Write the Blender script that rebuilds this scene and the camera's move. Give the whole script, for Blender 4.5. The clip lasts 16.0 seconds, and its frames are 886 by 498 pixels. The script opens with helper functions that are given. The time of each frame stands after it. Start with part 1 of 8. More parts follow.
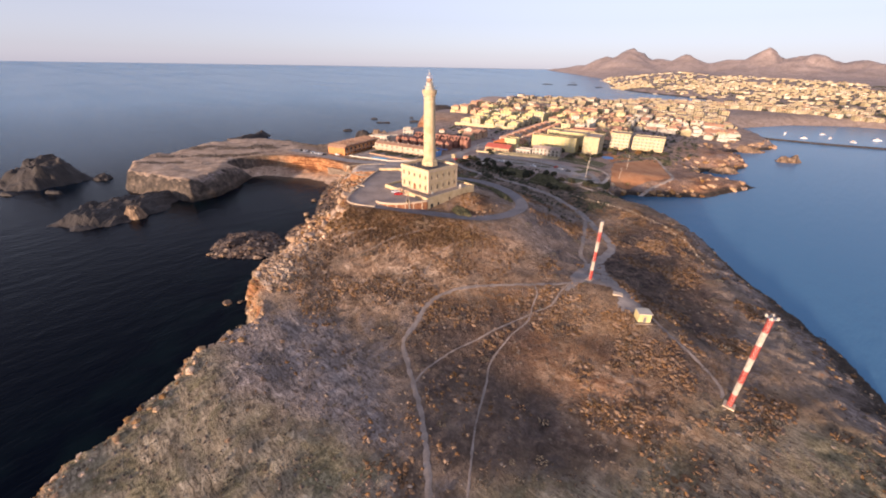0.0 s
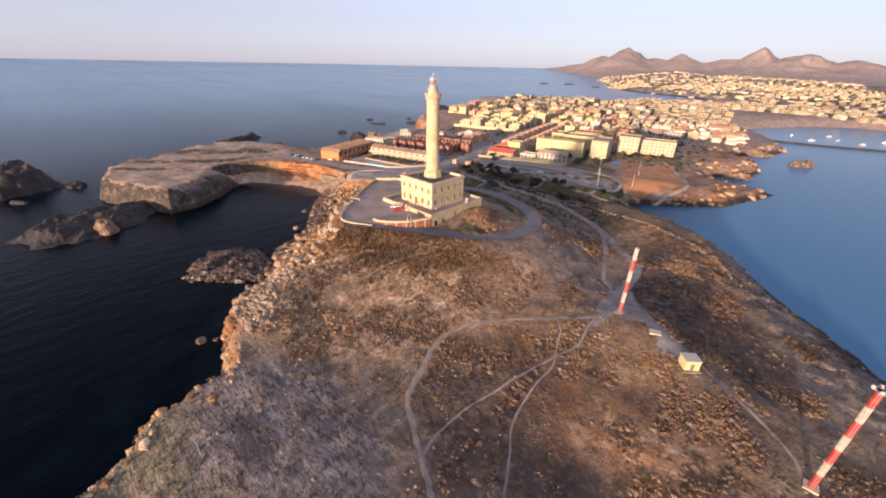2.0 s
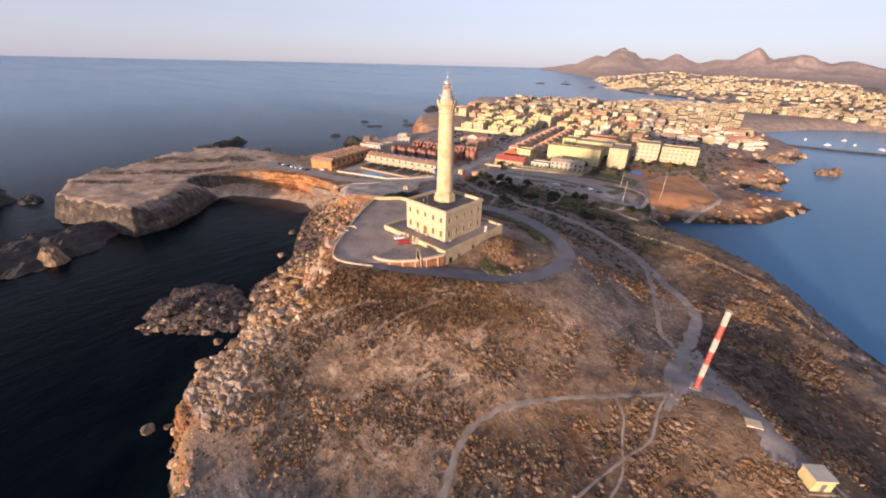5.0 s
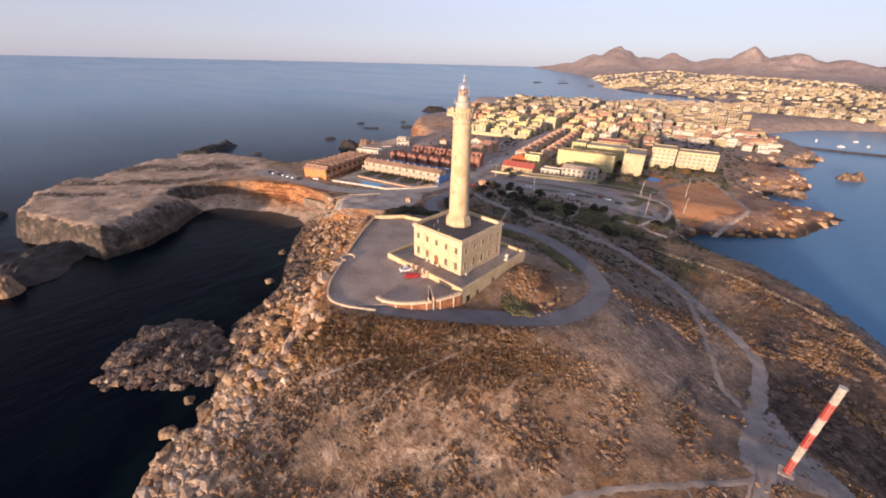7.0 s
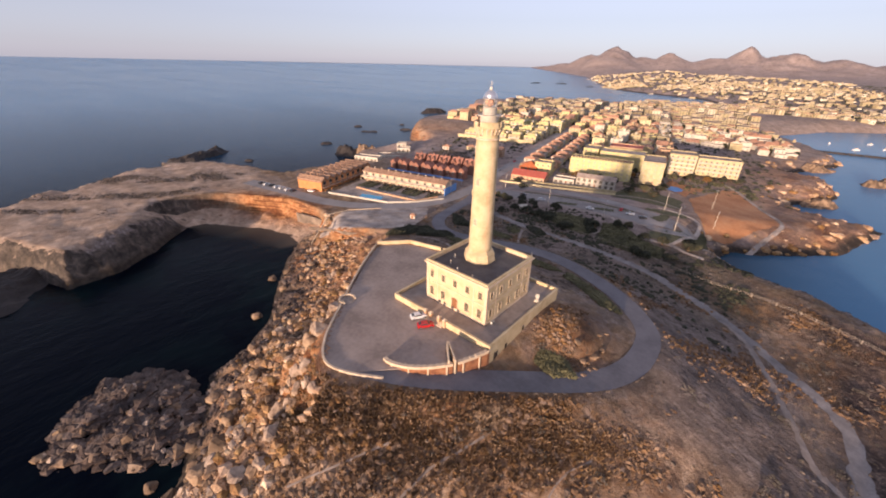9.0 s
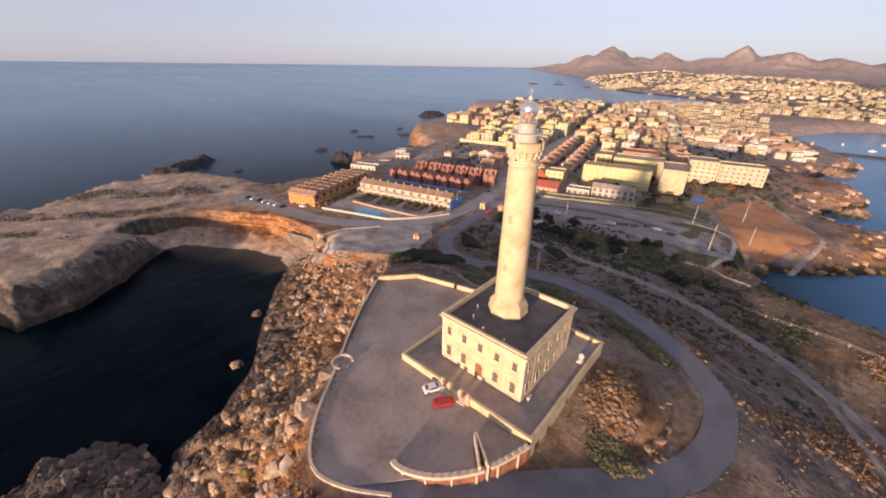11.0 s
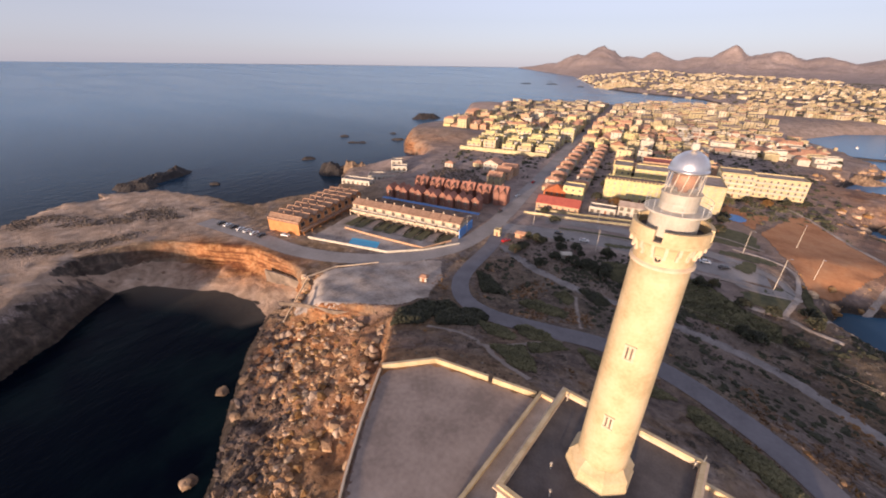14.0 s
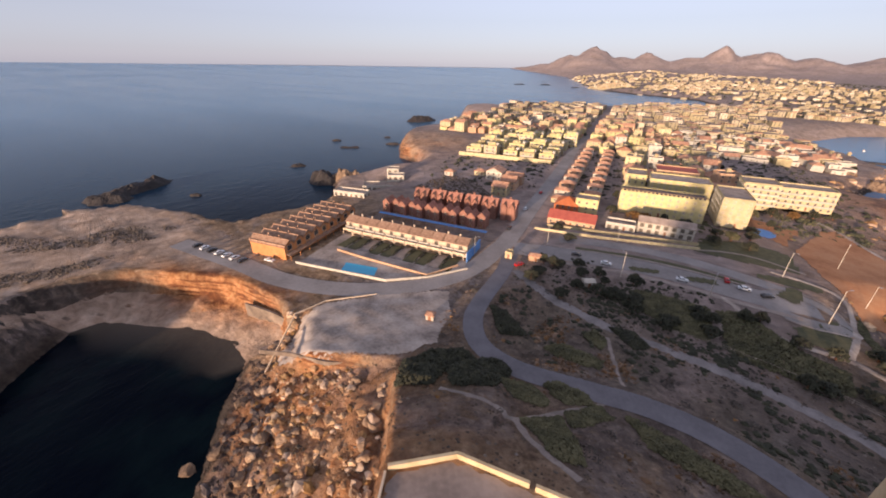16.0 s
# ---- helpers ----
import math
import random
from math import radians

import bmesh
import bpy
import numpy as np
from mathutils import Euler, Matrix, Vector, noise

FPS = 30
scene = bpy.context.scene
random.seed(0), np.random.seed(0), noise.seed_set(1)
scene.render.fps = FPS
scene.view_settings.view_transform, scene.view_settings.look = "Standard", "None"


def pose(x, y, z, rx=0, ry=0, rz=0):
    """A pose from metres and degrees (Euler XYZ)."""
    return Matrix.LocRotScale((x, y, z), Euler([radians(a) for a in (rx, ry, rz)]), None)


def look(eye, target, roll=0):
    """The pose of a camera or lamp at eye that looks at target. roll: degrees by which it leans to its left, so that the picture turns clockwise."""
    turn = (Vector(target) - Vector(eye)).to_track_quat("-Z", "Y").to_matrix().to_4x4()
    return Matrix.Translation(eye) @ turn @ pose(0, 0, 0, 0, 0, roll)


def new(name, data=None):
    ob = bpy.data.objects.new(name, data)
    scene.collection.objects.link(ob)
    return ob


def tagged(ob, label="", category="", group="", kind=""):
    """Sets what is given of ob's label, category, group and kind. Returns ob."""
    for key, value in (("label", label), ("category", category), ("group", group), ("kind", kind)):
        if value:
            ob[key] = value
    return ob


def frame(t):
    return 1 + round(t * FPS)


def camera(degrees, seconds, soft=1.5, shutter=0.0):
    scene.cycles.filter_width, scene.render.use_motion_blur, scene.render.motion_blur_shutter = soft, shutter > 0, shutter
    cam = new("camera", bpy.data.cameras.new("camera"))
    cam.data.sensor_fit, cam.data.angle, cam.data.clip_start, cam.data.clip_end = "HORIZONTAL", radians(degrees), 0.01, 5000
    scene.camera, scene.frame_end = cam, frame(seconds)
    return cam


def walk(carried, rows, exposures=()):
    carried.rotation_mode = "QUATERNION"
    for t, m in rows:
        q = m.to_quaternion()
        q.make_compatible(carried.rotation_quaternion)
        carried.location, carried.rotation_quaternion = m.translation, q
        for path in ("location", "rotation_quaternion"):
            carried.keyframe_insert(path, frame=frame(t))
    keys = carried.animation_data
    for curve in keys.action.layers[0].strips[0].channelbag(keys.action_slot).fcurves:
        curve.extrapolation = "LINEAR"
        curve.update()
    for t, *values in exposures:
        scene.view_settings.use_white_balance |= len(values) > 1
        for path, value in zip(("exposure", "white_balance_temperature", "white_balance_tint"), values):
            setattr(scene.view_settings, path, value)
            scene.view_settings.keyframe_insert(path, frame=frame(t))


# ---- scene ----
cam = camera(99.6, 16.0, 1.95)
PATH = [
    (0, (9.479, -2.733, 86.249), (8.233, -1.439, 85.37), 1.0),
    (0.5, (5.219, 0.431, 86.357), (3.976, 1.728, 85.477), 0.9),
    (1, (0.418, 3.674, 86.508), (-0.819, 4.975, 85.627), 1.0),
    (1.5, (-4.152, 6.665, 86.67), (-5.383, 7.971, 85.787), 1.1),
    (2, (-9.047, 10.033, 86.757), (-10.274, 11.342, 85.873), 1.2),
    (2.5, (-13.627, 13.202, 86.911), (-14.85, 14.514, 86.026), 1.2),
    (3, (-18.64, 16.451, 87.006), (-19.858, 17.767, 86.119), 1.3),
    (3.5, (-23.48, 19.495, 87.146), (-24.692, 20.815, 86.257), 1.4),
    (4, (-28.292, 22.709, 86.906), (-29.502, 24.033, 86.02), 1.4),
    (6.5, (-53.24, 39.359, 87.082), (-54.431, 40.696, 86.191), 1.5),
    (7, (-58.36, 42.804, 87.309), (-59.548, 44.144, 86.418), 1.4),
    (7.5, (-63.089, 45.949, 87.364), (-64.275, 47.291, 86.474), 1.4),
    (8, (-68.47, 49.305, 87.583), (-69.652, 50.65, 86.692), 1.4),
    (8.5, (-73.144, 52.634, 87.667), (-74.326, 53.981, 86.778), 1.3),
    (9, (-78.195, 56.136, 87.801), (-79.373, 57.486, 86.912), 1.3),
    (11.5, (-102.585, 74.444, 87.922), (-103.752, 75.807, 87.038), 0.8),
    (12, (-107.72, 78.129, 88.164), (-108.88, 79.496, 87.277), 0.9),
    (12.5, (-112.049, 81.554, 88.434), (-113.206, 82.924, 87.55), 0.8),
    (13, (-117.525, 85.406, 88.518), (-118.674, 86.783, 87.633), 0.8),
    (13.5, (-121.925, 88.812, 88.686), (-123.07, 90.193, 87.802), 0.8),
    (14, (-126.848, 92.538, 89.107), (-127.984, 93.925, 88.222), 0.8),
    (14.5, (-131.305, 96.024, 89.17), (-132.434, 97.418, 88.285), 0.8),
    (15, (-136.102, 99.762, 89.476), (-137.224, 101.161, 88.591), 0.9),
    (15.5, (-140.52, 103.008, 89.788), (-141.635, 104.413, 88.904), 0.9),
    (16, (-145.104, 106.737, 89.727), (-146.215, 108.147, 88.844), 0.8),
]
walk(cam, [(t, look(eye, target, roll)) for t, eye, target, roll in PATH], [(0, 1.37, 6050, 20), (4, 1.31, 6050, 20), (9, 1.2, 6050, 20), (12.5, 1.14, 6120, 20), (16, 1.16, 6080, 19)])


# ---- world, sun ----
SUN_TO = Vector((0.12, -0.993, 0.0)).normalized()
SUN_EL = radians(5.5)
world = bpy.data.worlds.new("world")
scene.world = world
world.use_nodes = True
wn = world.node_tree.nodes
sky = wn.new("ShaderNodeTexSky")
sky.sky_type = "NISHITA"
sky.sun_disc = False
sky.sun_elevation = SUN_EL
sky.sun_rotation = math.atan2(SUN_TO.x, SUN_TO.y)
sky.air_density, sky.dust_density, sky.ozone_density = 1.0, 0.4, 3.0
wn["Background"].inputs["Strength"].default_value = 0.084
haze = wn.new("ShaderNodeHueSaturation")  # a hazy dawn: the sky's colours are washed out
haze.inputs["Saturation"].default_value = 0.45
tint = wn.new("ShaderNodeMix")
tint.data_type, tint.blend_type = "RGBA", "MULTIPLY"
tint.inputs[0].default_value = 1.0
tint.inputs[7].default_value = (1.0, 1.0, 1.04, 1)
world.node_tree.links.new(sky.outputs[0], haze.inputs["Color"])
world.node_tree.links.new(haze.outputs[0], tint.inputs[6])
veil = wn.new("ShaderNodeMix")  # high thin haze evens out the dome
veil.data_type = "RGBA"
veil.inputs[0].default_value = 0.3
veil.inputs[7].default_value = (5.9, 5.75, 6.35, 1)
world.node_tree.links.new(tint.outputs[2], veil.inputs[6])
world.node_tree.links.new(veil.outputs[2], wn["Background"].inputs["Color"])
sun = new("sun", bpy.data.lights.new("sun", "SUN"))
sun.data.energy, sun.data.angle, sun.data.color = 3.7, radians(2.5), (1.0, 0.725, 0.465)
to_sun = Vector((SUN_TO.x * math.cos(SUN_EL), SUN_TO.y * math.cos(SUN_EL), math.sin(SUN_EL)))
sun.matrix_world = look((to_sun * 300)[:], (0, 0, 0))


# ---- materials ----
def mat_new(name):
    m = bpy.data.materials.new(name)
    m.use_nodes = True
    return m, m.node_tree.nodes, m.node_tree.links, m.node_tree.nodes["Principled BSDF"]


def surface(name, colours, scale=1.0, rough=0.85, bump=0.3, bump_scale=None, metal=0.0, vary=0.0, detail=6.0, fine=8.0, dist=0.05, island=0.0):
    """A worn surface: a ramp over coarse noise, broken by fine noise, with bump; vary shifts the value from piece to piece."""
    m, n, l, b = mat_new(name)
    geo = n.new("ShaderNodeTexCoord")
    big, small = n.new("ShaderNodeTexNoise"), n.new("ShaderNodeTexNoise")
    big.inputs["Scale"].default_value, big.inputs["Detail"].default_value = scale, detail
    small.inputs["Scale"].default_value, small.inputs["Detail"].default_value = scale * fine, 5.0
    for t in (big, small):
        l.new(geo.outputs["Object"], t.inputs["Vector"])
    mix = n.new("ShaderNodeMath")
    mix.operation = "MULTIPLY_ADD"
    mix.inputs[1].default_value = 0.35
    l.new(small.outputs["Fac"], mix.inputs[0])
    sub = n.new("ShaderNodeMath")
    sub.operation = "SUBTRACT"
    sub.inputs[1].default_value = 0.175
    l.new(big.outputs["Fac"], sub.inputs[0])
    l.new(sub.outputs[0], mix.inputs[2])
    ramp = n.new("ShaderNodeValToRGB")
    cr = ramp.color_ramp
    k = len(colours)
    while len(cr.elements) < k:
        cr.elements.new(0.5)
    for i, c in enumerate(colours):
        cr.elements[i].position = 0.3 + 0.4 * i / max(1, k - 1)
        cr.elements[i].color = (*c, 1)
    l.new(mix.outputs[0], ramp.inputs["Fac"])
    out = ramp.outputs["Color"]
    if vary:
        info = n.new("ShaderNodeObjectInfo")
        mr = n.new("ShaderNodeMapRange")
        mr.inputs["To Min"].default_value, mr.inputs["To Max"].default_value = 1 - vary, 1 + vary * 0.6
        l.new(info.outputs["Random"], mr.inputs["Value"])
        hsv = n.new("ShaderNodeHueSaturation")
        l.new(mr.outputs[0], hsv.inputs["Value"])
        l.new(out, hsv.inputs["Color"])
        out = hsv.outputs["Color"]
    if island:
        geom = n.new("ShaderNodeNewGeometry")
        lot = n.new("ShaderNodeMapRange")
        lot.inputs["To Min"].default_value, lot.inputs["To Max"].default_value = 1 - island, 1 + island * 0.7
        l.new(geom.outputs["Random Per Island"], lot.inputs["Value"])
        shade = n.new("ShaderNodeHueSaturation")
        warm = n.new("ShaderNodeMapRange")
        warm.inputs["To Min"].default_value, warm.inputs["To Max"].default_value = 1.25, 0.75
        l.new(geom.outputs["Random Per Island"], warm.inputs["Value"])
        l.new(warm.outputs[0], shade.inputs["Saturation"])
        l.new(lot.outputs[0], shade.inputs["Value"])
        l.new(out, shade.inputs["Color"])
        out = shade.outputs["Color"]
    l.new(out, b.inputs["Base Color"])
    b.inputs["Roughness"].default_value = rough
    b.inputs["Metallic"].default_value = metal
    if bump:
        bn = n.new("ShaderNodeBump")
        bn.inputs["Strength"].default_value = bump
        bn.inputs["Distance"].default_value = dist
        tx = small
        if bump_scale:
            tx = n.new("ShaderNodeTexNoise")
            tx.inputs["Scale"].default_value, tx.inputs["Detail"].default_value = bump_scale, 6.0
            l.new(geo.outputs["Object"], tx.inputs["Vector"])
        l.new(tx.outputs["Fac"], bn.inputs["Height"])
        l.new(bn.outputs[0], b.inputs["Normal"])
    return m


def plain(name, colour, rough=0.5, metal=0.0):
    m, n, l, b = mat_new(name)
    b.inputs["Base Color"].default_value = (*colour, 1)
    b.inputs["Roughness"].default_value = rough
    b.inputs["Metallic"].default_value = metal
    return m


def ground_material():
    """Dry headland: pale limestone, ochre earth and brown scrub, by slope and by noise at several scales."""
    m, n, l, b = mat_new("ground")
    tc = n.new("ShaderNodeTexCoord")

    def noise_tex(scale, detail=8.0, rough=0.6, warp=0.0):
        t = n.new("ShaderNodeTexNoise")
        t.inputs["Scale"].default_value, t.inputs["Detail"].default_value = scale, detail
        t.inputs["Roughness"].default_value, t.inputs["Distortion"].default_value = rough, warp
        l.new(tc.outputs["Object"], t.inputs["Vector"])
        return t.outputs["Fac"]

    def ramp(fac, stops):
        r = n.new("ShaderNodeValToRGB")
        while len(r.color_ramp.elements) < len(stops):
            r.color_ramp.elements.new(0.5)
        for e, (p, c) in zip(r.color_ramp.elements, stops):
            e.position, e.color = p, (*c, 1)
        l.new(fac, r.inputs["Fac"])
        return r.outputs["Color"]

    def mixc(fac, a, c):
        x = n.new("ShaderNodeMix")
        x.data_type = "RGBA"
        l.new(fac, x.inputs[0])
        l.new(a, x.inputs[6])
        l.new(c, x.inputs[7])
        return x.outputs[2]

    def step(fac, lo, hi):
        r = n.new("ShaderNodeMapRange")
        r.interpolation_type = "SMOOTHSTEP"
        r.inputs["From Min"].default_value, r.inputs["From Max"].default_value = lo, hi
        l.new(fac, r.inputs["Value"])
        return r.outputs[0]

    earth = ramp(noise_tex(0.35, 14, 0.72), [(0.3, (0.13, 0.085, 0.052)), (0.5, (0.26, 0.175, 0.11)), (0.68, (0.40, 0.29, 0.19))])
    scrub = ramp(noise_tex(0.7, 14, 0.75), [(0.3, (0.05, 0.035, 0.024)), (0.5, (0.14, 0.092, 0.055)), (0.7, (0.27, 0.18, 0.105))])
    stone = ramp(noise_tex(0.8, 14, 0.75), [(0.3, (0.13, 0.09, 0.06)), (0.5, (0.31, 0.225, 0.15)), (0.7, (0.50, 0.385, 0.265))])
    mauve = ramp(noise_tex(0.6, 14, 0.75), [(0.3, (0.09, 0.07, 0.062)), (0.5, (0.20, 0.16, 0.14)), (0.7, (0.36, 0.295, 0.255))])
    patches = step(noise_tex(0.04, 9, 0.65, 0.8), 0.42, 0.58)
    lay = mixc(patches, earth, mauve)
    lay = mixc(step(noise_tex(0.13, 12, 0.72, 0.8), 0.5, 0.62), lay, scrub)
    rocks = step(noise_tex(0.17, 12, 0.75, 0.6), 0.54, 0.64)
    lay = mixc(rocks, lay, stone)
    zone = n.new("ShaderNodeAttribute")
    zone.attribute_name = "zone"
    split = n.new("ShaderNodeSeparateColor")
    l.new(zone.outputs["Color"], split.inputs[0])
    orange = ramp(noise_tex(0.5, 9, 0.7), [(0.3, (0.15, 0.06, 0.028)), (0.5, (0.36, 0.165, 0.07)), (0.7, (0.52, 0.30, 0.15))])
    lie = n.new("ShaderNodeMapping")
    lie.inputs["Scale"].default_value = (0.12, 0.12, 1.3)
    l.new(tc.outputs["Object"], lie.inputs["Vector"])
    strata = n.new("ShaderNodeTexNoise")
    strata.inputs["Scale"].default_value, strata.inputs["Detail"].default_value = 0.6, 7.0
    l.new(lie.outputs[0], strata.inputs["Vector"])
    deep = ramp(noise_tex(0.7, 9, 0.7), [(0.3, (0.09, 0.035, 0.018)), (0.7, (0.24, 0.095, 0.042))])
    orange = mixc(step(strata.outputs["Fac"], 0.5, 0.6), orange, deep)
    sand = ramp(noise_tex(0.16, 12, 0.68, 0.6), [(0.32, (0.26, 0.182, 0.128)), (0.5, (0.41, 0.295, 0.215)), (0.68, (0.53, 0.40, 0.305))])
    green = ramp(noise_tex(0.6, 9), [(0.35, (0.035, 0.04, 0.02)), (0.65, (0.10, 0.095, 0.05))])
    geo = n.new("ShaderNodeNewGeometry")
    sep = n.new("ShaderNodeSeparateXYZ")
    l.new(geo.outputs["True Normal"], sep.inputs[0])
    steep = step(sep.outputs["Z"], 0.86, 0.62)
    # west headland cliffs: their shade is put into this darker rock colour
    rockface = ramp(noise_tex(0.25, 12, 0.7, 0.5), [(0.32, (0.03, 0.026, 0.024)), (0.5, (0.085, 0.07, 0.06)), (0.68, (0.20, 0.155, 0.12))])
    cliff = mixc(step(noise_tex(0.09, 6), 0.4, 0.6), stone, orange)
    cover = n.new("ShaderNodeAttribute")
    cover.attribute_name = "cover"
    cov = n.new("ShaderNodeSeparateColor")
    l.new(cover.outputs["Color"], cov.inputs[0])
    cliff = mixc(cover.outputs["Alpha"], cliff, rockface)
    brushy = ramp(noise_tex(0.2, 15, 0.76, 1.0), [(0.3, (0.045, 0.033, 0.027)), (0.44, (0.095, 0.066, 0.048)), (0.54, (0.20, 0.10, 0.042)), (0.63, (0.26, 0.14, 0.065)), (0.75, (0.36, 0.245, 0.155))])
    lay = mixc(zone.outputs["Alpha"], lay, mauve)
    lay = mixc(cov.outputs["Red"], lay, brushy)
    grey = ramp(noise_tex(0.9, 14, 0.78), [(0.32, (0.10, 0.078, 0.06)), (0.46, (0.24, 0.185, 0.14)), (0.56, (0.34, 0.265, 0.20)), (0.7, (0.48, 0.39, 0.30))])
    lay = mixc(cov.outputs["Blue"], lay, grey)
    # soil tones, with some shade and sunlit warmth painted among them
    soil_shade = n.new("ShaderNodeAttribute")
    soil_shade.attribute_name = "soil_shade"
    beds = n.new("ShaderNodeSeparateColor")
    l.new(soil_shade.outputs["Color"], beds.inputs[0])
    strike = n.new("ShaderNodeMapping")
    strike.inputs["Rotation"].default_value = (0, 0, radians(28))
    strike.inputs["Scale"].default_value = (0.28, 0.85, 0.6)
    l.new(tc.outputs["Object"], strike.inputs["Vector"])
    ridges = n.new("ShaderNodeTexNoise")
    ridges.inputs["Scale"].default_value, ridges.inputs["Detail"].default_value = 1.0, 12.0
    ridges.inputs["Roughness"].default_value, ridges.inputs["Distortion"].default_value = 0.74, 1.2
    l.new(strike.outputs[0], ridges.inputs["Vector"])
    tan = ramp(ridges.outputs["Fac"], [(0.38, (0.085, 0.067, 0.045)), (0.47, (0.24, 0.19, 0.13)), (0.55, (0.36, 0.29, 0.20)), (0.64, (0.54, 0.45, 0.325))])
    olive = ramp(noise_tex(0.9, 12, 0.75), [(0.38, (0.075, 0.064, 0.037)), (0.5, (0.20, 0.168, 0.098)), (0.62, (0.36, 0.30, 0.185))])
    tan = mixc(step(noise_tex(0.07, 9, 0.68, 0.7), 0.46, 0.6), tan, olive)
    plain_grey = ramp(ridges.outputs["Fac"], [(0.38, (0.07, 0.055, 0.05)), (0.47, (0.185, 0.15, 0.135)), (0.55, (0.28, 0.23, 0.207)), (0.64, (0.44, 0.375, 0.34))])
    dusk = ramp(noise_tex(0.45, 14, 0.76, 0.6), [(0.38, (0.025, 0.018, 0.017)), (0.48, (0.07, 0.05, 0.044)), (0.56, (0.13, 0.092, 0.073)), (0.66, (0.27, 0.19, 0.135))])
    rusty = ramp(noise_tex(0.3, 14, 0.76, 0.8), [(0.37, (0.07, 0.043, 0.03)), (0.45, (0.22, 0.138, 0.086)), (0.53, (0.41, 0.275, 0.175)), (0.63, (0.64, 0.47, 0.33))])
    lay = mixc(soil_shade.outputs["Alpha"], lay, plain_grey)
    lay = mixc(beds.outputs["Red"], lay, tan)
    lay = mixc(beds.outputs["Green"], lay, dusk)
    lay = mixc(beds.outputs["Blue"], lay, rusty)
    # pale even hill tones with distance haze in the colour; town ground shares them
    hill = ramp(noise_tex(0.015, 14, 0.72), [(0.3, (0.22, 0.17, 0.15)), (0.5, (0.305, 0.24, 0.215)), (0.7, (0.38, 0.305, 0.275))])
    lay = mixc(split.outputs["Blue"], lay, green)
    lay = mixc(split.outputs["Green"], lay, sand)
    lay = mixc(steep, lay, cliff)
    lay = mixc(cov.outputs["Green"], lay, hill)
    lay = mixc(split.outputs["Red"], lay, orange)
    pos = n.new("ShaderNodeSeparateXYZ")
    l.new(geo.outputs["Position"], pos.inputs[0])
    # wet tide band, raised so its dark also paints shade on cliff feet
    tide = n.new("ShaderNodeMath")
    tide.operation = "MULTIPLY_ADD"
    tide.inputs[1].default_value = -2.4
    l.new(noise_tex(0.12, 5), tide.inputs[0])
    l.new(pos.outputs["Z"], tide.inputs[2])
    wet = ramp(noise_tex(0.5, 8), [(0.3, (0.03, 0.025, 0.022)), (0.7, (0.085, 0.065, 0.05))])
    wet_shade = n.new("ShaderNodeMath")
    wet_shade.operation = "MULTIPLY"
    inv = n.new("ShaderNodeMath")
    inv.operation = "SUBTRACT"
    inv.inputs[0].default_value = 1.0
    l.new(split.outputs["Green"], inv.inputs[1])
    l.new(step(tide.outputs[0], 3.0, 0.2), wet_shade.inputs[0])
    l.new(inv.outputs[0], wet_shade.inputs[1])
    lay = mixc(wet_shade.outputs[0], lay, wet)
    tone = n.new("ShaderNodeHueSaturation")
    swell = n.new("ShaderNodeMath")
    swell.operation = "MULTIPLY_ADD"
    swell.inputs[1].default_value = 1.9
    swell.inputs[2].default_value = 0.05
    l.new(noise_tex(0.075, 6, 0.62, 1.4), swell.inputs[0])
    l.new(swell.outputs[0], tone.inputs["Value"])
    l.new(lay, tone.inputs["Color"])
    lay = tone.outputs[0]
    l.new(lay, b.inputs["Base Color"])
    b.inputs["Roughness"].default_value = 0.95
    b.inputs["Specular IOR Level"].default_value = 0.15
    vor = n.new("ShaderNodeTexVoronoi")
    vor.inputs["Scale"].default_value = 0.55
    l.new(tc.outputs["Object"], vor.inputs["Vector"])
    add = n.new("ShaderNodeMath")
    relief = n.new("ShaderNodeMath")
    relief.operation = "MULTIPLY_ADD"
    relief.inputs[1].default_value = 1.1
    l.new(ridges.outputs["Fac"], relief.inputs[0])
    l.new(noise_tex(1.6, 10, 0.7), relief.inputs[2])
    l.new(relief.outputs[0], add.inputs[0])
    mul = n.new("ShaderNodeMath")
    mul.operation = "MULTIPLY"
    mul.inputs[1].default_value = 0.5
    l.new(vor.outputs["Distance"], mul.inputs[0])
    l.new(mul.outputs[0], add.inputs[1])
    bump = n.new("ShaderNodeBump")
    bump.inputs["Strength"].default_value, bump.inputs["Distance"].default_value = 0.8, 0.75
    l.new(add.outputs[0], bump.inputs["Height"])
    l.new(bump.outputs[0], b.inputs["Normal"])
    return m


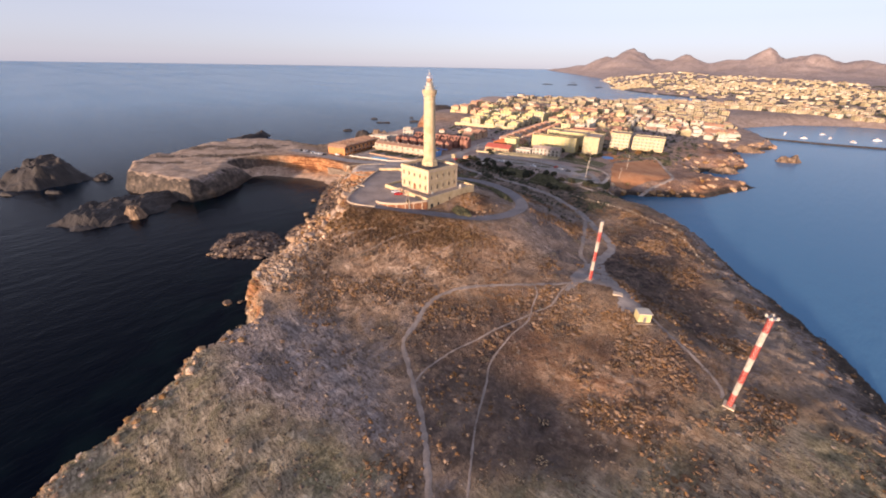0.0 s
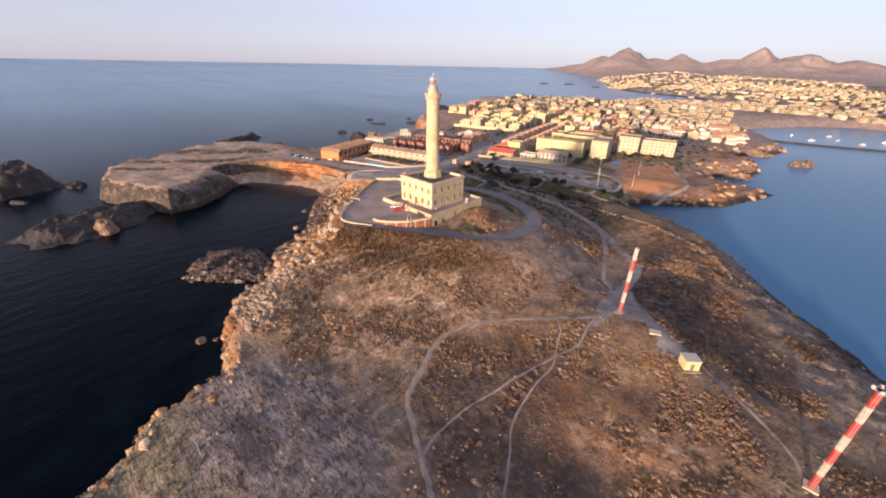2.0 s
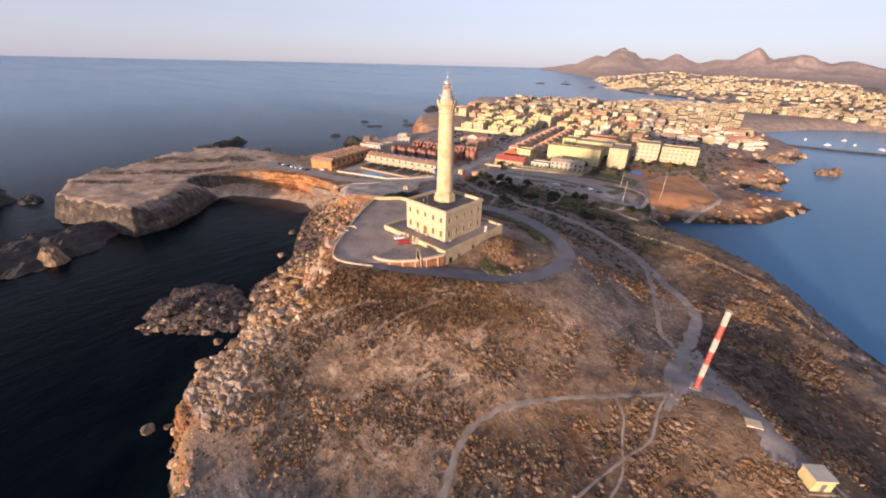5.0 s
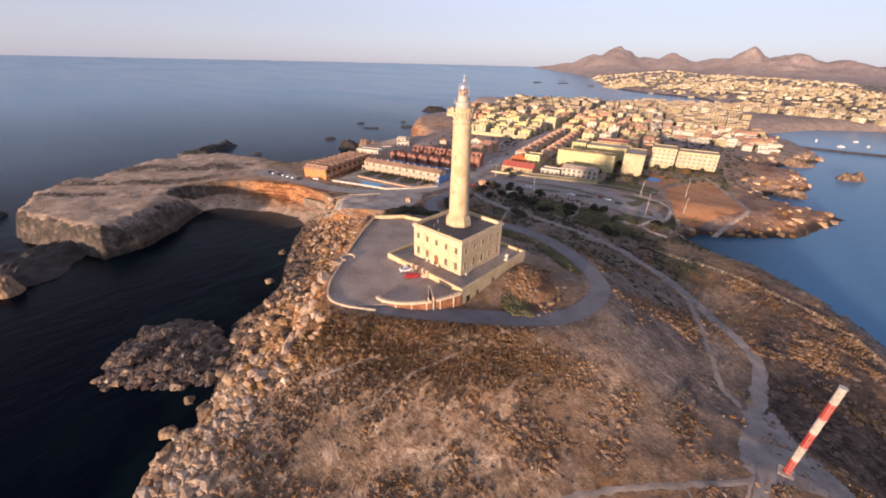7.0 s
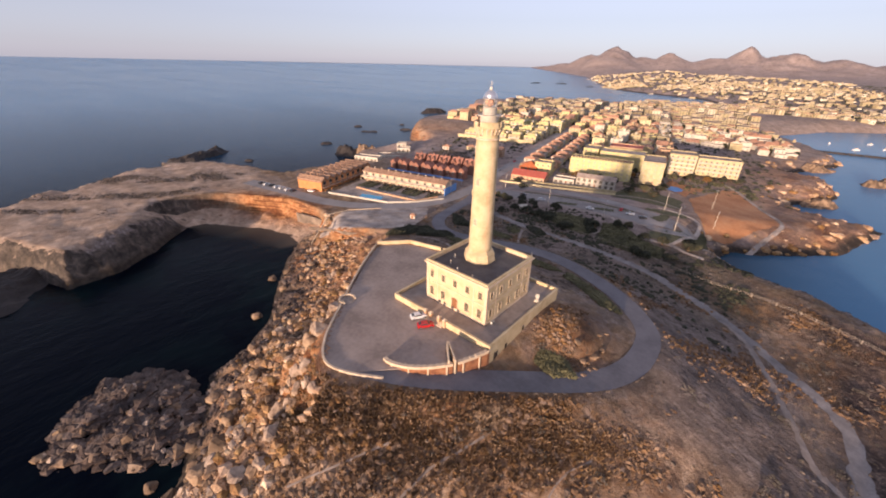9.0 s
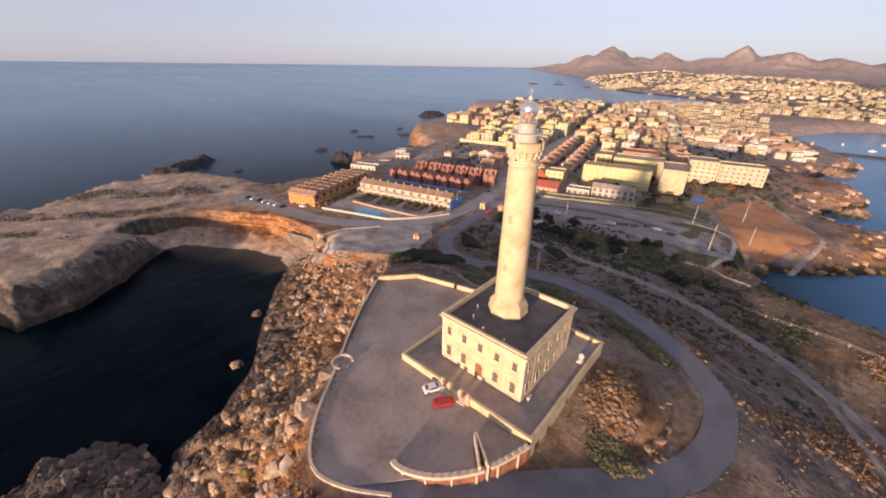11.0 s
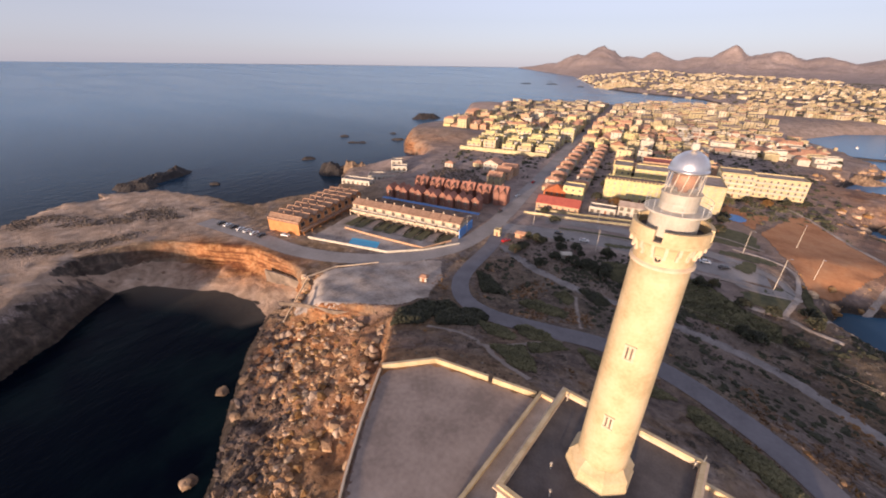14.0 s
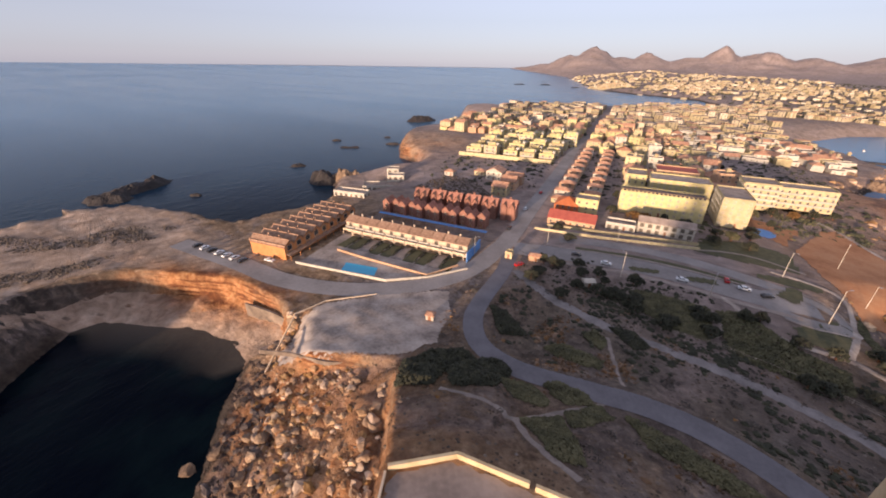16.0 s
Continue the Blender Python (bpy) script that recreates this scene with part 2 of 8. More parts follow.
def water_material():
    m, n, l, b = mat_new("water")
    tc = n.new("ShaderNodeTexCoord")
    mp = n.new("ShaderNodeMapping")
    mp.inputs["Rotation"].default_value = (0, 0, radians(35))
    mp.inputs["Scale"].default_value = (1.0, 0.45, 1.0)
    l.new(tc.outputs["Object"], mp.inputs["Vector"])
    shoal = n.new("ShaderNodeAttribute")
    shoal.attribute_name = "shoal"
    bed = n.new("ShaderNodeTexNoise")
    bed.inputs["Scale"].default_value, bed.inputs["Detail"].default_value = 0.06, 6.0
    l.new(tc.outputs["Object"], bed.inputs["Vector"])
    fac = n.new("ShaderNodeMath")
    fac.operation = "MULTIPLY"
    l.new(shoal.outputs["Fac"], fac.inputs[0])
    mott = n.new("ShaderNodeMapRange")
    mott.inputs["From Min"].default_value, mott.inputs["From Max"].default_value = 0.42, 0.66
    l.new(bed.outputs["Fac"], mott.inputs["Value"])
    l.new(mott.outputs[0], fac.inputs[1])
    mix = n.new("ShaderNodeMix")
    mix.data_type = "RGBA"
    l.new(fac.outputs[0], mix.inputs[0])
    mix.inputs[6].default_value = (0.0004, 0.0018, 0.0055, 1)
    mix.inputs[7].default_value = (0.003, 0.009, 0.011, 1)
    # bay tint; farther out it paints sky sheen into the base colour
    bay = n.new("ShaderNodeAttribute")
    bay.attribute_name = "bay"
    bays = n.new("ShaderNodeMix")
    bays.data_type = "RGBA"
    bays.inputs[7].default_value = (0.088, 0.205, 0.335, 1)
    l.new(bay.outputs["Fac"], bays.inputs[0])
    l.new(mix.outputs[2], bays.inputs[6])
    shallow = n.new("ShaderNodeAttribute")
    shallow.attribute_name = "shallow"
    sandy = n.new("ShaderNodeMix")
    sandy.data_type = "RGBA"
    sandy.inputs[7].default_value = (0.085, 0.07, 0.055, 1)
    l.new(shallow.outputs["Fac"], sandy.inputs[0])
    l.new(bays.outputs[2], sandy.inputs[6])
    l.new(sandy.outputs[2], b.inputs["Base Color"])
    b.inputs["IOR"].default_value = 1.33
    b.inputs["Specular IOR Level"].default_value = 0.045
    streak = n.new("ShaderNodeTexNoise")
    streak.inputs["Scale"].default_value, streak.inputs["Detail"].default_value = 0.005, 7.0
    streak.inputs["Distortion"].default_value = 0.4
    mp2 = n.new("ShaderNodeMapping")
    mp2.inputs["Rotation"].default_value = (0, 0, radians(-48))
    mp2.inputs["Scale"].default_value = (0.35, 1.4, 1.0)
    l.new(tc.outputs["Object"], mp2.inputs["Vector"])
    l.new(mp2.outputs[0], streak.inputs["Vector"])
    rr = n.new("ShaderNodeMapRange")
    rr.inputs["From Min"].default_value, rr.inputs["From Max"].default_value = 0.35, 0.65
    rr.inputs["To Min"].default_value, rr.inputs["To Max"].default_value = 0.16, 0.2
    l.new(streak.outputs["Fac"], rr.inputs["Value"])
    l.new(rr.outputs[0], b.inputs["Roughness"])
    w1, w2 = n.new("ShaderNodeTexNoise"), n.new("ShaderNodeTexNoise")
    w1.inputs["Scale"].default_value, w1.inputs["Detail"].default_value = 0.16, 6.0
    w2.inputs["Scale"].default_value, w2.inputs["Detail"].default_value = 0.9, 4.0
    l.new(mp.outputs[0], w1.inputs["Vector"])
    l.new(mp.outputs[0], w2.inputs["Vector"])
    add = n.new("ShaderNodeMath")
    add.operation = "MULTIPLY_ADD"
    add.inputs[1].default_value = 0.25
    l.new(w2.outputs["Fac"], add.inputs[0])
    l.new(w1.outputs["Fac"], add.inputs[2])
    amp = n.new("ShaderNodeMapRange")
    amp.inputs["From Min"].default_value, amp.inputs["From Max"].default_value = 0.35, 0.65
    amp.inputs["To Min"].default_value, amp.inputs["To Max"].default_value = 0.34, 0.46
    l.new(streak.outputs["Fac"], amp.inputs["Value"])
    bump = n.new("ShaderNodeBump")
    bump.inputs["Distance"].default_value = 1.0
    l.new(amp.outputs[0], bump.inputs["Strength"])
    l.new(add.outputs[0], bump.inputs["Height"])
    l.new(bump.outputs[0], b.inputs["Normal"])
    return m


M_GROUND, M_WATER = ground_material(), water_material()
M_LIME = surface("limestone_ashlar", [(0.43, 0.32, 0.175), (0.53, 0.41, 0.24), (0.60, 0.475, 0.295)], 0.35, 0.85, 0.25)
M_FENCE = surface("weathered_wood", [(0.26, 0.21, 0.16), (0.40, 0.33, 0.26)], 2.0, 0.9, 0.2)
M_TRIM = surface("trim_stone", [(0.50, 0.38, 0.26), (0.64, 0.51, 0.37)], 0.8, 0.85, 0.2)
M_ROOFDARK = surface("dark_roof_membrane", [(0.07, 0.06, 0.06), (0.12, 0.105, 0.10)], 0.4, 0.9, 0.2)
M_YARD = surface("packed_gravel", [(0.205, 0.16, 0.136), (0.285, 0.225, 0.192), (0.345, 0.277, 0.236)], 0.12, 0.95, 0.35, 3.0)
M_ASPHALT = surface("asphalt", [(0.115, 0.107, 0.115), (0.172, 0.16, 0.172)], 0.15, 0.9, 0.2, 4.0)
M_STREET = surface("street_asphalt", [(0.21, 0.187, 0.175), (0.31, 0.278, 0.26)], 0.1, 0.9, 0.2, 4.0)
M_DIRT = surface("dirt_path", [(0.17, 0.138, 0.118), (0.235, 0.19, 0.163), (0.31, 0.255, 0.222)], 0.3, 0.95, 0.4, 3.0)
M_TRACK = surface("grey_track", [(0.15, 0.132, 0.125), (0.21, 0.185, 0.176), (0.27, 0.24, 0.228)], 0.25, 0.95, 0.3, 3.0)
M_PAVE = surface("terrace_paving", [(0.24, 0.19, 0.16), (0.34, 0.28, 0.24)], 0.5, 0.9, 0.2)
M_WHITE = surface("white_render", [(0.40, 0.36, 0.295), (0.56, 0.51, 0.43)], 0.6, 0.8, 0.1, vary=0.15)
M_FARWALL = surface("village_render", [(0.22, 0.175, 0.11), (0.38, 0.315, 0.205), (0.54, 0.475, 0.345)], 0.05, 0.85, 0.0, island=0.5)
M_CREAM = surface("cream_render", [(0.38, 0.31, 0.17), (0.54, 0.45, 0.265)], 0.5, 0.85, 0.1, vary=0.3)
M_YELLOW = surface("yellow_render", [(0.46, 0.385, 0.175), (0.58, 0.50, 0.25)], 0.5, 0.85, 0.1, vary=0.1)
M_PEACH = surface("peach_render", [(0.46, 0.27, 0.155), (0.57, 0.37, 0.23)], 0.5, 0.85, 0.1, vary=0.2)
M_ORANGE = surface("orange_render", [(0.42, 0.17, 0.055), (0.56, 0.25, 0.09)], 0.5, 0.85, 0.1, vary=0.1)
M_REDORANGE = surface("red_orange_render", [(0.46, 0.12, 0.035), (0.58, 0.18, 0.06)], 0.5, 0.85, 0.1)
M_BRICK = surface("red_brick", [(0.22, 0.10, 0.07), (0.32, 0.155, 0.11)], 1.5, 0.9, 0.2, vary=0.15)
M_BROWNTILE = surface("brown_roof_tiles", [(0.19, 0.105, 0.065), (0.30, 0.18, 0.115), (0.38, 0.25, 0.17)], 0.8, 0.9, 0.4, 4.0, vary=0.15)
M_PLAZA = surface("plaza_gravel", [(0.20, 0.158, 0.13), (0.345, 0.283, 0.238), (0.47, 0.395, 0.335)], 0.13, 0.95, 0.3, 2.0)
M_REEF = surface("reef_rock", [(0.03, 0.022, 0.02), (0.075, 0.052, 0.043), (0.155, 0.108, 0.082)], 0.25, 0.95, 0.9, 1.5, dist=0.4, island=0.4)
M_BRUSH = surface("rusty_brush", [(0.085, 0.055, 0.037), (0.18, 0.108, 0.062), (0.31, 0.18, 0.09)], 0.08, 0.95, 0.3, island=0.3)
M_REDTILE = surface("red_brown_tiles", [(0.20, 0.085, 0.06), (0.33, 0.145, 0.10), (0.44, 0.22, 0.15)], 0.8, 0.9, 0.4, 4.0, vary=0.2)
M_TERRA = surface("terracotta_tiles", [(0.30, 0.14, 0.08), (0.48, 0.25, 0.15), (0.56, 0.35, 0.23)], 0.8, 0.9, 0.4, 4.0, vary=0.15)
M_REDROOF = surface("red_painted_roof", [(0.34, 0.07, 0.05), (0.44, 0.11, 0.07)], 0.4, 0.8, 0.2)
M_FLATROOF = surface("roof_terrace", [(0.22, 0.165, 0.13), (0.38, 0.30, 0.245)], 0.3, 0.9, 0.2, vary=0.4)
M_PANE = surface("dim_window", [(0.07, 0.058, 0.045), (0.16, 0.13, 0.10)], 0.4, 0.35, 0.0)
M_GLASS = plain("dark_glass", (0.03, 0.032, 0.035), 0.15)
M_SHUT = surface("wooden_shutter", [(0.10, 0.085, 0.058), (0.17, 0.14, 0.092)], 2.0, 0.7, 0.2)
M_BLIND = surface("tan_blind", [(0.34, 0.28, 0.18), (0.46, 0.385, 0.25)], 0.6, 0.7, 0.1)
M_DOORW = surface("brown_door", [(0.20, 0.08, 0.035), (0.28, 0.12, 0.05)], 2.0, 0.6, 0.2)
M_RUST = surface("rusty_steel", [(0.16, 0.06, 0.03), (0.27, 0.11, 0.05), (0.33, 0.15, 0.07)], 0.9, 0.85, 0.2)
M_RED = surface("red_paint", [(0.27, 0.04, 0.03), (0.42, 0.055, 0.04), (0.46, 0.10, 0.07)], 1.2, 0.6, 0.1)
M_MASTWHITE = surface("mast_white_paint", [(0.34, 0.29, 0.22), (0.50, 0.44, 0.36), (0.60, 0.54, 0.46)], 1.2, 0.7, 0.1)
M_STEEL = plain("galvanised_steel", (0.45, 0.45, 0.45), 0.45, 0.8)
M_DOME = surface("aluminium_dome", [(0.62, 0.60, 0.60), (0.74, 0.72, 0.71)], 0.8, 0.32, 0.05, metal=0.9)
M_ROCK = surface("shore_rock", [(0.075, 0.05, 0.035), (0.19, 0.125, 0.078), (0.34, 0.235, 0.15)], 0.35, 0.95, 0.9, 1.5, vary=0.25, dist=0.3)
M_SCREE = surface("scree_rock", [(0.17, 0.095, 0.052), (0.38, 0.225, 0.115), (0.60, 0.42, 0.245)], 0.3, 0.95, 0.7, 2.0, dist=0.3, island=0.5)
M_LEDGE = surface("ledge_limestone", [(0.15, 0.098, 0.066), (0.29, 0.20, 0.135), (0.43, 0.315, 0.215)], 0.3, 0.95, 0.5, 2.0, dist=0.2, island=0.4)
M_PEBBLE = surface("loose_stone", [(0.10, 0.074, 0.057), (0.175, 0.132, 0.10), (0.26, 0.20, 0.152)], 0.3, 0.95, 0.4, 2.0, dist=0.2, island=0.4)
M_ROCKDARK = surface("wet_dark_rock", [(0.016, 0.013, 0.013), (0.045, 0.036, 0.032)], 0.2, 0.8, 0.9, 1.0, dist=0.4)
M_SCRUB = surface("dry_scrub", [(0.055, 0.041, 0.032), (0.10, 0.074, 0.054), (0.165, 0.122, 0.086)], 0.1, 0.95, 0.3, island=0.35)
M_OLIVE = surface("olive_bush", [(0.05, 0.048, 0.024), (0.092, 0.085, 0.04), (0.14, 0.125, 0.062)], 0.3, 0.95, 0.3)
M_GRASS = surface("dry_grass", [(0.085, 0.05, 0.027), (0.165, 0.096, 0.046), (0.28, 0.172, 0.085)], 0.1, 0.95, 0.2, island=0.4)
M_DRYBUSH = surface("dry_bush", [(0.045, 0.04, 0.034), (0.085, 0.073, 0.06), (0.13, 0.11, 0.088)], 0.2, 0.95, 0.2, island=0.2)
M_BUSH = surface("evergreen_bush", [(0.018, 0.019, 0.011), (0.035, 0.036, 0.02), (0.058, 0.056, 0.03)], 0.5, 0.95, 0.3)
M_AUTUMN = surface("autumn_leaves", [(0.12, 0.055, 0.015), (0.22, 0.12, 0.035)], 0.5, 0.95, 0.3)
M_POOL = plain("pool_water", (0.03, 0.36, 0.56), 0.12)
M_LAWN = surface("lawn", [(0.055, 0.056, 0.025), (0.105, 0.095, 0.045)], 0.5, 0.95, 0.3)
M_BLUE = surface("blue_paint", [(0.085, 0.21, 0.48), (0.13, 0.29, 0.58)], 0.6, 0.8, 0.1)
M_REDEARTH = surface("red_earth", [(0.29, 0.12, 0.047), (0.39, 0.175, 0.076), (0.44, 0.225, 0.108)], 0.08, 0.95, 0.3, 1.0)
M_CARWHITE = plain("white_car_paint", (0.7, 0.7, 0.7), 0.25)
M_CARRED = plain("red_car_paint", (0.45, 0.02, 0.02), 0.25)
M_CARDARK = plain("dark_car_paint", (0.03, 0.03, 0.035), 0.25)
M_TYRE = plain("tyre_rubber", (0.02, 0.02, 0.02), 0.8)


# ---- mesh helpers ----
class Build:
    """Gathers vertices and faces of one mesh."""

    def __init__(self):
        self.v, self.f = [], []

    def quad(self, *pts):
        k = len(self.v)
        self.v += [tuple(p) for p in pts]
        self.f.append(tuple(range(k, k + len(pts))))
        return self

    def prism(self, poly, z0, z1):
        k, c = len(self.v), len(poly)
        self.v += [(p[0], p[1], z0) for p in poly] + [(p[0], p[1], z1) for p in poly]
        self.f.append(tuple(range(k + c - 1, k - 1, -1)))
        self.f.append(tuple(range(k + c, k + 2 * c)))
        self.f += [(k + i, k + (i + 1) % c, k + c + (i + 1) % c, k + c + i) for i in range(c)]
        return self

    def box(self, x0, x1, y0, y1, z0, z1):
        return self.prism([(x0, y0), (x1, y0), (x1, y1), (x0, y1)], z0, z1)

    def lathe(self, profile, n=24, cx=0.0, cy=0.0, cap=True, turn=0.0):
        k = len(self.v)
        for r, z in profile:
            self.v += [(cx + r * math.cos(turn + 2 * math.pi * i / n), cy + r * math.sin(turn + 2 * math.pi * i / n), z) for i in range(n)]
        for j in range(len(profile) - 1):
            a = k + j * n
            self.f += [(a + i, a + (i + 1) % n, a + n + (i + 1) % n, a + n + i) for i in range(n)]
        if cap:
            self.f.append(tuple(range(k + n - 1, k - 1, -1)))
            e = k + (len(profile) - 1) * n
            self.f.append(tuple(range(e, e + n)))
        return self

    def bar(self, a, b, w, h=None):
        """A square bar from a to b."""
        a, b = Vector(a), Vector(b)
        h = h or w
        ahead = (b - a).normalized()
        side = ahead.cross(Vector((0, 0, 1)))
        side = side.normalized() if side.length > 1e-4 else Vector((1, 0, 0))
        up = side.cross(ahead)
        k = len(self.v)
        for p in (a, b):
            for s, u in ((-1, -1), (1, -1), (1, 1), (-1, 1)):
                self.v.append((p + side * s * w / 2 + up * u * h / 2)[:])
        self.f += [(k + 3, k + 2, k + 1, k), (k + 4, k + 5, k + 6, k + 7)]
        self.f += [(k + i, k + (i + 1) % 4, k + 4 + (i + 1) % 4, k + 4 + i) for i in range(4)]
        return self

    def mesh(self, name, mat, smooth=False):
        me = bpy.data.meshes.new(name)
        me.from_pydata(self.v, [], self.f)
        if mat:
            me.materials.append(mat)
        if smooth:
            me.shade_smooth()
        me.update()
        return me


def part(name, build, mat, parent=None, label="", smooth=False, at=None):
    ob = new(name, build.mesh(name, mat, smooth))
    if parent:
        ob.parent = parent
    if at:
        ob.matrix_basis = at
    if label:
        ob["label"] = label
    return ob


def share(name, me, parent, at):
    ob = new(name, me)
    ob.parent = parent
    ob.matrix_basis = at
    return ob


def empty(name, m, label, category, group="", kind=""):
    ob = new(name)
    ob.matrix_basis = m
    return tagged(ob, label, category, group, kind)


def wall_with_holes(b, length, z0, z1, holes, depth):
    """A wall in the plane y = 0, outside at -y, from x = 0 to length, with rectangular holes (x0, x1, za, zb) and their reveals."""
    xs = sorted({0.0, length, *[h[0] for h in holes], *[h[1] for h in holes]})
    zs = sorted({z0, z1, *[h[2] for h in holes], *[h[3] for h in holes]})
    for xa, xb in zip(xs, xs[1:]):
        for za, zb in zip(zs, zs[1:]):
            xm, zm = (xa + xb) / 2, (za + zb) / 2
            if any(h[0] < xm < h[1] and h[2] < zm < h[3] for h in holes):
                continue
            b.quad((xa, 0, za), (xb, 0, za), (xb, 0, zb), (xa, 0, zb))
    for x0, x1, za, zb in holes:
        b.quad((x0, 0, za), (x0, 0, zb), (x0, depth, zb), (x0, depth, za))
        b.quad((x1, 0, za), (x1, depth, za), (x1, depth, zb), (x1, 0, zb))
        b.quad((x0, 0, za), (x0, depth, za), (x1, depth, za), (x1, 0, za))
        b.quad((x0, 0, zb), (x1, 0, zb), (x1, depth, zb), (x0, depth, zb))
    return b


# ---- the lie of the land ----
CENTRE = (-70.0, 50.0)


def lift(x, y):
    """The far sea and shore stand a little higher, so that the skyline lies where the eye sees it."""
    r = np.hypot(x - CENTRE[0], y - CENTRE[1])
    return 60.0 * np.clip((r - 2400.0) / 2400.0, 0, 1.1) ** 2


HASH = np.random.RandomState(5).rand(256, 256)


def vnoise(x, y):
    xi, yi = np.floor(x).astype(int), np.floor(y).astype(int)
    u, v = x - xi, y - yi
    u, v = u * u * (3 - 2 * u), v * v * (3 - 2 * v)
    a, b = HASH[xi & 255, yi & 255], HASH[(xi + 1) & 255, yi & 255]
    c, d = HASH[xi & 255, (yi + 1) & 255], HASH[(xi + 1) & 255, (yi + 1) & 255]
    return (a * (1 - u) + b * u) * (1 - v) + (c * (1 - u) + d * u) * v


def fbm(x, y, octaves=4, gain=0.5):
    total, amp, norm = 0.0, 1.0, 0.0
    for o in range(octaves):
        total = total + amp * vnoise(x * 2**o + 17.3 * o, y * 2**o + 41.7 * o)
        norm += amp
        amp *= gain
    return total / norm - 0.5


def smooth(a, lo, hi):
    t = np.clip((a - lo) / (hi - lo), 0, 1)
    return t * t * (3 - 2 * t)


# the shore, stretch by stretch: the points, the width over which the land rises, and how
COAST = [
    ("cliff", 7, [(-40, -60), (-77, -34), (-88, -25), (-93, -13), (-101, 0), (-108, 7), (-109, 18), (-110, 25), (-122, 29)]),
    ("cliff", 5, [(-122, 29), (-129, 31), (-135, 37), (-138, 43)]),
    ("slope", 17, [(-138, 43), (-150, 52)]),
    ("talus", 34, [(-150, 52), (-168, 64), (-187, 74), (-191, 87), (-203, 100), (-222, 113)]),
    ("talus", 26, [(-222, 113), (-236, 124), (-245, 131), (-253, 139)]),
    ("beach", 17, [(-253, 139), (-262, 142), (-283, 139), (-299, 129), (-317, 117), (-319, 108)]),
    ("cliff", 14, [(-319, 108), (-309, 97), (-295, 83), (-284, 69), (-281, 52)]),
    ("cliff", 8, [(-281, 52), (-298, 46), (-322, 33), (-345, 26), (-384, 34), (-414, 66), (-437, 92), (-446, 108), (-444, 128), (-424, 160), (-398, 172), (-374, 182)]),
    ("slope", 14, [(-374, 182), (-355, 190), (-350, 212), (-350, 236), (-366, 258), (-386, 274), (-399, 288), (-394, 312), (-386, 334), (-376, 352), (-384, 372), (-406, 387)]),
    ("cliff", 14, [(-406, 387), (-430, 394), (-468, 432), (-500, 470), (-516, 500), (-512, 545), (-520, 605), (-560, 680), (-600, 736), (-610, 820), (-550, 935)]),
    ("slope", 30, [(-550, 935), (-391, 1066), (-292, 1160), (-225, 1190), (-205, 1290), (-221, 1376), (-311, 1581), (-422, 1660), (-584, 1775), (-776, 2020)]),
    ("slope", 60, [(-776, 2020), (-1060, 2600), (-1420, 3300), (-1850, 3750), (-2330, 4150), (-2480, 4250), (-2300, 4700), (-2000, 6000), (5500, 6000), (5500, 500), (1500, 850)]),
    ("slope", 50, [(1500, 850), (400, 985), (150, 1010), (44, 1005), (-30, 940), (-78, 845), (-95, 795), (-74, 742)]),
    ("slope", 20, [(-74, 742), (-40, 690), (-24, 640), (-27, 610), (-52, 570), (-70, 520), (-60, 509), (-36, 500), (-32, 470), (-38, 441), (-58, 425), (-60, 405)]),
    ("slope", 30, [(-60, 405), (-40, 396), (-14, 392), (-22, 370), (-36, 331), (-68, 300), (-80, 294), (-84, 282), (-78, 271), (-68, 263)]),
    ("slope", 30, [(-68, 263), (-44, 256), (-22, 240), (2, 208), (15, 192), (34, 169), (42, 158), (50, 138), (62, 110), (72, 60), (62, -10), (20, -55), (-40, -60)]),
]
YARD = [(-132, 87), (-139, 86), (-146, 92), (-155, 103), (-162, 112), (-169, 121), (-177, 133), (-169, 142), (-148, 148), (-120, 150), (-101, 162), (-90, 157), (-86, 147), (-87, 135), (-93, 126), (-107, 111), (-123, 94)]


def seg_dist(x, y, a, b):
    ax, ay = a
    dx, dy = b[0] - ax, b[1] - ay
    t = np.clip(((x - ax) * dx + (y - ay) * dy) / (dx * dx + dy * dy + 1e-9), 0, 1)
    return np.hypot(x - ax - t * dx, y - ay - t * dy), t


def inside(x, y, poly):
    odd = np.zeros(np.shape(x), bool)
    for (ax, ay), (bx, by) in zip(poly, poly[1:] + poly[:1]):
        cross = (ay > y) != (by > y)
        with np.errstate(divide="ignore", invalid="ignore"):
            odd ^= cross & (x < (bx - ax) * (y - ay) / ((by - ay) or 1e-9) + ax)
    return odd


def shore(x, y):
    """Signed distance to the shore, inland positive, the width of the rise there, and how much of a beach it is."""
    best = np.full(np.shape(x), 1e9)
    width, beach = np.full(np.shape(x), 10.0), np.zeros(np.shape(x))
    outline = []
    for kind, w, pts in COAST:
        outline += pts[:-1]
        for a, b in zip(pts, pts[1:]):
            d, _ = seg_dist(x, y, a, b)
            near = d < best
            best = np.where(near, d, best)
            width = np.where(near, float(w), width)
            beach = np.where(near, 1.0 if kind == "beach" else 0.0, beach)
    return np.where(inside(x, y, outline), best, -best), width, beach


def yard_dist(x, y):
    best = np.full(np.shape(x), 1e9)
    for a, b in zip(YARD, YARD[1:] + YARD[:1]):
        best = np.minimum(best, seg_dist(x, y, a, b)[0])
    return np.where(inside(x, y, YARD), 0.0, best)


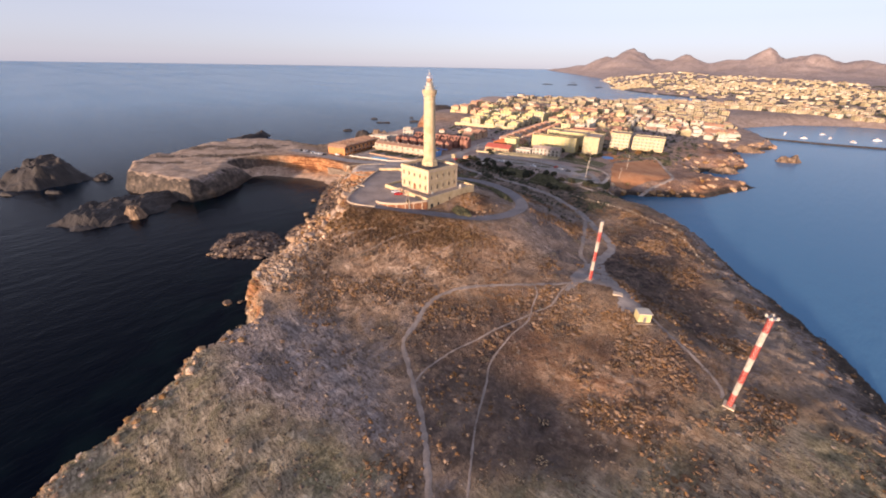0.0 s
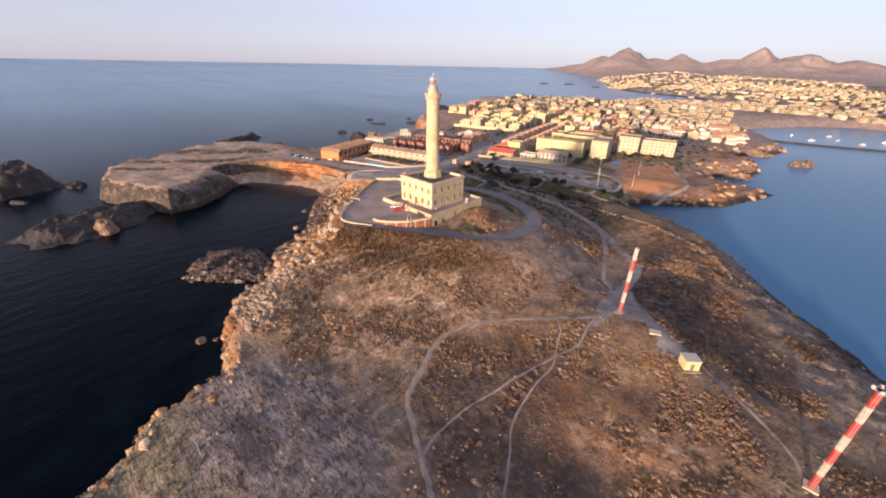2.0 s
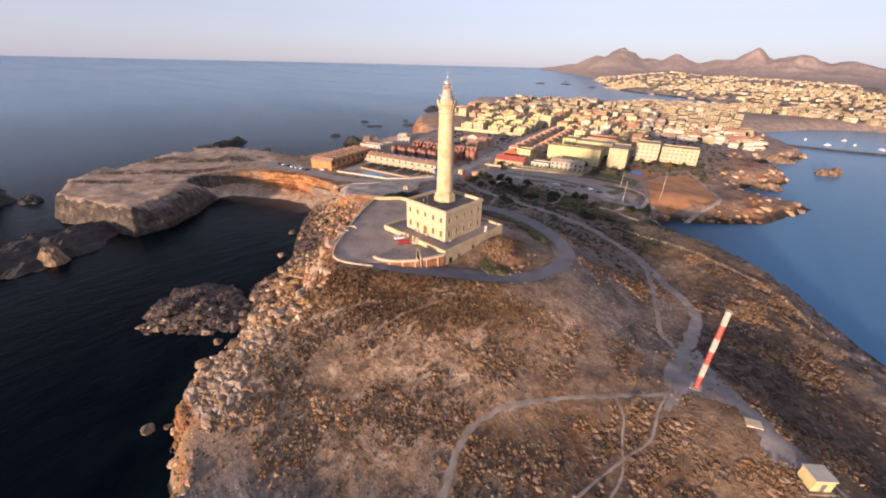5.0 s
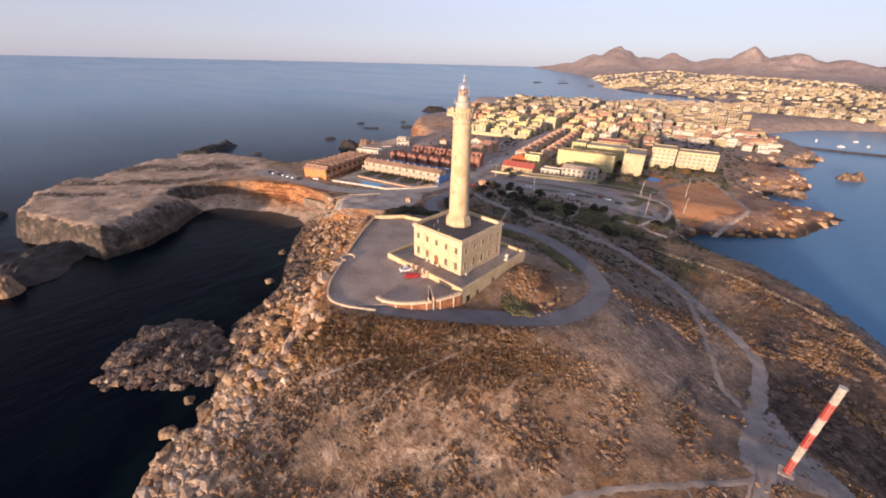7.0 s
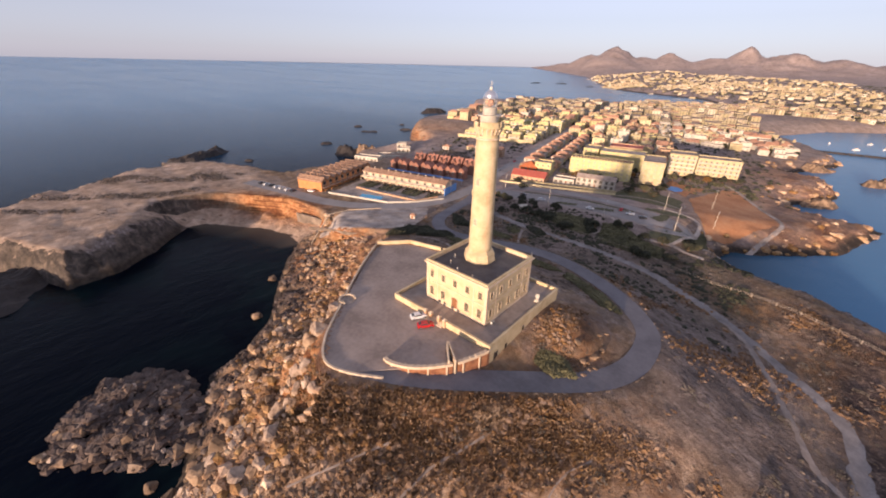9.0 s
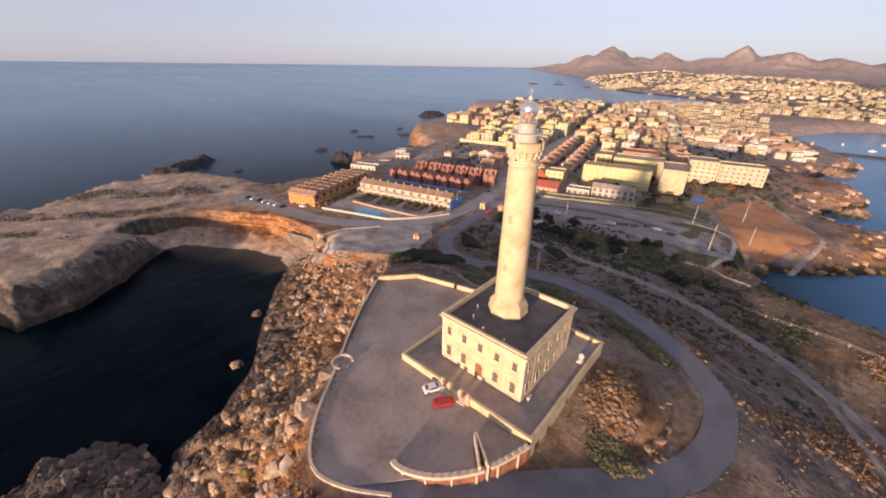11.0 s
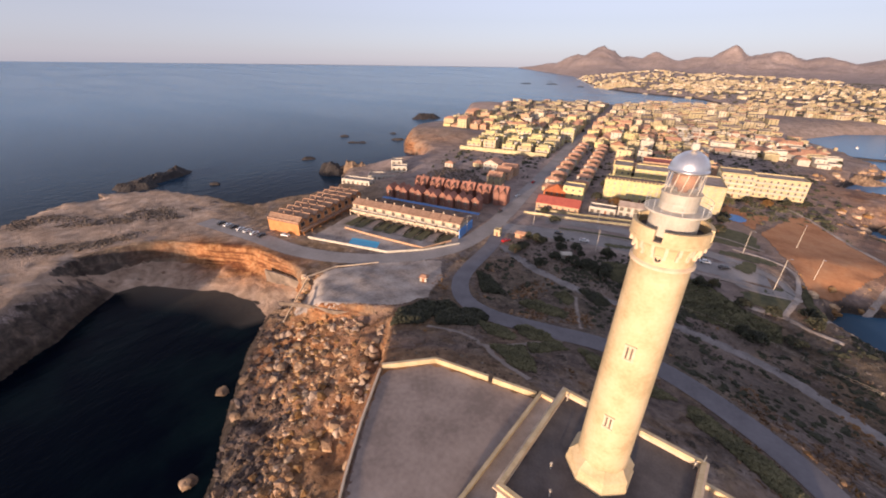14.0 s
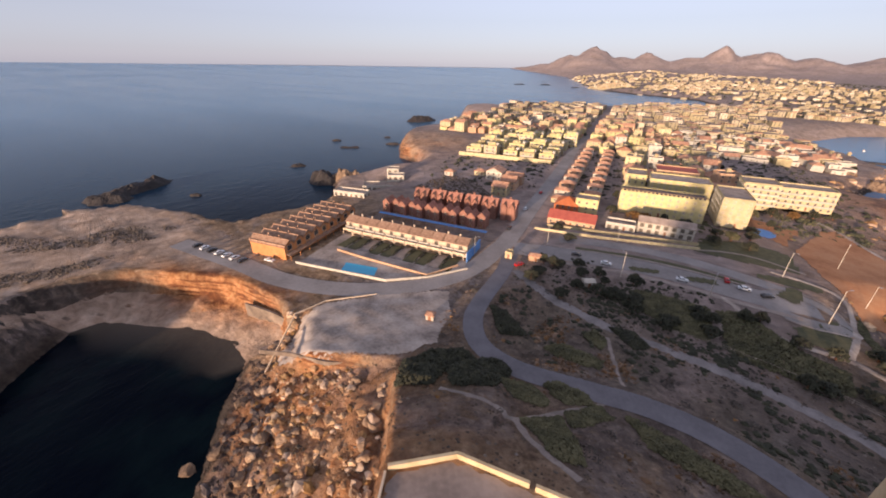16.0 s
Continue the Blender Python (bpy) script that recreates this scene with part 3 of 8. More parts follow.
def bump(x, y, cx, cy, sx, sy, h, turn=0.0):
    c, s = math.cos(radians(turn)), math.sin(radians(turn))
    u, v = (x - cx) * c + (y - cy) * s, -(x - cx) * s + (y - cy) * c
    return h * np.exp(-((u / sx) ** 2) - (v / sy) ** 2)


HILLS = [  # the range behind the town: place, half widths, height, turn
    (-1560, 4280, 230, 420, 235, 20), (-1800, 4200, 210, 300, 150, 0), (-1330, 4330, 220, 300, 150, 0), (-2080, 4170, 260, 260, 80, 0),
    (-1090, 4350, 190, 300, 185, 0), (-800, 4450, 300, 250, 120, 0), (-520, 4480, 170, 300, 225, 0), (-290, 4480, 300, 300, 190, 0),
    (80, 4450, 300, 300, 130, 0), (500, 4500, 350, 300, 150, 0), (900, 4500, 350, 300, 185, 0), (1500, 4400, 600, 300, 150, 0),
    (-1000, 3700, 500, 350, 45, 20), (-760, 2900, 350, 400, 60, 0), (-300, 2750, 400, 300, 45, 0), (-500, 3300, 500, 350, 35, 0), (-760, 1960, 110, 130, 22, 0), (-640, 2300, 250, 200, 22, 0), (-300, 2300, 300, 250, 16, 0),
    (2600, 4300, 900, 400, 160, 0), (3900, 4000, 900, 600, 140, 0),
]


def height(x, y):
    x, y = np.asarray(x, float), np.asarray(y, float)
    wob = 3.0 * fbm(x / 9.0, y / 9.0, 3) + 2.0 * fbm(x / 31.0 + 9, y / 31.0, 2)
    d, w, beach = shore(x, y)
    d = d + np.clip(wob, -6, 6) * np.where(beach > 0.5, 0.3, 1.0)
    along = -0.72 * x + 0.69 * y
    base = 6.0 + 7.5 * smooth(along, 95, 200)
    base = base + bump(x, y, -122, 45, 15, 20, 4.5) + bump(x, y, -33, 133, 20, 20, 3.5)
    base = base + bump(x, y, -19, 121, 25, 15, 5.0, -20) + bump(x, y, -46, 112, 13, 12, 2.0) - bump(x, y, -30, 70, 34, 20, 3.0, 12) + bump(x, y, -90, 22, 32, 34, 2.8)
    base = base - bump(x, y, -88, 207, 62, 32, 4.4, -25) - bump(x, y, -52, 140, 20, 36, 2.6, 25)
    base = base + 2.2 * fbm(x / 40.0, y / 40.0 + 3, 3) * (1 - inside_flat(x, y))
    base = np.where(y > 1150, 5.0 + 8.0 * smooth(y, 1150, 1900), base)
    base = base - 6.5 * np.exp(-((((x + 366) / 30) ** 2 + ((y - 288) / 34) ** 2) ** 2)) + 3.2 * np.exp(-((((x + 432) / 50) ** 2 + ((y - 452) / 46) ** 2) ** 3)) + bump(x, y, -560, 760, 60, 60, 10)
    base = base - bump(x, y, -60, 370, 60, 70, 6) - bump(x, y, -60, 600, 70, 120, 7)
    yd = yard_dist(x, y)
    top = 28.0 - 7.2 * smooth(x, -131, -95) + bump(x, y, -106, 139, 8, 11, 5.0)
    p = base + (top - base) * np.exp(-((yd / (27.0 + 3.0 * smooth(-x, 75, 105))) ** 1.3))
    u = np.clip(d / w, 0, 1)
    rise = np.where(w < 16, 1 - (1 - u) ** 2.6, np.where(w > 33.5, u * (1.5 - 0.5 * u), 1 - (1 - u) ** 2))
    rise = np.where((w == 34.0) | (w == 26.0), 0.72 * u**0.8 + 0.28 * smooth(u, 0.62, 1.0), rise)
    sandy = np.where((x < -283) & (y > 60) & (y < 128), smooth(y - 0.35 * (x + 310), 92, 118), beach)
    rise = rise + sandy * (0.36 * np.clip(d / 15.5, 0, 1) ** 1.2 + 0.64 * smooth(d, 15.0, 17.0) - rise)
    steep = np.clip(4 * u * (1 - u), 0, 1)
    rough = 0.9 * fbm(x / 6.0, y / 6.0, 4) + steep * np.where(w < 16, 5.0, np.where(w < 40, 3.6, 0.8)) * fbm(x / 4.5 + 5, y / 4.5, 3, 0.65) + np.where((w == 34.0) | (w == 26.0), 15.0, 0.0) * steep * (0.19 - np.abs(fbm(x / 12.0 + 2, y / 12.0 + 7, 4, 0.6)))
    calm = np.clip(yd / 5.0, 0, 1) * (1 - 0.75 * inside_flat(x, y))
    h = p * rise + rough * calm * np.where(d > 0, 1.0, 0.3)
    s1 = ((x + 240) * 22 - (y - 140.5) * 37) / 43.0
    s2 = (-(x + 203) * 28.5 - (y - 162.5) * 25) / 38.0
    k = smooth(s1, 0.2, 2.4) * smooth(s2, 0.3, 3.0) * smooth(yd, 1.2, 4.2) * smooth(y, 88, 110) * smooth(-x, 150, 165)
    bowl = 1.2 + 0.31 * np.clip(d, 0, 60) + 5.0 * (0.16 - np.abs(fbm(x / 8.0 + 11, y / 8.0, 4, 0.6))) + 2.0 * fbm(x / 3.0, y / 3.0, 2)
    h = h * (1 - k) + np.minimum(h, bowl) * k
    land = np.zeros(np.shape(x))
    for cx, cy, sx, sy, hh, turn in HILLS:
        land = np.maximum(land, hh * np.exp(-np.hypot((x - cx) / sx, (y - cy) / sy) ** 1.25)) + 0.05 * bump(x, y, cx, cy, 2 * sx, 2 * sy, hh)
    land = 0.76 * land * (0.86 + 0.5 * (1 - 2 * np.abs(fbm(x / 300.0, y / 300.0, 4, 0.55))) * 0.55 + 0.6 * fbm(x / 170.0, y / 170.0, 5, 0.55)) * smooth(d, 0, 300)
    h = np.where(d > 0, h + land, np.maximum(-7.0, 0.35 * d - 0.15))
    return h + lift(x, y)


def inside_flat(x, y):
    """Town, plaza and park ground lies even."""
    return smooth(y + 0.45 * x, 60, 90) * smooth(-x, 40, 90)


# one sheet of ground: fine where the camera passes, coarse far away
def axis_steps(*runs):
    out = []
    for lo, hi, stepsize in runs:
        out += list(np.arange(lo, hi, stepsize))
    return np.array(out + [runs[-1][1]])


GX = axis_steps((-5000, -2600, 300), (-2600, -600, 45), (-600, -345, 4), (-345, -232, 1.5), (-232, 66, 1.25), (66, 200, 14), (200, 1400, 60), (1400, 5200, 300))
GY = axis_steps((-200, -64, 20), (-64, -20, 3), (-20, 205, 1.25), (205, 300, 2.2), (300, 520, 4), (520, 1300, 11), (1300, 3200, 50), (3200, 4800, 32))
MX, MY = np.meshgrid(GX, GY)
MZ = height(MX, MY)


def ground_z(x, y):
    """The height of the sheet itself at a place."""
    i = int(np.clip(np.searchsorted(GX, x) - 1, 0, len(GX) - 2))
    j = int(np.clip(np.searchsorted(GY, y) - 1, 0, len(GY) - 2))
    u, v = (x - GX[i]) / (GX[i + 1] - GX[i]), (y - GY[j]) / (GY[j + 1] - GY[j])
    return float((MZ[j, i] * (1 - u) + MZ[j, i + 1] * u) * (1 - v) + (MZ[j + 1, i] * (1 - u) + MZ[j + 1, i + 1] * u) * v)


def lookup(grid, x, y):
    i = int(np.clip(np.searchsorted(GX, x), 0, len(GX) - 1))
    j = int(np.clip(np.searchsorted(GY, y), 0, len(GY) - 1))
    return float(grid[j, i])


SHORE_GRID, YARD_GRID = shore(MX, MY)[0], yard_dist(MX, MY)


# lines along which the ground is graded: roads and paths, as middle lines with widths and heights
def spline(pts, stepsize=2.0):
    """A smooth line through the points, resampled."""
    p = np.array(pts, float)
    q = np.vstack([2 * p[0] - p[1], p, 2 * p[-1] - p[-2]])
    out = []
    for i in range(1, len(q) - 2):
        k = max(2, int(np.linalg.norm(q[i + 1][:2] - q[i][:2]) / stepsize))
        for t in np.linspace(0, 1, k, endpoint=False):
            out.append(0.5 * (2 * q[i] + (q[i + 1] - q[i - 1]) * t + (2 * q[i - 1] - 5 * q[i] + 4 * q[i + 1] - q[i + 2]) * t**2 + (3 * q[i] - q[i - 1] - 3 * q[i + 1] + q[i + 2]) * t**3))
    out.append(p[-1])
    return np.array(out)


LOOP = spline([(-214, 243, 14), (-208, 226, 14.4), (-203, 203, 15.2), (-198, 190, 16), (-189, 181, 16.6), (-176, 179, 17), (-158, 183, 17.8), (-145, 186, 18.4), (-131, 186, 18.8), (-116, 181, 19.3),
               (-101, 172, 19.8), (-90.5, 160, 20.2), (-88.3, 147, 20.6), (-90.5, 136, 21), (-96, 127, 21.6), (-107, 114.5, 23.6), (-116, 104, 25.8), (-124, 96.5, 27.3), (-133, 91, 27.9)])
SEAROAD = spline([(-340, 154, 13.4), (-326, 157, 13.4), (-296, 163, 13.4), (-275, 166, 13.5), (-256, 173, 13.6), (-240, 184, 13.7), (-227, 199, 13.8), (-220, 219, 13.9), (-221, 243, 14), (-224, 262, 14),
                  (-234, 303, 14), (-254, 387, 14), (-285, 509, 14), (-302, 590, 14)], 4.0)
GRADES = [(LOOP, 3.4, 6.0), (SEAROAD, 5.0, 8.0)]
for line, half, fade in GRADES:
    lo, hi = line.min(0) - 20, line.max(0) + 20
    jj, ii = np.ix_((GY > lo[1]) & (GY < hi[1]), (GX > lo[0]) & (GX < hi[0]))
    sx, sy = MX[jj, ii], MY[jj, ii]
    best, level = np.full(sx.shape, 1e9), np.zeros(sx.shape)
    for a, b in zip(line, line[1:]):
        d, t = seg_dist(sx, sy, a[:2], b[:2])
        near = d < best
        best = np.where(near, d, best)
        level = np.where(near, a[2] + (b[2] - a[2]) * t, level)
    k = 1 - smooth(best, half, half + fade)
    MZ[jj, ii] = MZ[jj, ii] * (1 - k) + (level - 0.12) * k
# the yard and the terraces are levelled
flat = inside(MX, MY, [(-131, 92), (-139, 88), (-146, 93), (-155, 104), (-169, 122), (-176, 133), (-169, 141), (-148, 147), (-115, 147), (-115, 115), (-118, 106)])
MZ = np.where(flat, 27.75, MZ)
MZ = np.where(inside(MX, MY, [(-281, 176), (-240, 190), (-219, 219), (-225, 229), (-292, 213)]), np.minimum(MZ, 13.55), MZ)


def west_band(x, y):
    """Two strips of dark scrub across the sandy headland."""
    best = np.full(np.shape(x), 1e9)
    for pts, half in (([(-418, 66), (-403, 93), (-381, 119), (-364, 150)], 7.0), ([(-396, 50), (-366, 80), (-348, 104), (-342, 132)], 3.5), ([(-372, 42), (-350, 62), (-332, 78)], 2.5)):
        for a, b in zip(pts, pts[1:]):
            best = np.minimum(best, seg_dist(x, y, a, b)[0] / half)
    return np.clip((2.1 - best) * 0.9, 0, 1) * np.clip(0.7 + 2.6 * fbm(x / 13.0 + 3, y / 8.0, 4), 0, 1)


def stony_shade(x, y):
    """Bare mauve-grey stony ground: east of the lane, with the hill's shade in its colour, and a strip above the bay
    shore.
    """
    flat = bump(x, y, -66, 158, 22, 48, 1.25, 38) + bump(x, y, -76, 125, 14, 22, 0.8) + bump(x, y, 22, 150, 10, 52, 1.0, 38) + bump(x, y, -40, 45, 30, 26, 0.5) + bump(x, y, -150, 195, 50, 22, 1.0)
    return np.clip(flat, 0, 1) * np.clip(0.85 + 1.4 * fbm(x / 12.0, y / 12.0, 3), 0, 1)


def bank(x, y):
    """The grassy bank below the lane's outer edge."""
    yd = yard_dist(x, y)
    return np.exp(-(((yd - 7.5) / 6.5) ** 2)) * smooth(-y, -124, -106) * smooth(x, -146, -136)


def region(x, y, poly, soft, rag=7.0):
    """How far a place lies within an outline: 1 inside, 0 outside, with a ragged soft edge."""
    best = np.full(np.shape(x), 1e9)
    for a, b in zip(poly, poly[1:] + poly[:1]):
        best = np.minimum(best, seg_dist(x, y, a, b)[0])
    d = np.where(inside(x, y, poly), best, -best) + rag * fbm(x / 9.0 + 4, y / 9.0 + 8, 4, 0.6)
    return smooth(d, -soft, soft)


# the soils of the cape, with painted sun and shade, as outlines on the plan
PALE_TAN = [(-114, 3), (-100, 15), (-80, 9), (-66, 17), (-47, 25), (-37, 28), (-28, 18), (-18, -12), (-60, -62), (-112, -32)]
EAST_TAN = [(-20, 40), (-4, 57), (2, 64), (-2, 77), (6, 93), (16, 103), (32, 110), (44, 118), (62, 100), (70, 40), (30, 0), (-10, 10)]
# mauve here paints in that low sun only grazes the plain
MAUVE_PLAIN = [(-117, 12), (-108, 27), (-100, 38), (-85, 48), (-66, 46), (-48, 39), (-37, 28), (-48, 25), (-68, 15), (-80, 8), (-100, 12)]
# the hill's shade east of the lane, painted as mauve and dark tones
SHADED_FLAT = [(-92, 168), (-112, 190), (-128, 206), (-100, 206), (-74, 190), (-56, 156), (-46, 142), (-52, 131), (-70, 136), (-82, 144)]
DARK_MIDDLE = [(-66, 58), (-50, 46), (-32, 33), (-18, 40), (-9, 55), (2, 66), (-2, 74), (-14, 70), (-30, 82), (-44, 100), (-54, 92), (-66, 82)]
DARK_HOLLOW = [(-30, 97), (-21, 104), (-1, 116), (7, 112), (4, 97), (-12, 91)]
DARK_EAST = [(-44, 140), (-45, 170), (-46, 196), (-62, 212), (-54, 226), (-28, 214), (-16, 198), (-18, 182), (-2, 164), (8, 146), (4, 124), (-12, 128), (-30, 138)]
ROCKY_STEP = [(-32, 82), (-28, 93), (-13, 96), (4, 99), (9, 86), (-1, 70), (-14, 69)]
STONY_SLOPE = [(-79, 132), (-66, 135), (-50, 134), (-48, 120), (-57, 110), (-71, 101), (-86, 110)]
# the orange tone also paints in low sun on the slope facing it
WARM_SLOPE = [(-142, 58), (-124, 88), (-104, 106), (-86, 110), (-71, 101), (-62, 98), (-74, 84), (-72, 66), (-85, 52), (-102, 42), (-122, 44)]
# shade over the park, painted as a darker ground tone
PARK_SHADE = [(-198, 150), (-203, 178), (-208, 222), (-190, 252), (-140, 262), (-100, 256), (-62, 230), (-84, 206), (-128, 192), (-112, 178), (-96, 166), (-140, 150), (-172, 146)]
FIELD = [(-318, 290), (-320, 334), (-294, 333), (-265, 310), (-275, 290), (-305, 288)]
# shade on the cove's west wall, painted as dark mauve
COVE_SHADE = [(-276, 50), (-281, 70), (-292, 85), (-306, 99), (-318, 108), (-324, 104), (-314, 90), (-306, 79), (-298, 69), (-291, 60), (-290, 48)]
EAST_RUST = [(-68, 202), (-62, 221), (-43, 209), (-40, 196), (-54, 189)]


def ground_sheet():
    ny, nx = MX.shape
    verts = np.stack([MX.ravel(), MY.ravel(), MZ.ravel()], 1)
    idx = np.arange(nx * ny).reshape(ny, nx)
    quads = np.stack([idx[:-1, :-1].ravel(), idx[:-1, 1:].ravel(), idx[1:, 1:].ravel(), idx[1:, :-1].ravel()], 1)
    keep = (MZ.ravel()[quads] > -6.8 + 0.0).any(1)
    quads = quads[keep]
    me = bpy.data.meshes.new("ground")
    me.from_pydata(verts.tolist(), [], quads.tolist())
    x, y = MX.ravel(), MY.ravel()
    orange = np.maximum.reduce([bump(x, y, -293, 150, 34, 8, 1.5, 20), bump(x, y, -219, 134, 32, 20, 1.25, 32), bump(x, y, -188, 128, 20, 20, 1.0), bump(x, y, -45, 345, 45, 60, 0.8), bump(x, y, -50, 480, 40, 80, 0.9), bump(x, y, -415, 415, 60, 60, 0.45),
                                bump(x, y, -125, 33, 12, 5, 1.1, 30), bump(x, y, -111, 3, 8, 7, 0.7), bump(x, y, -146, 86, 14, 9, 0.9, -50), bump(x, y, -158, 104, 16, 6, 0.8, -50), bump(x, y, -140, 62, 12, 9, 0.5, 40), bump(x, y, -164, 86, 26, 30, 0.5), bump(x, y, -92, 104, 16, 8, 0.2, 45), bump(x, y, -106, 139, 9, 11, 0.6), bump(x, y, -8, 84, 24, 11, 0.6) ])
    d, w, beach = shore(x, y)
    sand = np.where((beach > 0.5) & (d < 16.5), 1.0, 0.0) + bump(x, y, -80, 860, 60, 60, 0.8) + bump(x, y, -425, 430, 60, 60, 0.9) + np.where((d < 25) & (y > 800) & (x > -120), 0.9, 0.0) + 0.95 * smooth(-x, 262, 285) * smooth(-y, -176, -160) * (1 - 0.9 * west_band(x, y)) * (1 - (beach > 0.5) * (d < 20)) * (1 - region(x, y, COVE_SHADE, 2.5, 4.0))
    park = smooth(x, -195, -180) * smooth(-x, 55, 75) * smooth(y, 175, 195) * (1 - smooth(y, 236, 262))
    green = np.clip(park * 0.3 + bump(x, y, -190, 165, 10, 14, 0.7) + bump(x, y, -900, 2600, 900, 500, 0.5) + bump(x, y, -70, 150, 14, 30, 0.0), 0, 1)
    green = green * np.clip(0.5 + 2.2 * fbm(x / 14.0, y / 14.0, 3), 0, 1)
    col = np.stack([np.clip(orange * (0.8 + 1.2 * fbm(x / 11.0, y / 11.0, 3)), 0, 1), np.clip(sand, 0, 1), green, np.clip(stony_shade(x, y), 0, 1)], 1)
    brush = bump(x, y, -98, 88, 36, 26, 1.0, 40) + bump(x, y, -80, 105, 24, 24, 0.6) + bump(x, y, -14, 105, 36, 28, 0.65) + bump(x, y, -30, 185, 22, 40, 1.0, 50) + bump(x, y, -22, 148, 20, 16, 0.9) + bump(x, y, -104, 138, 9, 13, 0.8) + 0.9 * bank(x, y) + bump(x, y, -48, 90, 20, 26, 0.5) + bump(x, y, -5, 85, 30, 14, 0.6) + bump(x, y, -58, 212, 30, 12, 0.9, -20)
    brush = np.clip(brush, 0, 1) * np.clip(0.75 + 1.6 * fbm(x / 9.0, y / 9.0, 3), 0, 1)
    far = np.maximum(smooth(y, 1500, 2600), 0.9 * (1 - np.clip(1.3 * bump(x, y, -425, 430, 55, 55, 1.0), 0, 1)) * smooth(y + 0.25 * x, 150, 230) * np.maximum(smooth(-x, 95, 130), 0.6 * smooth(y, 280, 310)))
    west = smooth(-x, 255, 275) * (1 - np.clip(1.4 * bump(x, y, -292, 152, 42, 18, 1.0, 20), 0, 1)) * smooth(-y, -260, -170)
    extra = np.stack([np.clip(brush, 0, 1), far, np.clip(bump(x, y, -120, 42, 15, 20, 0.8, 15) + bump(x, y, -132, 60, 14, 18, 0.7) + bump(x, y, 24, 150, 9, 60, 0.8, 35), 0, 1), west], 1)
    tan = np.maximum(region(x, y, PALE_TAN, 5), 0.95 * region(x, y, EAST_TAN, 6))
    band = smooth(d, 3.0, 6.0) * (1 - smooth(d + 9.0 * fbm(x / 8.0, y / 8.0 + 2, 4, 0.6), 13, 19)) * smooth(x, -70, -50) * smooth(y, 80, 105) * (1 - smooth(y, 236, 250))
    mauve = np.maximum.reduce([region(x, y, MAUVE_PLAIN, 5), 0.9 * region(x, y, SHADED_FLAT, 5), 0.9 * band, 1.0 * region(x, y, COVE_SHADE, 2.5, 4.0)])
    # dark scrub tones, plus shade painted over the flat, park and cove wall
    dark = np.maximum.reduce([0.75 * region(x, y, DARK_MIDDLE, 6), 0.85 * region(x, y, DARK_HOLLOW, 4), 1.05 * region(x, y, DARK_EAST, 4), 0.5 * region(x, y, SHADED_FLAT, 5), 0.55 * region(x, y, PARK_SHADE, 6), 0.3 * region(x, y, STONY_SLOPE, 6), 0.35 * region(x, y, COVE_SHADE, 2.5, 4.0), 0.6 * region(x, y, FIELD, 5)]) * np.clip(0.9 + 1.8 * fbm(x / 8.0 + 3, y / 8.0, 4, 0.6), 0, 1)
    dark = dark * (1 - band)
    warm = np.maximum.reduce([0.9 * region(x, y, ROCKY_STEP, 4), 0.5 * region(x, y, STONY_SLOPE, 6), 0.9 * region(x, y, WARM_SLOPE, 6), 0.35 * region(x, y, EAST_RUST, 3)]) * np.clip(0.8 + 2.0 * fbm(x / 7.0 + 1, y / 7.0 + 5, 4, 0.6), 0, 1)
    so = me.attributes.new("soil_shade", "FLOAT_COLOR", "POINT")
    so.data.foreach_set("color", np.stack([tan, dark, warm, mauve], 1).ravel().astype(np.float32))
    ex = me.attributes.new("cover", "FLOAT_COLOR", "POINT")
    ex.data.foreach_set("color", extra.ravel().astype(np.float32))
    at = me.attributes.new("zone", "FLOAT_COLOR", "POINT")
    at.data.foreach_set("color", col.ravel().astype(np.float32))
    me.materials.append(M_GROUND)
    me.shade_smooth()
    return tagged(new("ground", me), "dry rocky headland with limestone, ochre earth and scrub", "ground", kind="structure")


def water_sheet():
    rs = np.concatenate([np.linspace(2, 600, 150), np.linspace(620, 2400, 30), np.linspace(2450, 4850, 25)])
    seg = 256
    ang = np.arange(seg) * 2 * math.pi / seg
    x = CENTRE[0] - 60 + np.outer(rs, np.cos(ang))
    y = CENTRE[1] + 40 + np.outer(rs, np.sin(ang))
    z = lift(x, y)
    d, _, sand = shore(x, y)
    k = len(rs)
    idx = np.arange(k * seg).reshape(k, seg)
    nxt = np.roll(idx, -1, 1)
    quads = np.stack([idx[:-1].ravel(), idx[1:].ravel(), nxt[1:].ravel(), nxt[:-1].ravel()], 1)
    me = bpy.data.meshes.new("water")
    me.from_pydata(np.stack([x.ravel(), y.ravel(), z.ravel()], 1).tolist(), [], quads.tolist() + [tuple(idx[0])])
    at = me.attributes.new("shoal", "FLOAT", "POINT")
    at.data.foreach_set("value", np.clip(1.0 + d.ravel() / 45.0, 0, 1).astype(np.float32))
    # bay water, plus a paler tone with distance painting sky sheen and haze
    sheen_mask = np.clip(smooth(x, -110, -20) * smooth(y + x, 40, 220) + 0.14 * smooth(np.hypot(x - CENTRE[0], y - CENTRE[1]), 260, 520) + 0.74 * smooth(np.hypot(x - CENTRE[0], y - CENTRE[1]), 250, 1250), 0, 1)
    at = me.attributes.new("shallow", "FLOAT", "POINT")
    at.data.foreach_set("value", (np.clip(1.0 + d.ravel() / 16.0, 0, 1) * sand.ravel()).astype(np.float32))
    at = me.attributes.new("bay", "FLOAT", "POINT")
    at.data.foreach_set("value", sheen_mask.ravel().astype(np.float32))
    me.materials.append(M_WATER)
    me.shade_smooth()
    return tagged(new("water", me), "calm dark blue sea with faint ripples", "sea", kind="structure")


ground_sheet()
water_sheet()


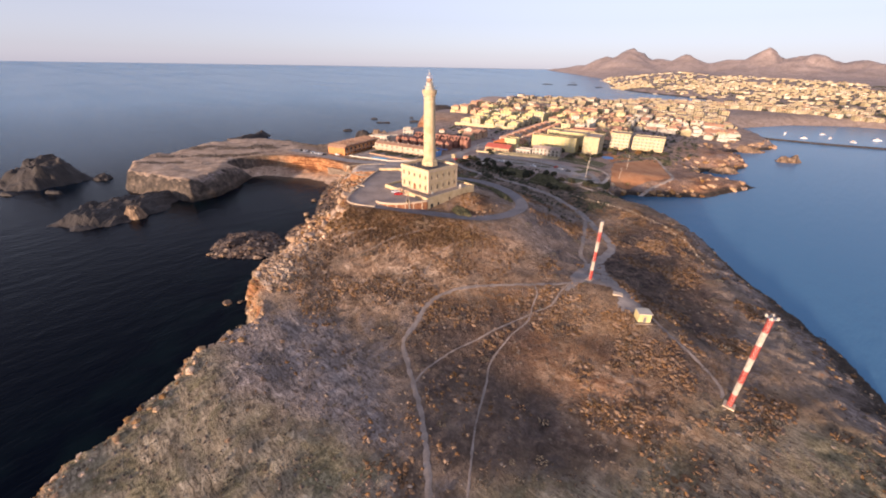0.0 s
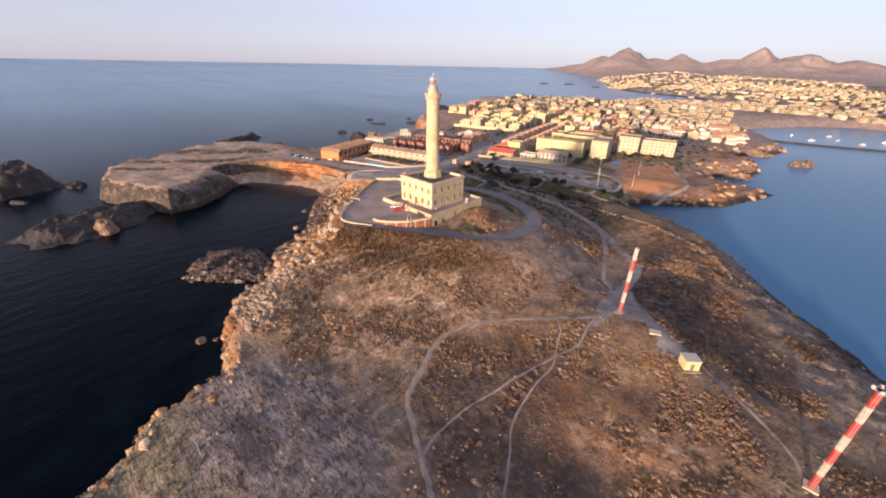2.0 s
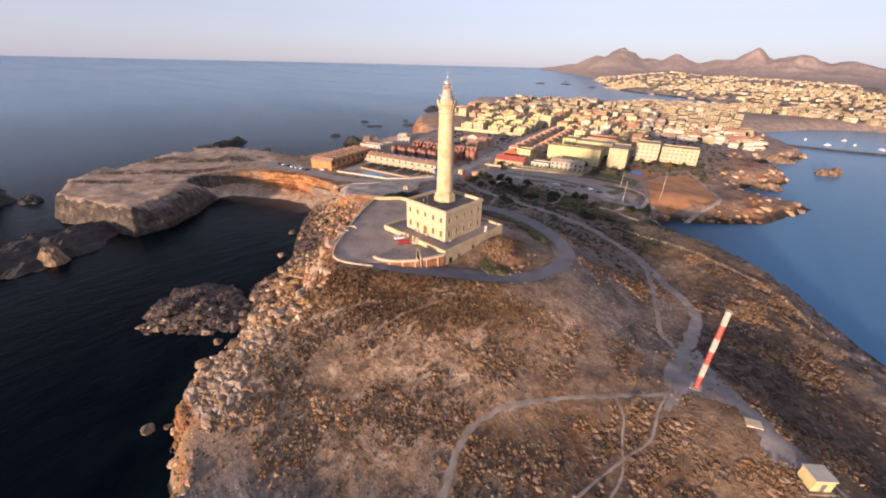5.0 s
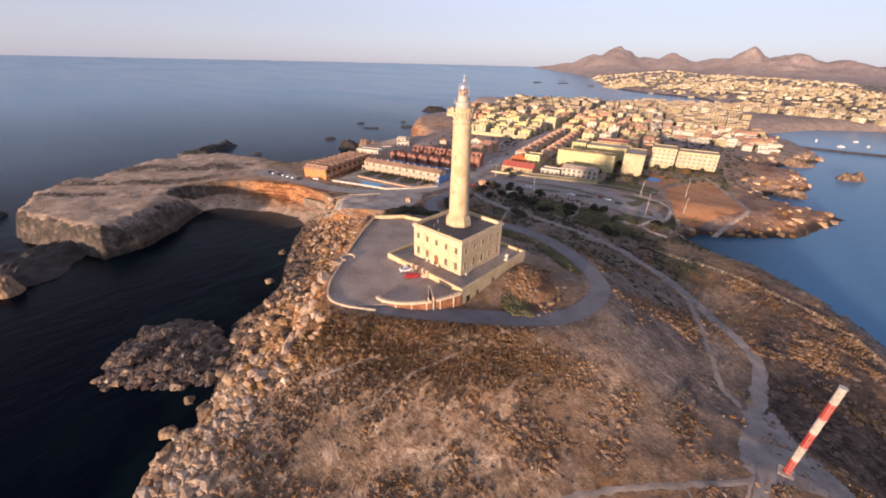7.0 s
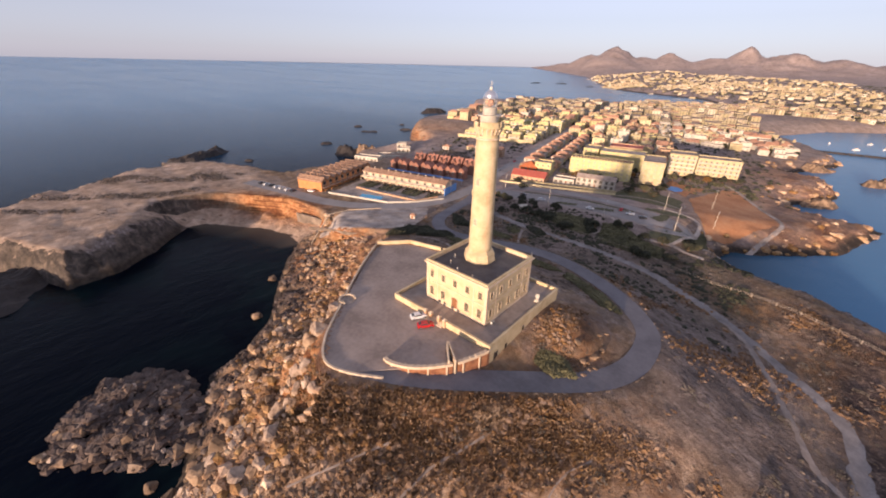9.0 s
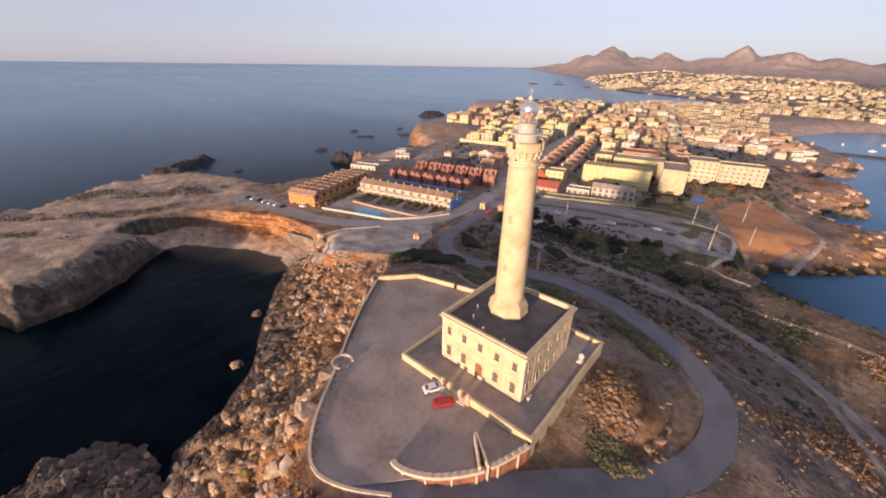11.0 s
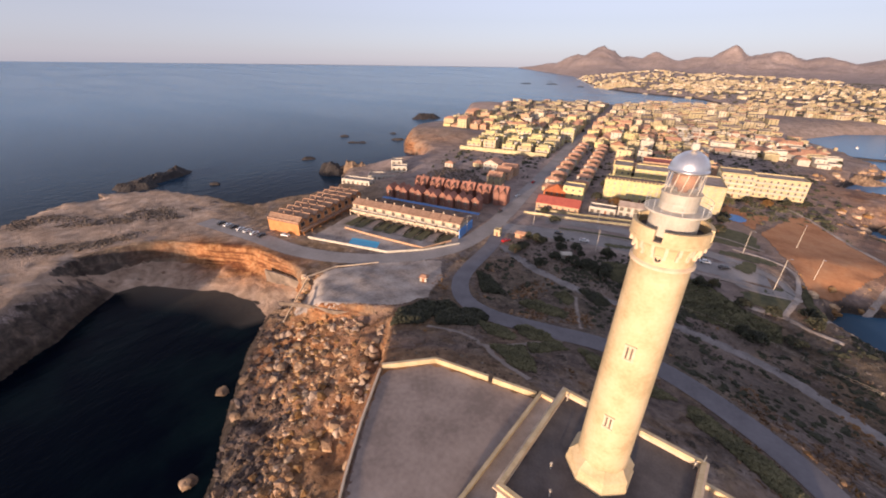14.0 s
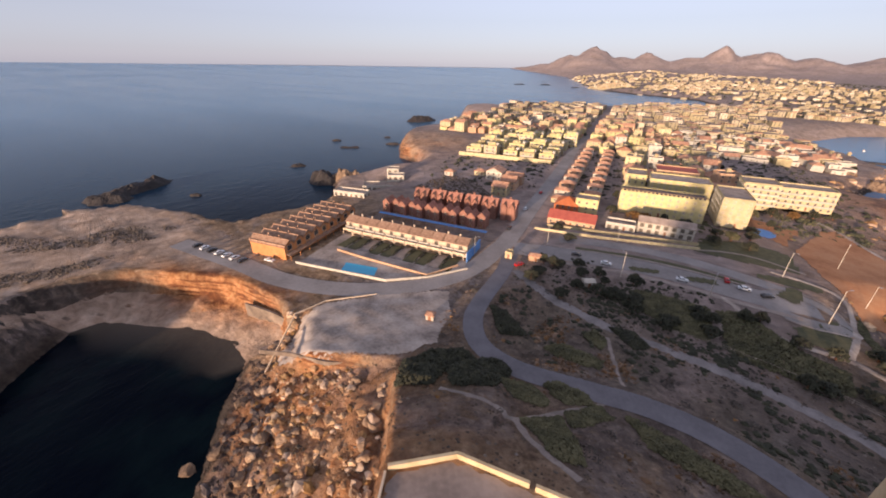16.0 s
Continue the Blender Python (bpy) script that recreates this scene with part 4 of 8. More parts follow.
def strip(name, line, half, mat, label, category, rise=0.06, ragged=0.0, level=False, seed=0):
    """A road or path laid on the ground along a line."""
    rnd = random.Random(seed)
    b = Build()
    rows = []
    for i, p in enumerate(line):
        q, r = line[max(0, i - 1)], line[min(len(line) - 1, i + 1)]
        t = np.array([r[0] - q[0], r[1] - q[1]])
        t = t / (np.linalg.norm(t) + 1e-9)
        nrm = np.array([-t[1], t[0]])
        row = []
        wl, wr = half * (1 + ragged * rnd.uniform(-1, 1)), half * (1 + ragged * rnd.uniform(-1, 1))
        for s in (-wl, -wl * 0.5, 0.0, wr * 0.5, wr):
            x, y = p[0] + nrm[0] * s, p[1] + nrm[1] * s
            edge = abs(s) > half * 0.7 and ragged > 0
            z = p[2] if level else ground_z(x, y) + (0.01 if edge else rise)
            if level:
                z = max(z, ground_z(x, y) + 0.03)
            row.append((x, y, z))
        rows.append(row)
    for i, row in enumerate(rows):
        b.v += row
    for i in range(len(rows) - 1):
        for j in range(4):
            a = i * 5 + j
            b.f.append((a + 1, a, a + 5, a + 6))
    ob = part(name, b, mat, smooth=True)
    return tagged(ob, label, category, kind="structure")


strip("road", LOOP, 3.2, M_ASPHALT, "grey asphalt lane winding round the lighthouse yard", "road", level=True)
strip("road", SEAROAD, 4.6, M_STREET, "grey asphalt seafront road and town street", "road", level=True)

# ---- the lighthouse ----
BX0, BX1, BY0, BY1 = -139.9, -119.8, 120.4, 141.2
FLOOR, CORNICE = 28.8, 40.45
TX, TY = -131.0, 132.0


def lighthouse():
    top = empty("lighthouse", pose(BX0, BY0, FLOOR), "cream stone lighthouse with tall round tower on a square house", "lighthouse")
    w, d, hgt = BX1 - BX0, BY1 - BY0, CORNICE - FLOOR
    sides = [("front", pose(0, 0, 0), w, 5, True), ("east", pose(w, 0, 0, 0, 0, 90), d, 5, False), ("back", pose(w, d, 0, 0, 0, 180), w, 5, False), ("west", pose(0, d, 0, 0, 0, 270), d, 5, False)]
    for kind, m, length, bays, has_door in sides:
        holes, spots = [], []
        for i in range(bays):
            x = length * (i + 0.5) / bays
            holes.append((x - 0.55, x + 0.55, 7.2, 9.1))
            spots.append((x, 7.2, 1.1, 1.9, "window"))
            if has_door and i == bays // 2:
                holes.append((x - 0.9, x + 0.9, 0.3, 3.9))
                spots.append((x, 0.3, 1.8, 3.6, "door"))
            else:
                holes.append((x - 0.62, x + 0.62, 1.7, 4.2))
                spots.append((x, 1.7, 1.24, 2.5, "window"))
        b = wall_with_holes(Build(), length, 0, hgt, holes, 0.35)
        wall = part("wall", b, M_LIME, top, "cream limestone wall", at=m)
        trim = Build()
        trim.box(-0.08, length + 0.08, -0.08, 0.02, 0.0, 0.7)
        trim.box(-0.06, length + 0.06, -0.07, 0.02, 5.55, 5.8)
        for x in (0.0, length - 0.7, length * 0.2 - 0.15, length * 0.8 - 0.15):
            trim.box(x, x + (0.7 if x in (0.0, length - 0.7) else 0.3), -0.06, 0.02, 0.72, hgt - 0.9)
        part("string_course", trim, M_TRIM, top, "projecting stone bands and corner strips", at=m)
        for x, z, ww, hh, what in spots:
            rim = Build()
            rim.box(x - ww / 2 - 0.16, x - ww / 2, -0.09, 0.05, z, z + hh)
            rim.box(x + ww / 2, x + ww / 2 + 0.16, -0.09, 0.05, z, z + hh)
            arch = [(math.cos(math.pi * k / 10), math.sin(math.pi * k / 10)) for k in range(11)]
            if hh > 2:
                for (ca, sa), (cb, sb) in zip(arch, arch[1:]):
                    ri, ro, za = ww / 2, ww / 2 + 0.17, z + hh - ww / 2
                    rim.quad((x + ro * ca, -0.09, za + ro * sa), (x + ri * ca, -0.09, za + ri * sa), (x + ri * cb, -0.09, za + ri * sb), (x + ro * cb, -0.09, za + ro * sb))
                    rim.quad((x + ri * ca, -0.09, za + ri * sa), (x + ri * ca, 0.3, za + ri * sa), (x + ri * cb, 0.3, za + ri * sb), (x + ri * cb, -0.09, za + ri * sb))
                    rim.quad((x + ri * ca, 0.012, za + ri * sa), (x + ri * cb, 0.012, za + ri * sb), (x + ri * cb, 0.012, z + hh), (x + ri * ca, 0.012, z + hh))
            else:
                rim.box(x - ww / 2 - 0.2, x + ww / 2 + 0.2, -0.12, 0.05, z + hh, z + hh + 0.2)
            if what == "window":
                rim.box(x - ww / 2 - 0.22, x + ww / 2 + 0.22, -0.16, 0.05, z - 0.16, z)
            frame_ob = part("door" if what == "door" else "window", rim, M_TRIM, top, at=m)
            if what == "door":
                leaf = Build()
                for k in (-1, 1):
                    leaf.box(x + (k - 1) * ww / 4 + 0.02, x + (k + 1) * ww / 4 - 0.02, 0.2, 0.28, z, z + hh)
                    for zz in (0.3, 1.3, 2.3):
                        leaf.box(x + k * ww / 4 - 0.3, x + k * ww / 4 + 0.3, 0.17, 0.2, z + zz, z + zz + 0.75)
                part("door_leaf", leaf, M_DOORW, frame_ob, "brown wooden double door")
            else:
                leaf = Build()
                leaf.box(x - ww / 2, x + ww / 2, 0.25, 0.3, z, z + hh)
                part("pane", leaf, M_GLASS, frame_ob)
                sh = Build()
                for k in (-1, 1):
                    sh.box(x + (k - 1) * ww / 4 + 0.03, x + (k + 1) * ww / 4 - 0.03, 0.17, 0.21, z + 0.05, z + hh * 0.93)
                    for q in range(9):
                        sh.box(x + (k - 1) * ww / 4 + 0.08, x + (k + 1) * ww / 4 - 0.08, 0.15, 0.17, z + 0.1 + q * hh / 10, z + 0.15 + q * hh / 10)
                part("shutter", sh, M_SHUT, frame_ob, "closed slatted wooden shutters")
    for off, za, zb in ((0.12, hgt - 0.95, hgt - 0.7), (0.35, hgt - 0.7, hgt - 0.35), (0.55, hgt - 0.35, hgt - 0.12)):
        c = Build()
        c.box(-off, w + off, -off, 0.5, za, zb).box(-off, w + off, d - 0.5, d + off, za, zb).box(-off, 0.5, 0.5, d - 0.5, za, zb).box(w - 0.5, w + off, 0.5, d - 0.5, za, zb)
        part("cornice", c, M_TRIM, top, "moulded stone cornice")
    r = Build()
    r.box(-0.15, w + 0.15, -0.15, 0.45, hgt - 0.12, hgt + 0.35).box(-0.15, w + 0.15, d - 0.45, d + 0.15, hgt - 0.12, hgt + 0.35)
    r.box(-0.15, 0.45, 0.45, d - 0.45, hgt - 0.12, hgt + 0.35).box(w - 0.45, w + 0.15, 0.45, d - 0.45, hgt - 0.12, hgt + 0.35)
    part("parapet", r, M_LIME, top, "low stone parapet round the flat roof")
    part("roof", Build().box(0.3, w - 0.3, 0.3, d - 0.3, hgt - 1.3, hgt - 0.75), M_ROOFDARK, top, "dark flat roof inside the parapet")
    for x, y in ((5.5, 3.5), (9.5, 1.4), (14.5, 1.2), (w - 1.0, d - 1.0), (1.0, d - 1.2), (4.0, 7.0)):
        part("roof_vent", Build().lathe([(0.09, hgt - 0.8), (0.09, hgt + 0.35), (0.18, hgt + 0.36), (0.18, hgt + 0.5)], 8, x, y), M_MASTWHITE, top, "small white vent pipe")
    part("mast_pole", Build().lathe([(0.06, hgt), (0.05, hgt + 1.7)], 6, w - 0.2, d - 0.1), M_STEEL, top)
    # the tower
    tx, ty, zz = TX - BX0, TY - BY0, -FLOOR
    part("tower_base", Build().lathe([(4.35, 39.2 + zz), (4.35, 40.5 + zz), (4.15, 40.8 + zz), (4.15, 41.9 + zz), (3.6, 42.5 + zz), (3.2, 43.1 + zz)], 8, tx, ty, turn=radians(22.5)), M_LIME, top, "octagonal stepped stone base of the tower")
    shaft = [(3.14 - 0.42 * k / 14, 42.0 + (71.9 - 42.0) * k / 14 + zz) for k in range(15)]
    part("shaft", Build().lathe(shaft, 48, tx, ty), M_LIME, top, "tapering round tower of cream stone", smooth=True)
    part("ring", Build().lathe([(2.72, 71.8 + zz), (2.95, 71.9 + zz), (2.95, 72.15 + zz), (2.74, 72.3 + zz)], 48, tx, ty), M_TRIM, top)
    part("corbel_drum", Build().lathe([(2.72, 72.3 + zz), (2.76, 73.4 + zz), (3.0, 74.1 + zz), (3.3, 74.5 + zz), (3.5, 74.55 + zz), (3.5, 74.85 + zz)], 48, tx, ty), M_LIME, top, smooth=False)
    for k in range(18):
        a = 2 * math.pi * k / 18
        cb = Build()
        cb.prism([(2.72, -0.14), (3.32, -0.14), (3.32, 0.14), (2.72, 0.14)], 73.75 + zz, 74.5 + zz)
        cb.prism([(2.7, -0.12), (3.0, -0.12), (3.0, 0.12), (2.7, 0.12)], 73.1 + zz, 73.75 + zz)
        part("corbel", cb, M_TRIM, top, at=pose(tx, ty, 0, 0, 0, math.degrees(a)))
    for k in range(4):
        a0, a1 = math.pi / 2 * k, math.pi / 2 * (k + 0.86)
        arc = [a0 + (a1 - a0) * q / 10 for q in range(11)]
        ring = [(tx + 3.46 * math.cos(a), ty + 3.46 * math.sin(a)) for a in arc] + [(tx + 3.14 * math.cos(a), ty + 3.14 * math.sin(a)) for a in reversed(arc)]
        part("gallery_parapet", Build().prism(ring, 74.85 + zz, 75.95 + zz), M_LIME, top, "curved stone gallery parapet")
    part("gallery_floor", Build().lathe([(3.35, 74.7 + zz), (3.35, 74.95 + zz)], 40, tx, ty), M_ROOFDARK, top)
    part("drum", Build().lathe([(2.15, 74.9 + zz), (2.1, 77.2 + zz), (2.2, 77.25 + zz)], 40, tx, ty), M_WHITE, top, "white drum under the lantern", smooth=False)
    part("upper_gallery", Build().lathe([(2.75, 77.15 + zz), (2.8, 77.3 + zz), (2.75, 77.36 + zz)], 40, tx, ty), M_WHITE, top, "round pale gallery slab")
    for k in range(20):
        rail = Build()
        a, a2 = 2 * math.pi * k / 20, 2 * math.pi * (k + 1) / 20
        p, q = (tx + 2.7 * math.cos(a), ty + 2.7 * math.sin(a)), (tx + 2.7 * math.cos(a2), ty + 2.7 * math.sin(a2))
        rail.bar((*p, 77.35 + zz), (*p, 78.3 + zz), 0.025)
        for z in (77.8, 78.3):
            rail.bar((*p, z + zz), (*q, z + zz), 0.022)
        part("railing", rail, M_STEEL, top, "thin metal railing")
    part("lantern_base", Build().lathe([(1.62, 77.3 + zz), (1.62, 78.75 + zz), (1.7, 78.8 + zz), (1.7, 78.95 + zz)], 32, tx, ty), M_WHITE, top, "white lantern plinth")
    glass_m, gn, gl, gb = mat_new("lantern_glass")
    gb.inputs["Transmission Weight"].default_value, gb.inputs["Roughness"].default_value, gb.inputs["IOR"].default_value = 0.9, 0.05, 1.3
    lantern = part("lantern_glass", Build().lathe([(1.48, 78.95 + zz), (1.48, 80.9 + zz)], 24, tx, ty, cap=False), glass_m, top, "clear lantern glazing")
    lantern.visible_shadow = False
    bars = Build()
    for k in range(12):
        a = 2 * math.pi * k / 12
        bars.bar((tx + 1.5 * math.cos(a), ty + 1.5 * math.sin(a), 78.95 + zz), (tx + 1.5 * math.cos(a + 0.26), ty + 1.5 * math.sin(a + 0.26), 80.9 + zz), 0.05)
    part("glazing_bar", bars, M_MASTWHITE, lantern)
    part("lens", Build().lathe([(0.3, 79.0 + zz), (0.35, 79.3 + zz), (0.75, 79.5 + zz), (0.85, 80.0 + zz), (0.75, 80.5 + zz), (0.3, 80.7 + zz)], 20, tx, ty), M_DOORW, top, "amber lens in the lantern", smooth=True)
    dome = [(1.62, 80.85 + zz), (1.66, 81.0 + zz)] + [(1.6 * math.cos(a), 81.0 + 1.62 * math.sin(a) + zz) for a in [math.pi / 2 * k / 10 for k in range(10)]] + [(0.02, 82.65 + zz)]
    part("dome", Build().lathe(dome, 40, tx, ty), M_DOME, top, "silvery metal dome", smooth=True)
    part("dome_ball", Build().lathe([(0.05, 82.6 + zz), (0.32, 82.75 + zz), (0.36, 83.0 + zz), (0.28, 83.25 + zz), (0.06, 83.3 + zz), (0.035, 84.6 + zz)], 14, tx, ty), M_MASTWHITE, top, "white vent ball with a lightning rod")
    vane = Build().bar((tx - 0.55, ty, 84.1 + zz), (tx + 0.55, ty, 84.1 + zz), 0.05).bar((tx, ty - 0.5, 83.8 + zz), (tx, ty + 0.5, 83.8 + zz), 0.05)
    part("weather_vane", vane, M_MASTWHITE, top)
    for zc in (61.8, 51.3):
        r0 = 3.14 - 0.42 * (zc - 42) / 29.9
        fr = Build()
        fr.box(tx - 0.6, tx + 0.6, ty - r0 - 0.16, ty - r0 + 0.3, zc - 1.05 + zz, zc - 0.85 + zz)
        fr.box(tx - 0.58, tx + 0.58, ty - r0 - 0.12, ty - r0 + 0.3, zc + 0.75 + zz, zc + 0.95 + zz)
        for q in (-0.45, 0.0, 0.45):
            fr.box(tx + q - 0.13, tx + q + 0.13, ty - r0 - 0.1, ty - r0 + 0.3, zc - 0.85 + zz, zc + 0.75 + zz)
        win = part("tower_window", fr, M_TRIM, top, "twin slit window with a stone surround")
        part("pane", Build().box(tx - 0.4, tx + 0.4, ty - r0 - 0.02, ty - r0 + 0.1, zc - 0.85 + zz, zc + 0.75 + zz), M_PANE, win)
    oc = Build().lathe([(0.42, 0.0), (0.42, 0.18), (0.28, 0.18), (0.28, 0.02)], 16)
    o = part("oculus", oc, M_TRIM, top, "small round tower window", at=pose(tx, ty - 2.68, 73.0 + zz, 90, 0, 0))
    part("pane", Build().lathe([(0.27, 0.0), (0.27, 0.06)], 14), M_GLASS, o)
    return top


lighthouse()


def low_wall(name, pts, thick, z0, z1, mat, label, cap=0.0, category="wall"):
    """A wall along a line, with an optional coping; each run between corners is mitred."""
    b = Build()
    p = [np.array(q[:2], float) for q in pts]

    def offset(i, s):
        t0 = p[min(i + 1, len(p) - 1)] - p[min(i + 1, len(p) - 1) - 1]
        t1 = p[max(i, 1)] - p[max(i, 1) - 1]
        n0, n1 = np.array([-t0[1], t0[0]]) / np.linalg.norm(t0), np.array([-t1[1], t1[0]]) / np.linalg.norm(t1)
        n = n0 + n1
        n = n / np.linalg.norm(n)
        return p[i] + n * s / max(0.5, n @ n0)

    def run(half, lo, hi):
        k = len(b.v)
        for i in range(len(p)):
            l, r = offset(i, -half), offset(i, half)
            za, ta = lo(pts[i]), hi(pts[i])
            b.v += [(*l, za), (*r, za), (*r, ta), (*l, ta)]
        for i in range(len(p) - 1):
            c = k + 4 * i
            b.f += [(c + j, c + 4 + j, c + 4 + (j + 1) % 4, c + (j + 1) % 4) for j in range(4)]
        e = k + 4 * (len(p) - 1)
        b.f += [(k, k + 1, k + 2, k + 3), (e + 3, e + 2, e + 1, e)]

    lo = (lambda q: z0) if z0 is not None else (lambda q: ground_z(q[0], q[1]) - 0.4)
    hi = (lambda q: z1) if z0 is not None else (lambda q: ground_z(q[0], q[1]) + z1)
    run(thick / 2, lo, hi)
    if cap:
        run(thick / 2 + 0.08, hi, lambda q: hi(q) + cap)
    return tagged(part(name, b, mat), label, category)


# ---- yard and terrace ----
def sheet(name, poly, z, mat, label, category, thick=0.2):
    return tagged(part(name, Build().prism(poly, z - thick, z), mat), label, category, kind="structure")


sheet("yard", [(-131, 90)] + [tuple(q) for q in spline([(-132.5, 88.6), (-139.2, 87.2), (-146.4, 92.2), (-155.4, 103.4)], 1.5)] + [(-169, 121.5), (-176.5, 132.5), (-169, 141.6), (-147.5, 147.3), (-146, 147.3), (-146, 114.6), (-114.6, 114.6), (-118, 105)], 27.95, M_YARD, "brown packed gravel yard beside the lighthouse", "yard")
sheet("terrace", [(-146, 114.6), (-114.3, 114.6), (-114.3, 148), (-146, 148)], FLOOR, M_PAVE, "grey paved terrace round the lighthouse", "terrace", 8.0)
low_wall("terrace_wall", [(-134.4, 114.4), (-146.2, 114.4), (-146.2, 148.2), (-114.1, 148.2), (-114.1, 114.4), (-127.6, 114.4)], 0.45, 22.0, 29.6, M_LIME, "cream stone retaining wall and parapet of the terrace", 0.14)
# dark boxes stand in for the shade inside openings; the wall is uncut
for y0, w0, h0 in ((116.2, 1.6, 2.3), (121.0, 0.9, 1.6), (129.0, 0.9, 1.6)):
    tagged(part("archway", Build().box(-113.95, -113.8, y0, y0 + w0, ground_z(-113, y0) - 0.2, ground_z(-113, y0) + h0), M_GLASS), "dark panel for a shaded opening in the terrace's retaining wall", "doorway", "wall openings")
for i in range(3):
    tagged(part("step", Build().box(-134.0, -128.0, 113.9 - 0.4 * i, 114.6, 27.9, 28.72 - 0.24 * i), M_TRIM), "broad stone step up to the terrace", "step", "terrace steps")
for x in (-134.3, -132.4, -129.6, -127.7):
    g = empty("gate_pillar", pose(x, 114.1, 27.9), "pinkish rendered gate pillar with a stone cap", "pillar", "gate pillars")
    part("shaft", Build().box(-0.4, 0.4, -0.4, 0.4, 0, 2.1), M_PEACH, g)
    part("cap", Build().box(-0.5, 0.5, -0.5, 0.5, 2.1, 2.3).lathe([(0.45, 2.3), (0.1, 2.6)], 4, turn=radians(45)), M_TRIM, g)
low_wall("yard_wall", [(-177, 133), (-169.2, 142.2), (-157, 145.4)], 0.45, 26.0, 29.2, M_LIME, "cream stone yard wall", 0.14)
low_wall("yard_wall", [(-156.0, 145.6), (-147.0, 147.9)], 0.45, 26.0, 29.2, M_LIME, "cream stone yard wall with a gap", 0.14)
low_wall("yard_kerb", spline([(-126, 92.6), (-132.5, 88.3), (-139.2, 86.9), (-146.6, 92.0), (-155.7, 103.2)], 1.5), 0.5, None, 0.5, M_TRIM, "pale rough kerb wall along the yard's edge", 0.0, "kerb")
low_wall("yard_kerb", [(-157.5, 105.5), (-163, 112), (-169.6, 121.0), (-177, 132.4)], 0.4, None, 0.6, M_TRIM, "pale rough kerb wall along the cliff", 0.0, "kerb")
bench = [(-155.5 + 2.2 * math.cos(a), 104.5 + 2.2 * math.sin(a)) for a in [radians(50 + 26 * k) for k in range(11)]]
low_wall("lookout_bench", bench, 0.4, 27.2, 28.55, M_TRIM, "pale curved lookout parapet over the cliff", 0.0, "parapet")
sheet("lookout_floor", [(-155.5 + 2.2 * math.cos(a), 104.5 + 2.2 * math.sin(a)) for a in [math.pi / 8 * k for k in range(16)]], 28.06, M_PLAZA, "pale paved lookout floor", "terrace", 1.2)


def gate_wall():
    top = empty("entrance_wall", pose(0, 0, 0), "curved entrance wall with white coping and rusty steel panels", "wall")
    line = spline([(-129.7, 96.1), (-127.2, 96.2), (-122.6, 98.8), (-118.1, 103.9), (-115.8, 108.5), (-114.1, 113.6), (-114.3, 113.8)], 1.2)
    k0, k1 = 12, 13
    for a, b in ((0, k0), (k1, len(line) - 1)):
        run = [tuple(q) for q in line[a:b + 1]]
        w = low_wall("wall_body", run, 0.5, 24.0, 28.2, M_RUST, "")
        c = low_wall("coping", run, 0.8, 28.2, 28.85, M_TRIM, "")
        for o, lab in ((w, "rust-brown steel cladding"), (c, "pale stone coping")):
            o.parent = top
            o["label"] = lab
            del o["category"]
    for i in range(2, len(line) - 1, 3):
        p, q = line[i], line[i + 1]
        t = (q - p) / np.linalg.norm(q - p)
        ang = math.degrees(math.atan2(t[1], t[0]))
        part("buttress", Build().box(-0.16, 0.16, -0.5, -0.2, 24.0, 28.2), M_TRIM, top, at=pose(p[0], p[1], 0, 0, 0, ang))
    for i in range(len(line) - 1):
        p, q = line[i], line[i + 1]
        t = (q - p) / np.linalg.norm(q - p)
        part("merlon", Build().box(-0.28, 0.28, -0.42, 0.42, 28.85, 28.96), M_TRIM, top, at=pose(*((p + q) / 2), 0, 0, 0, math.degrees(math.atan2(t[1], t[0]))))
    p = line[k0]
    for dx, turn in ((-0.85, 44), (0.55, 55)):
        part("passage_wall", Build().box(-0.16, 0.16, -0.3, 6.0, 25.0, 29.9), M_TRIM, top, "white wall of the narrow passage", at=pose(p[0] + dx * 0.66, p[1] + dx * 0.75, 0, 0, 0, turn))
    part("passage_floor", Build().box(-0.9, 0.9, 0.3, 4.5, 25.0, 28.2), M_ROOFDARK, top, at=pose(p[0], p[1], 0, 0, 0, 49))


gate_wall()


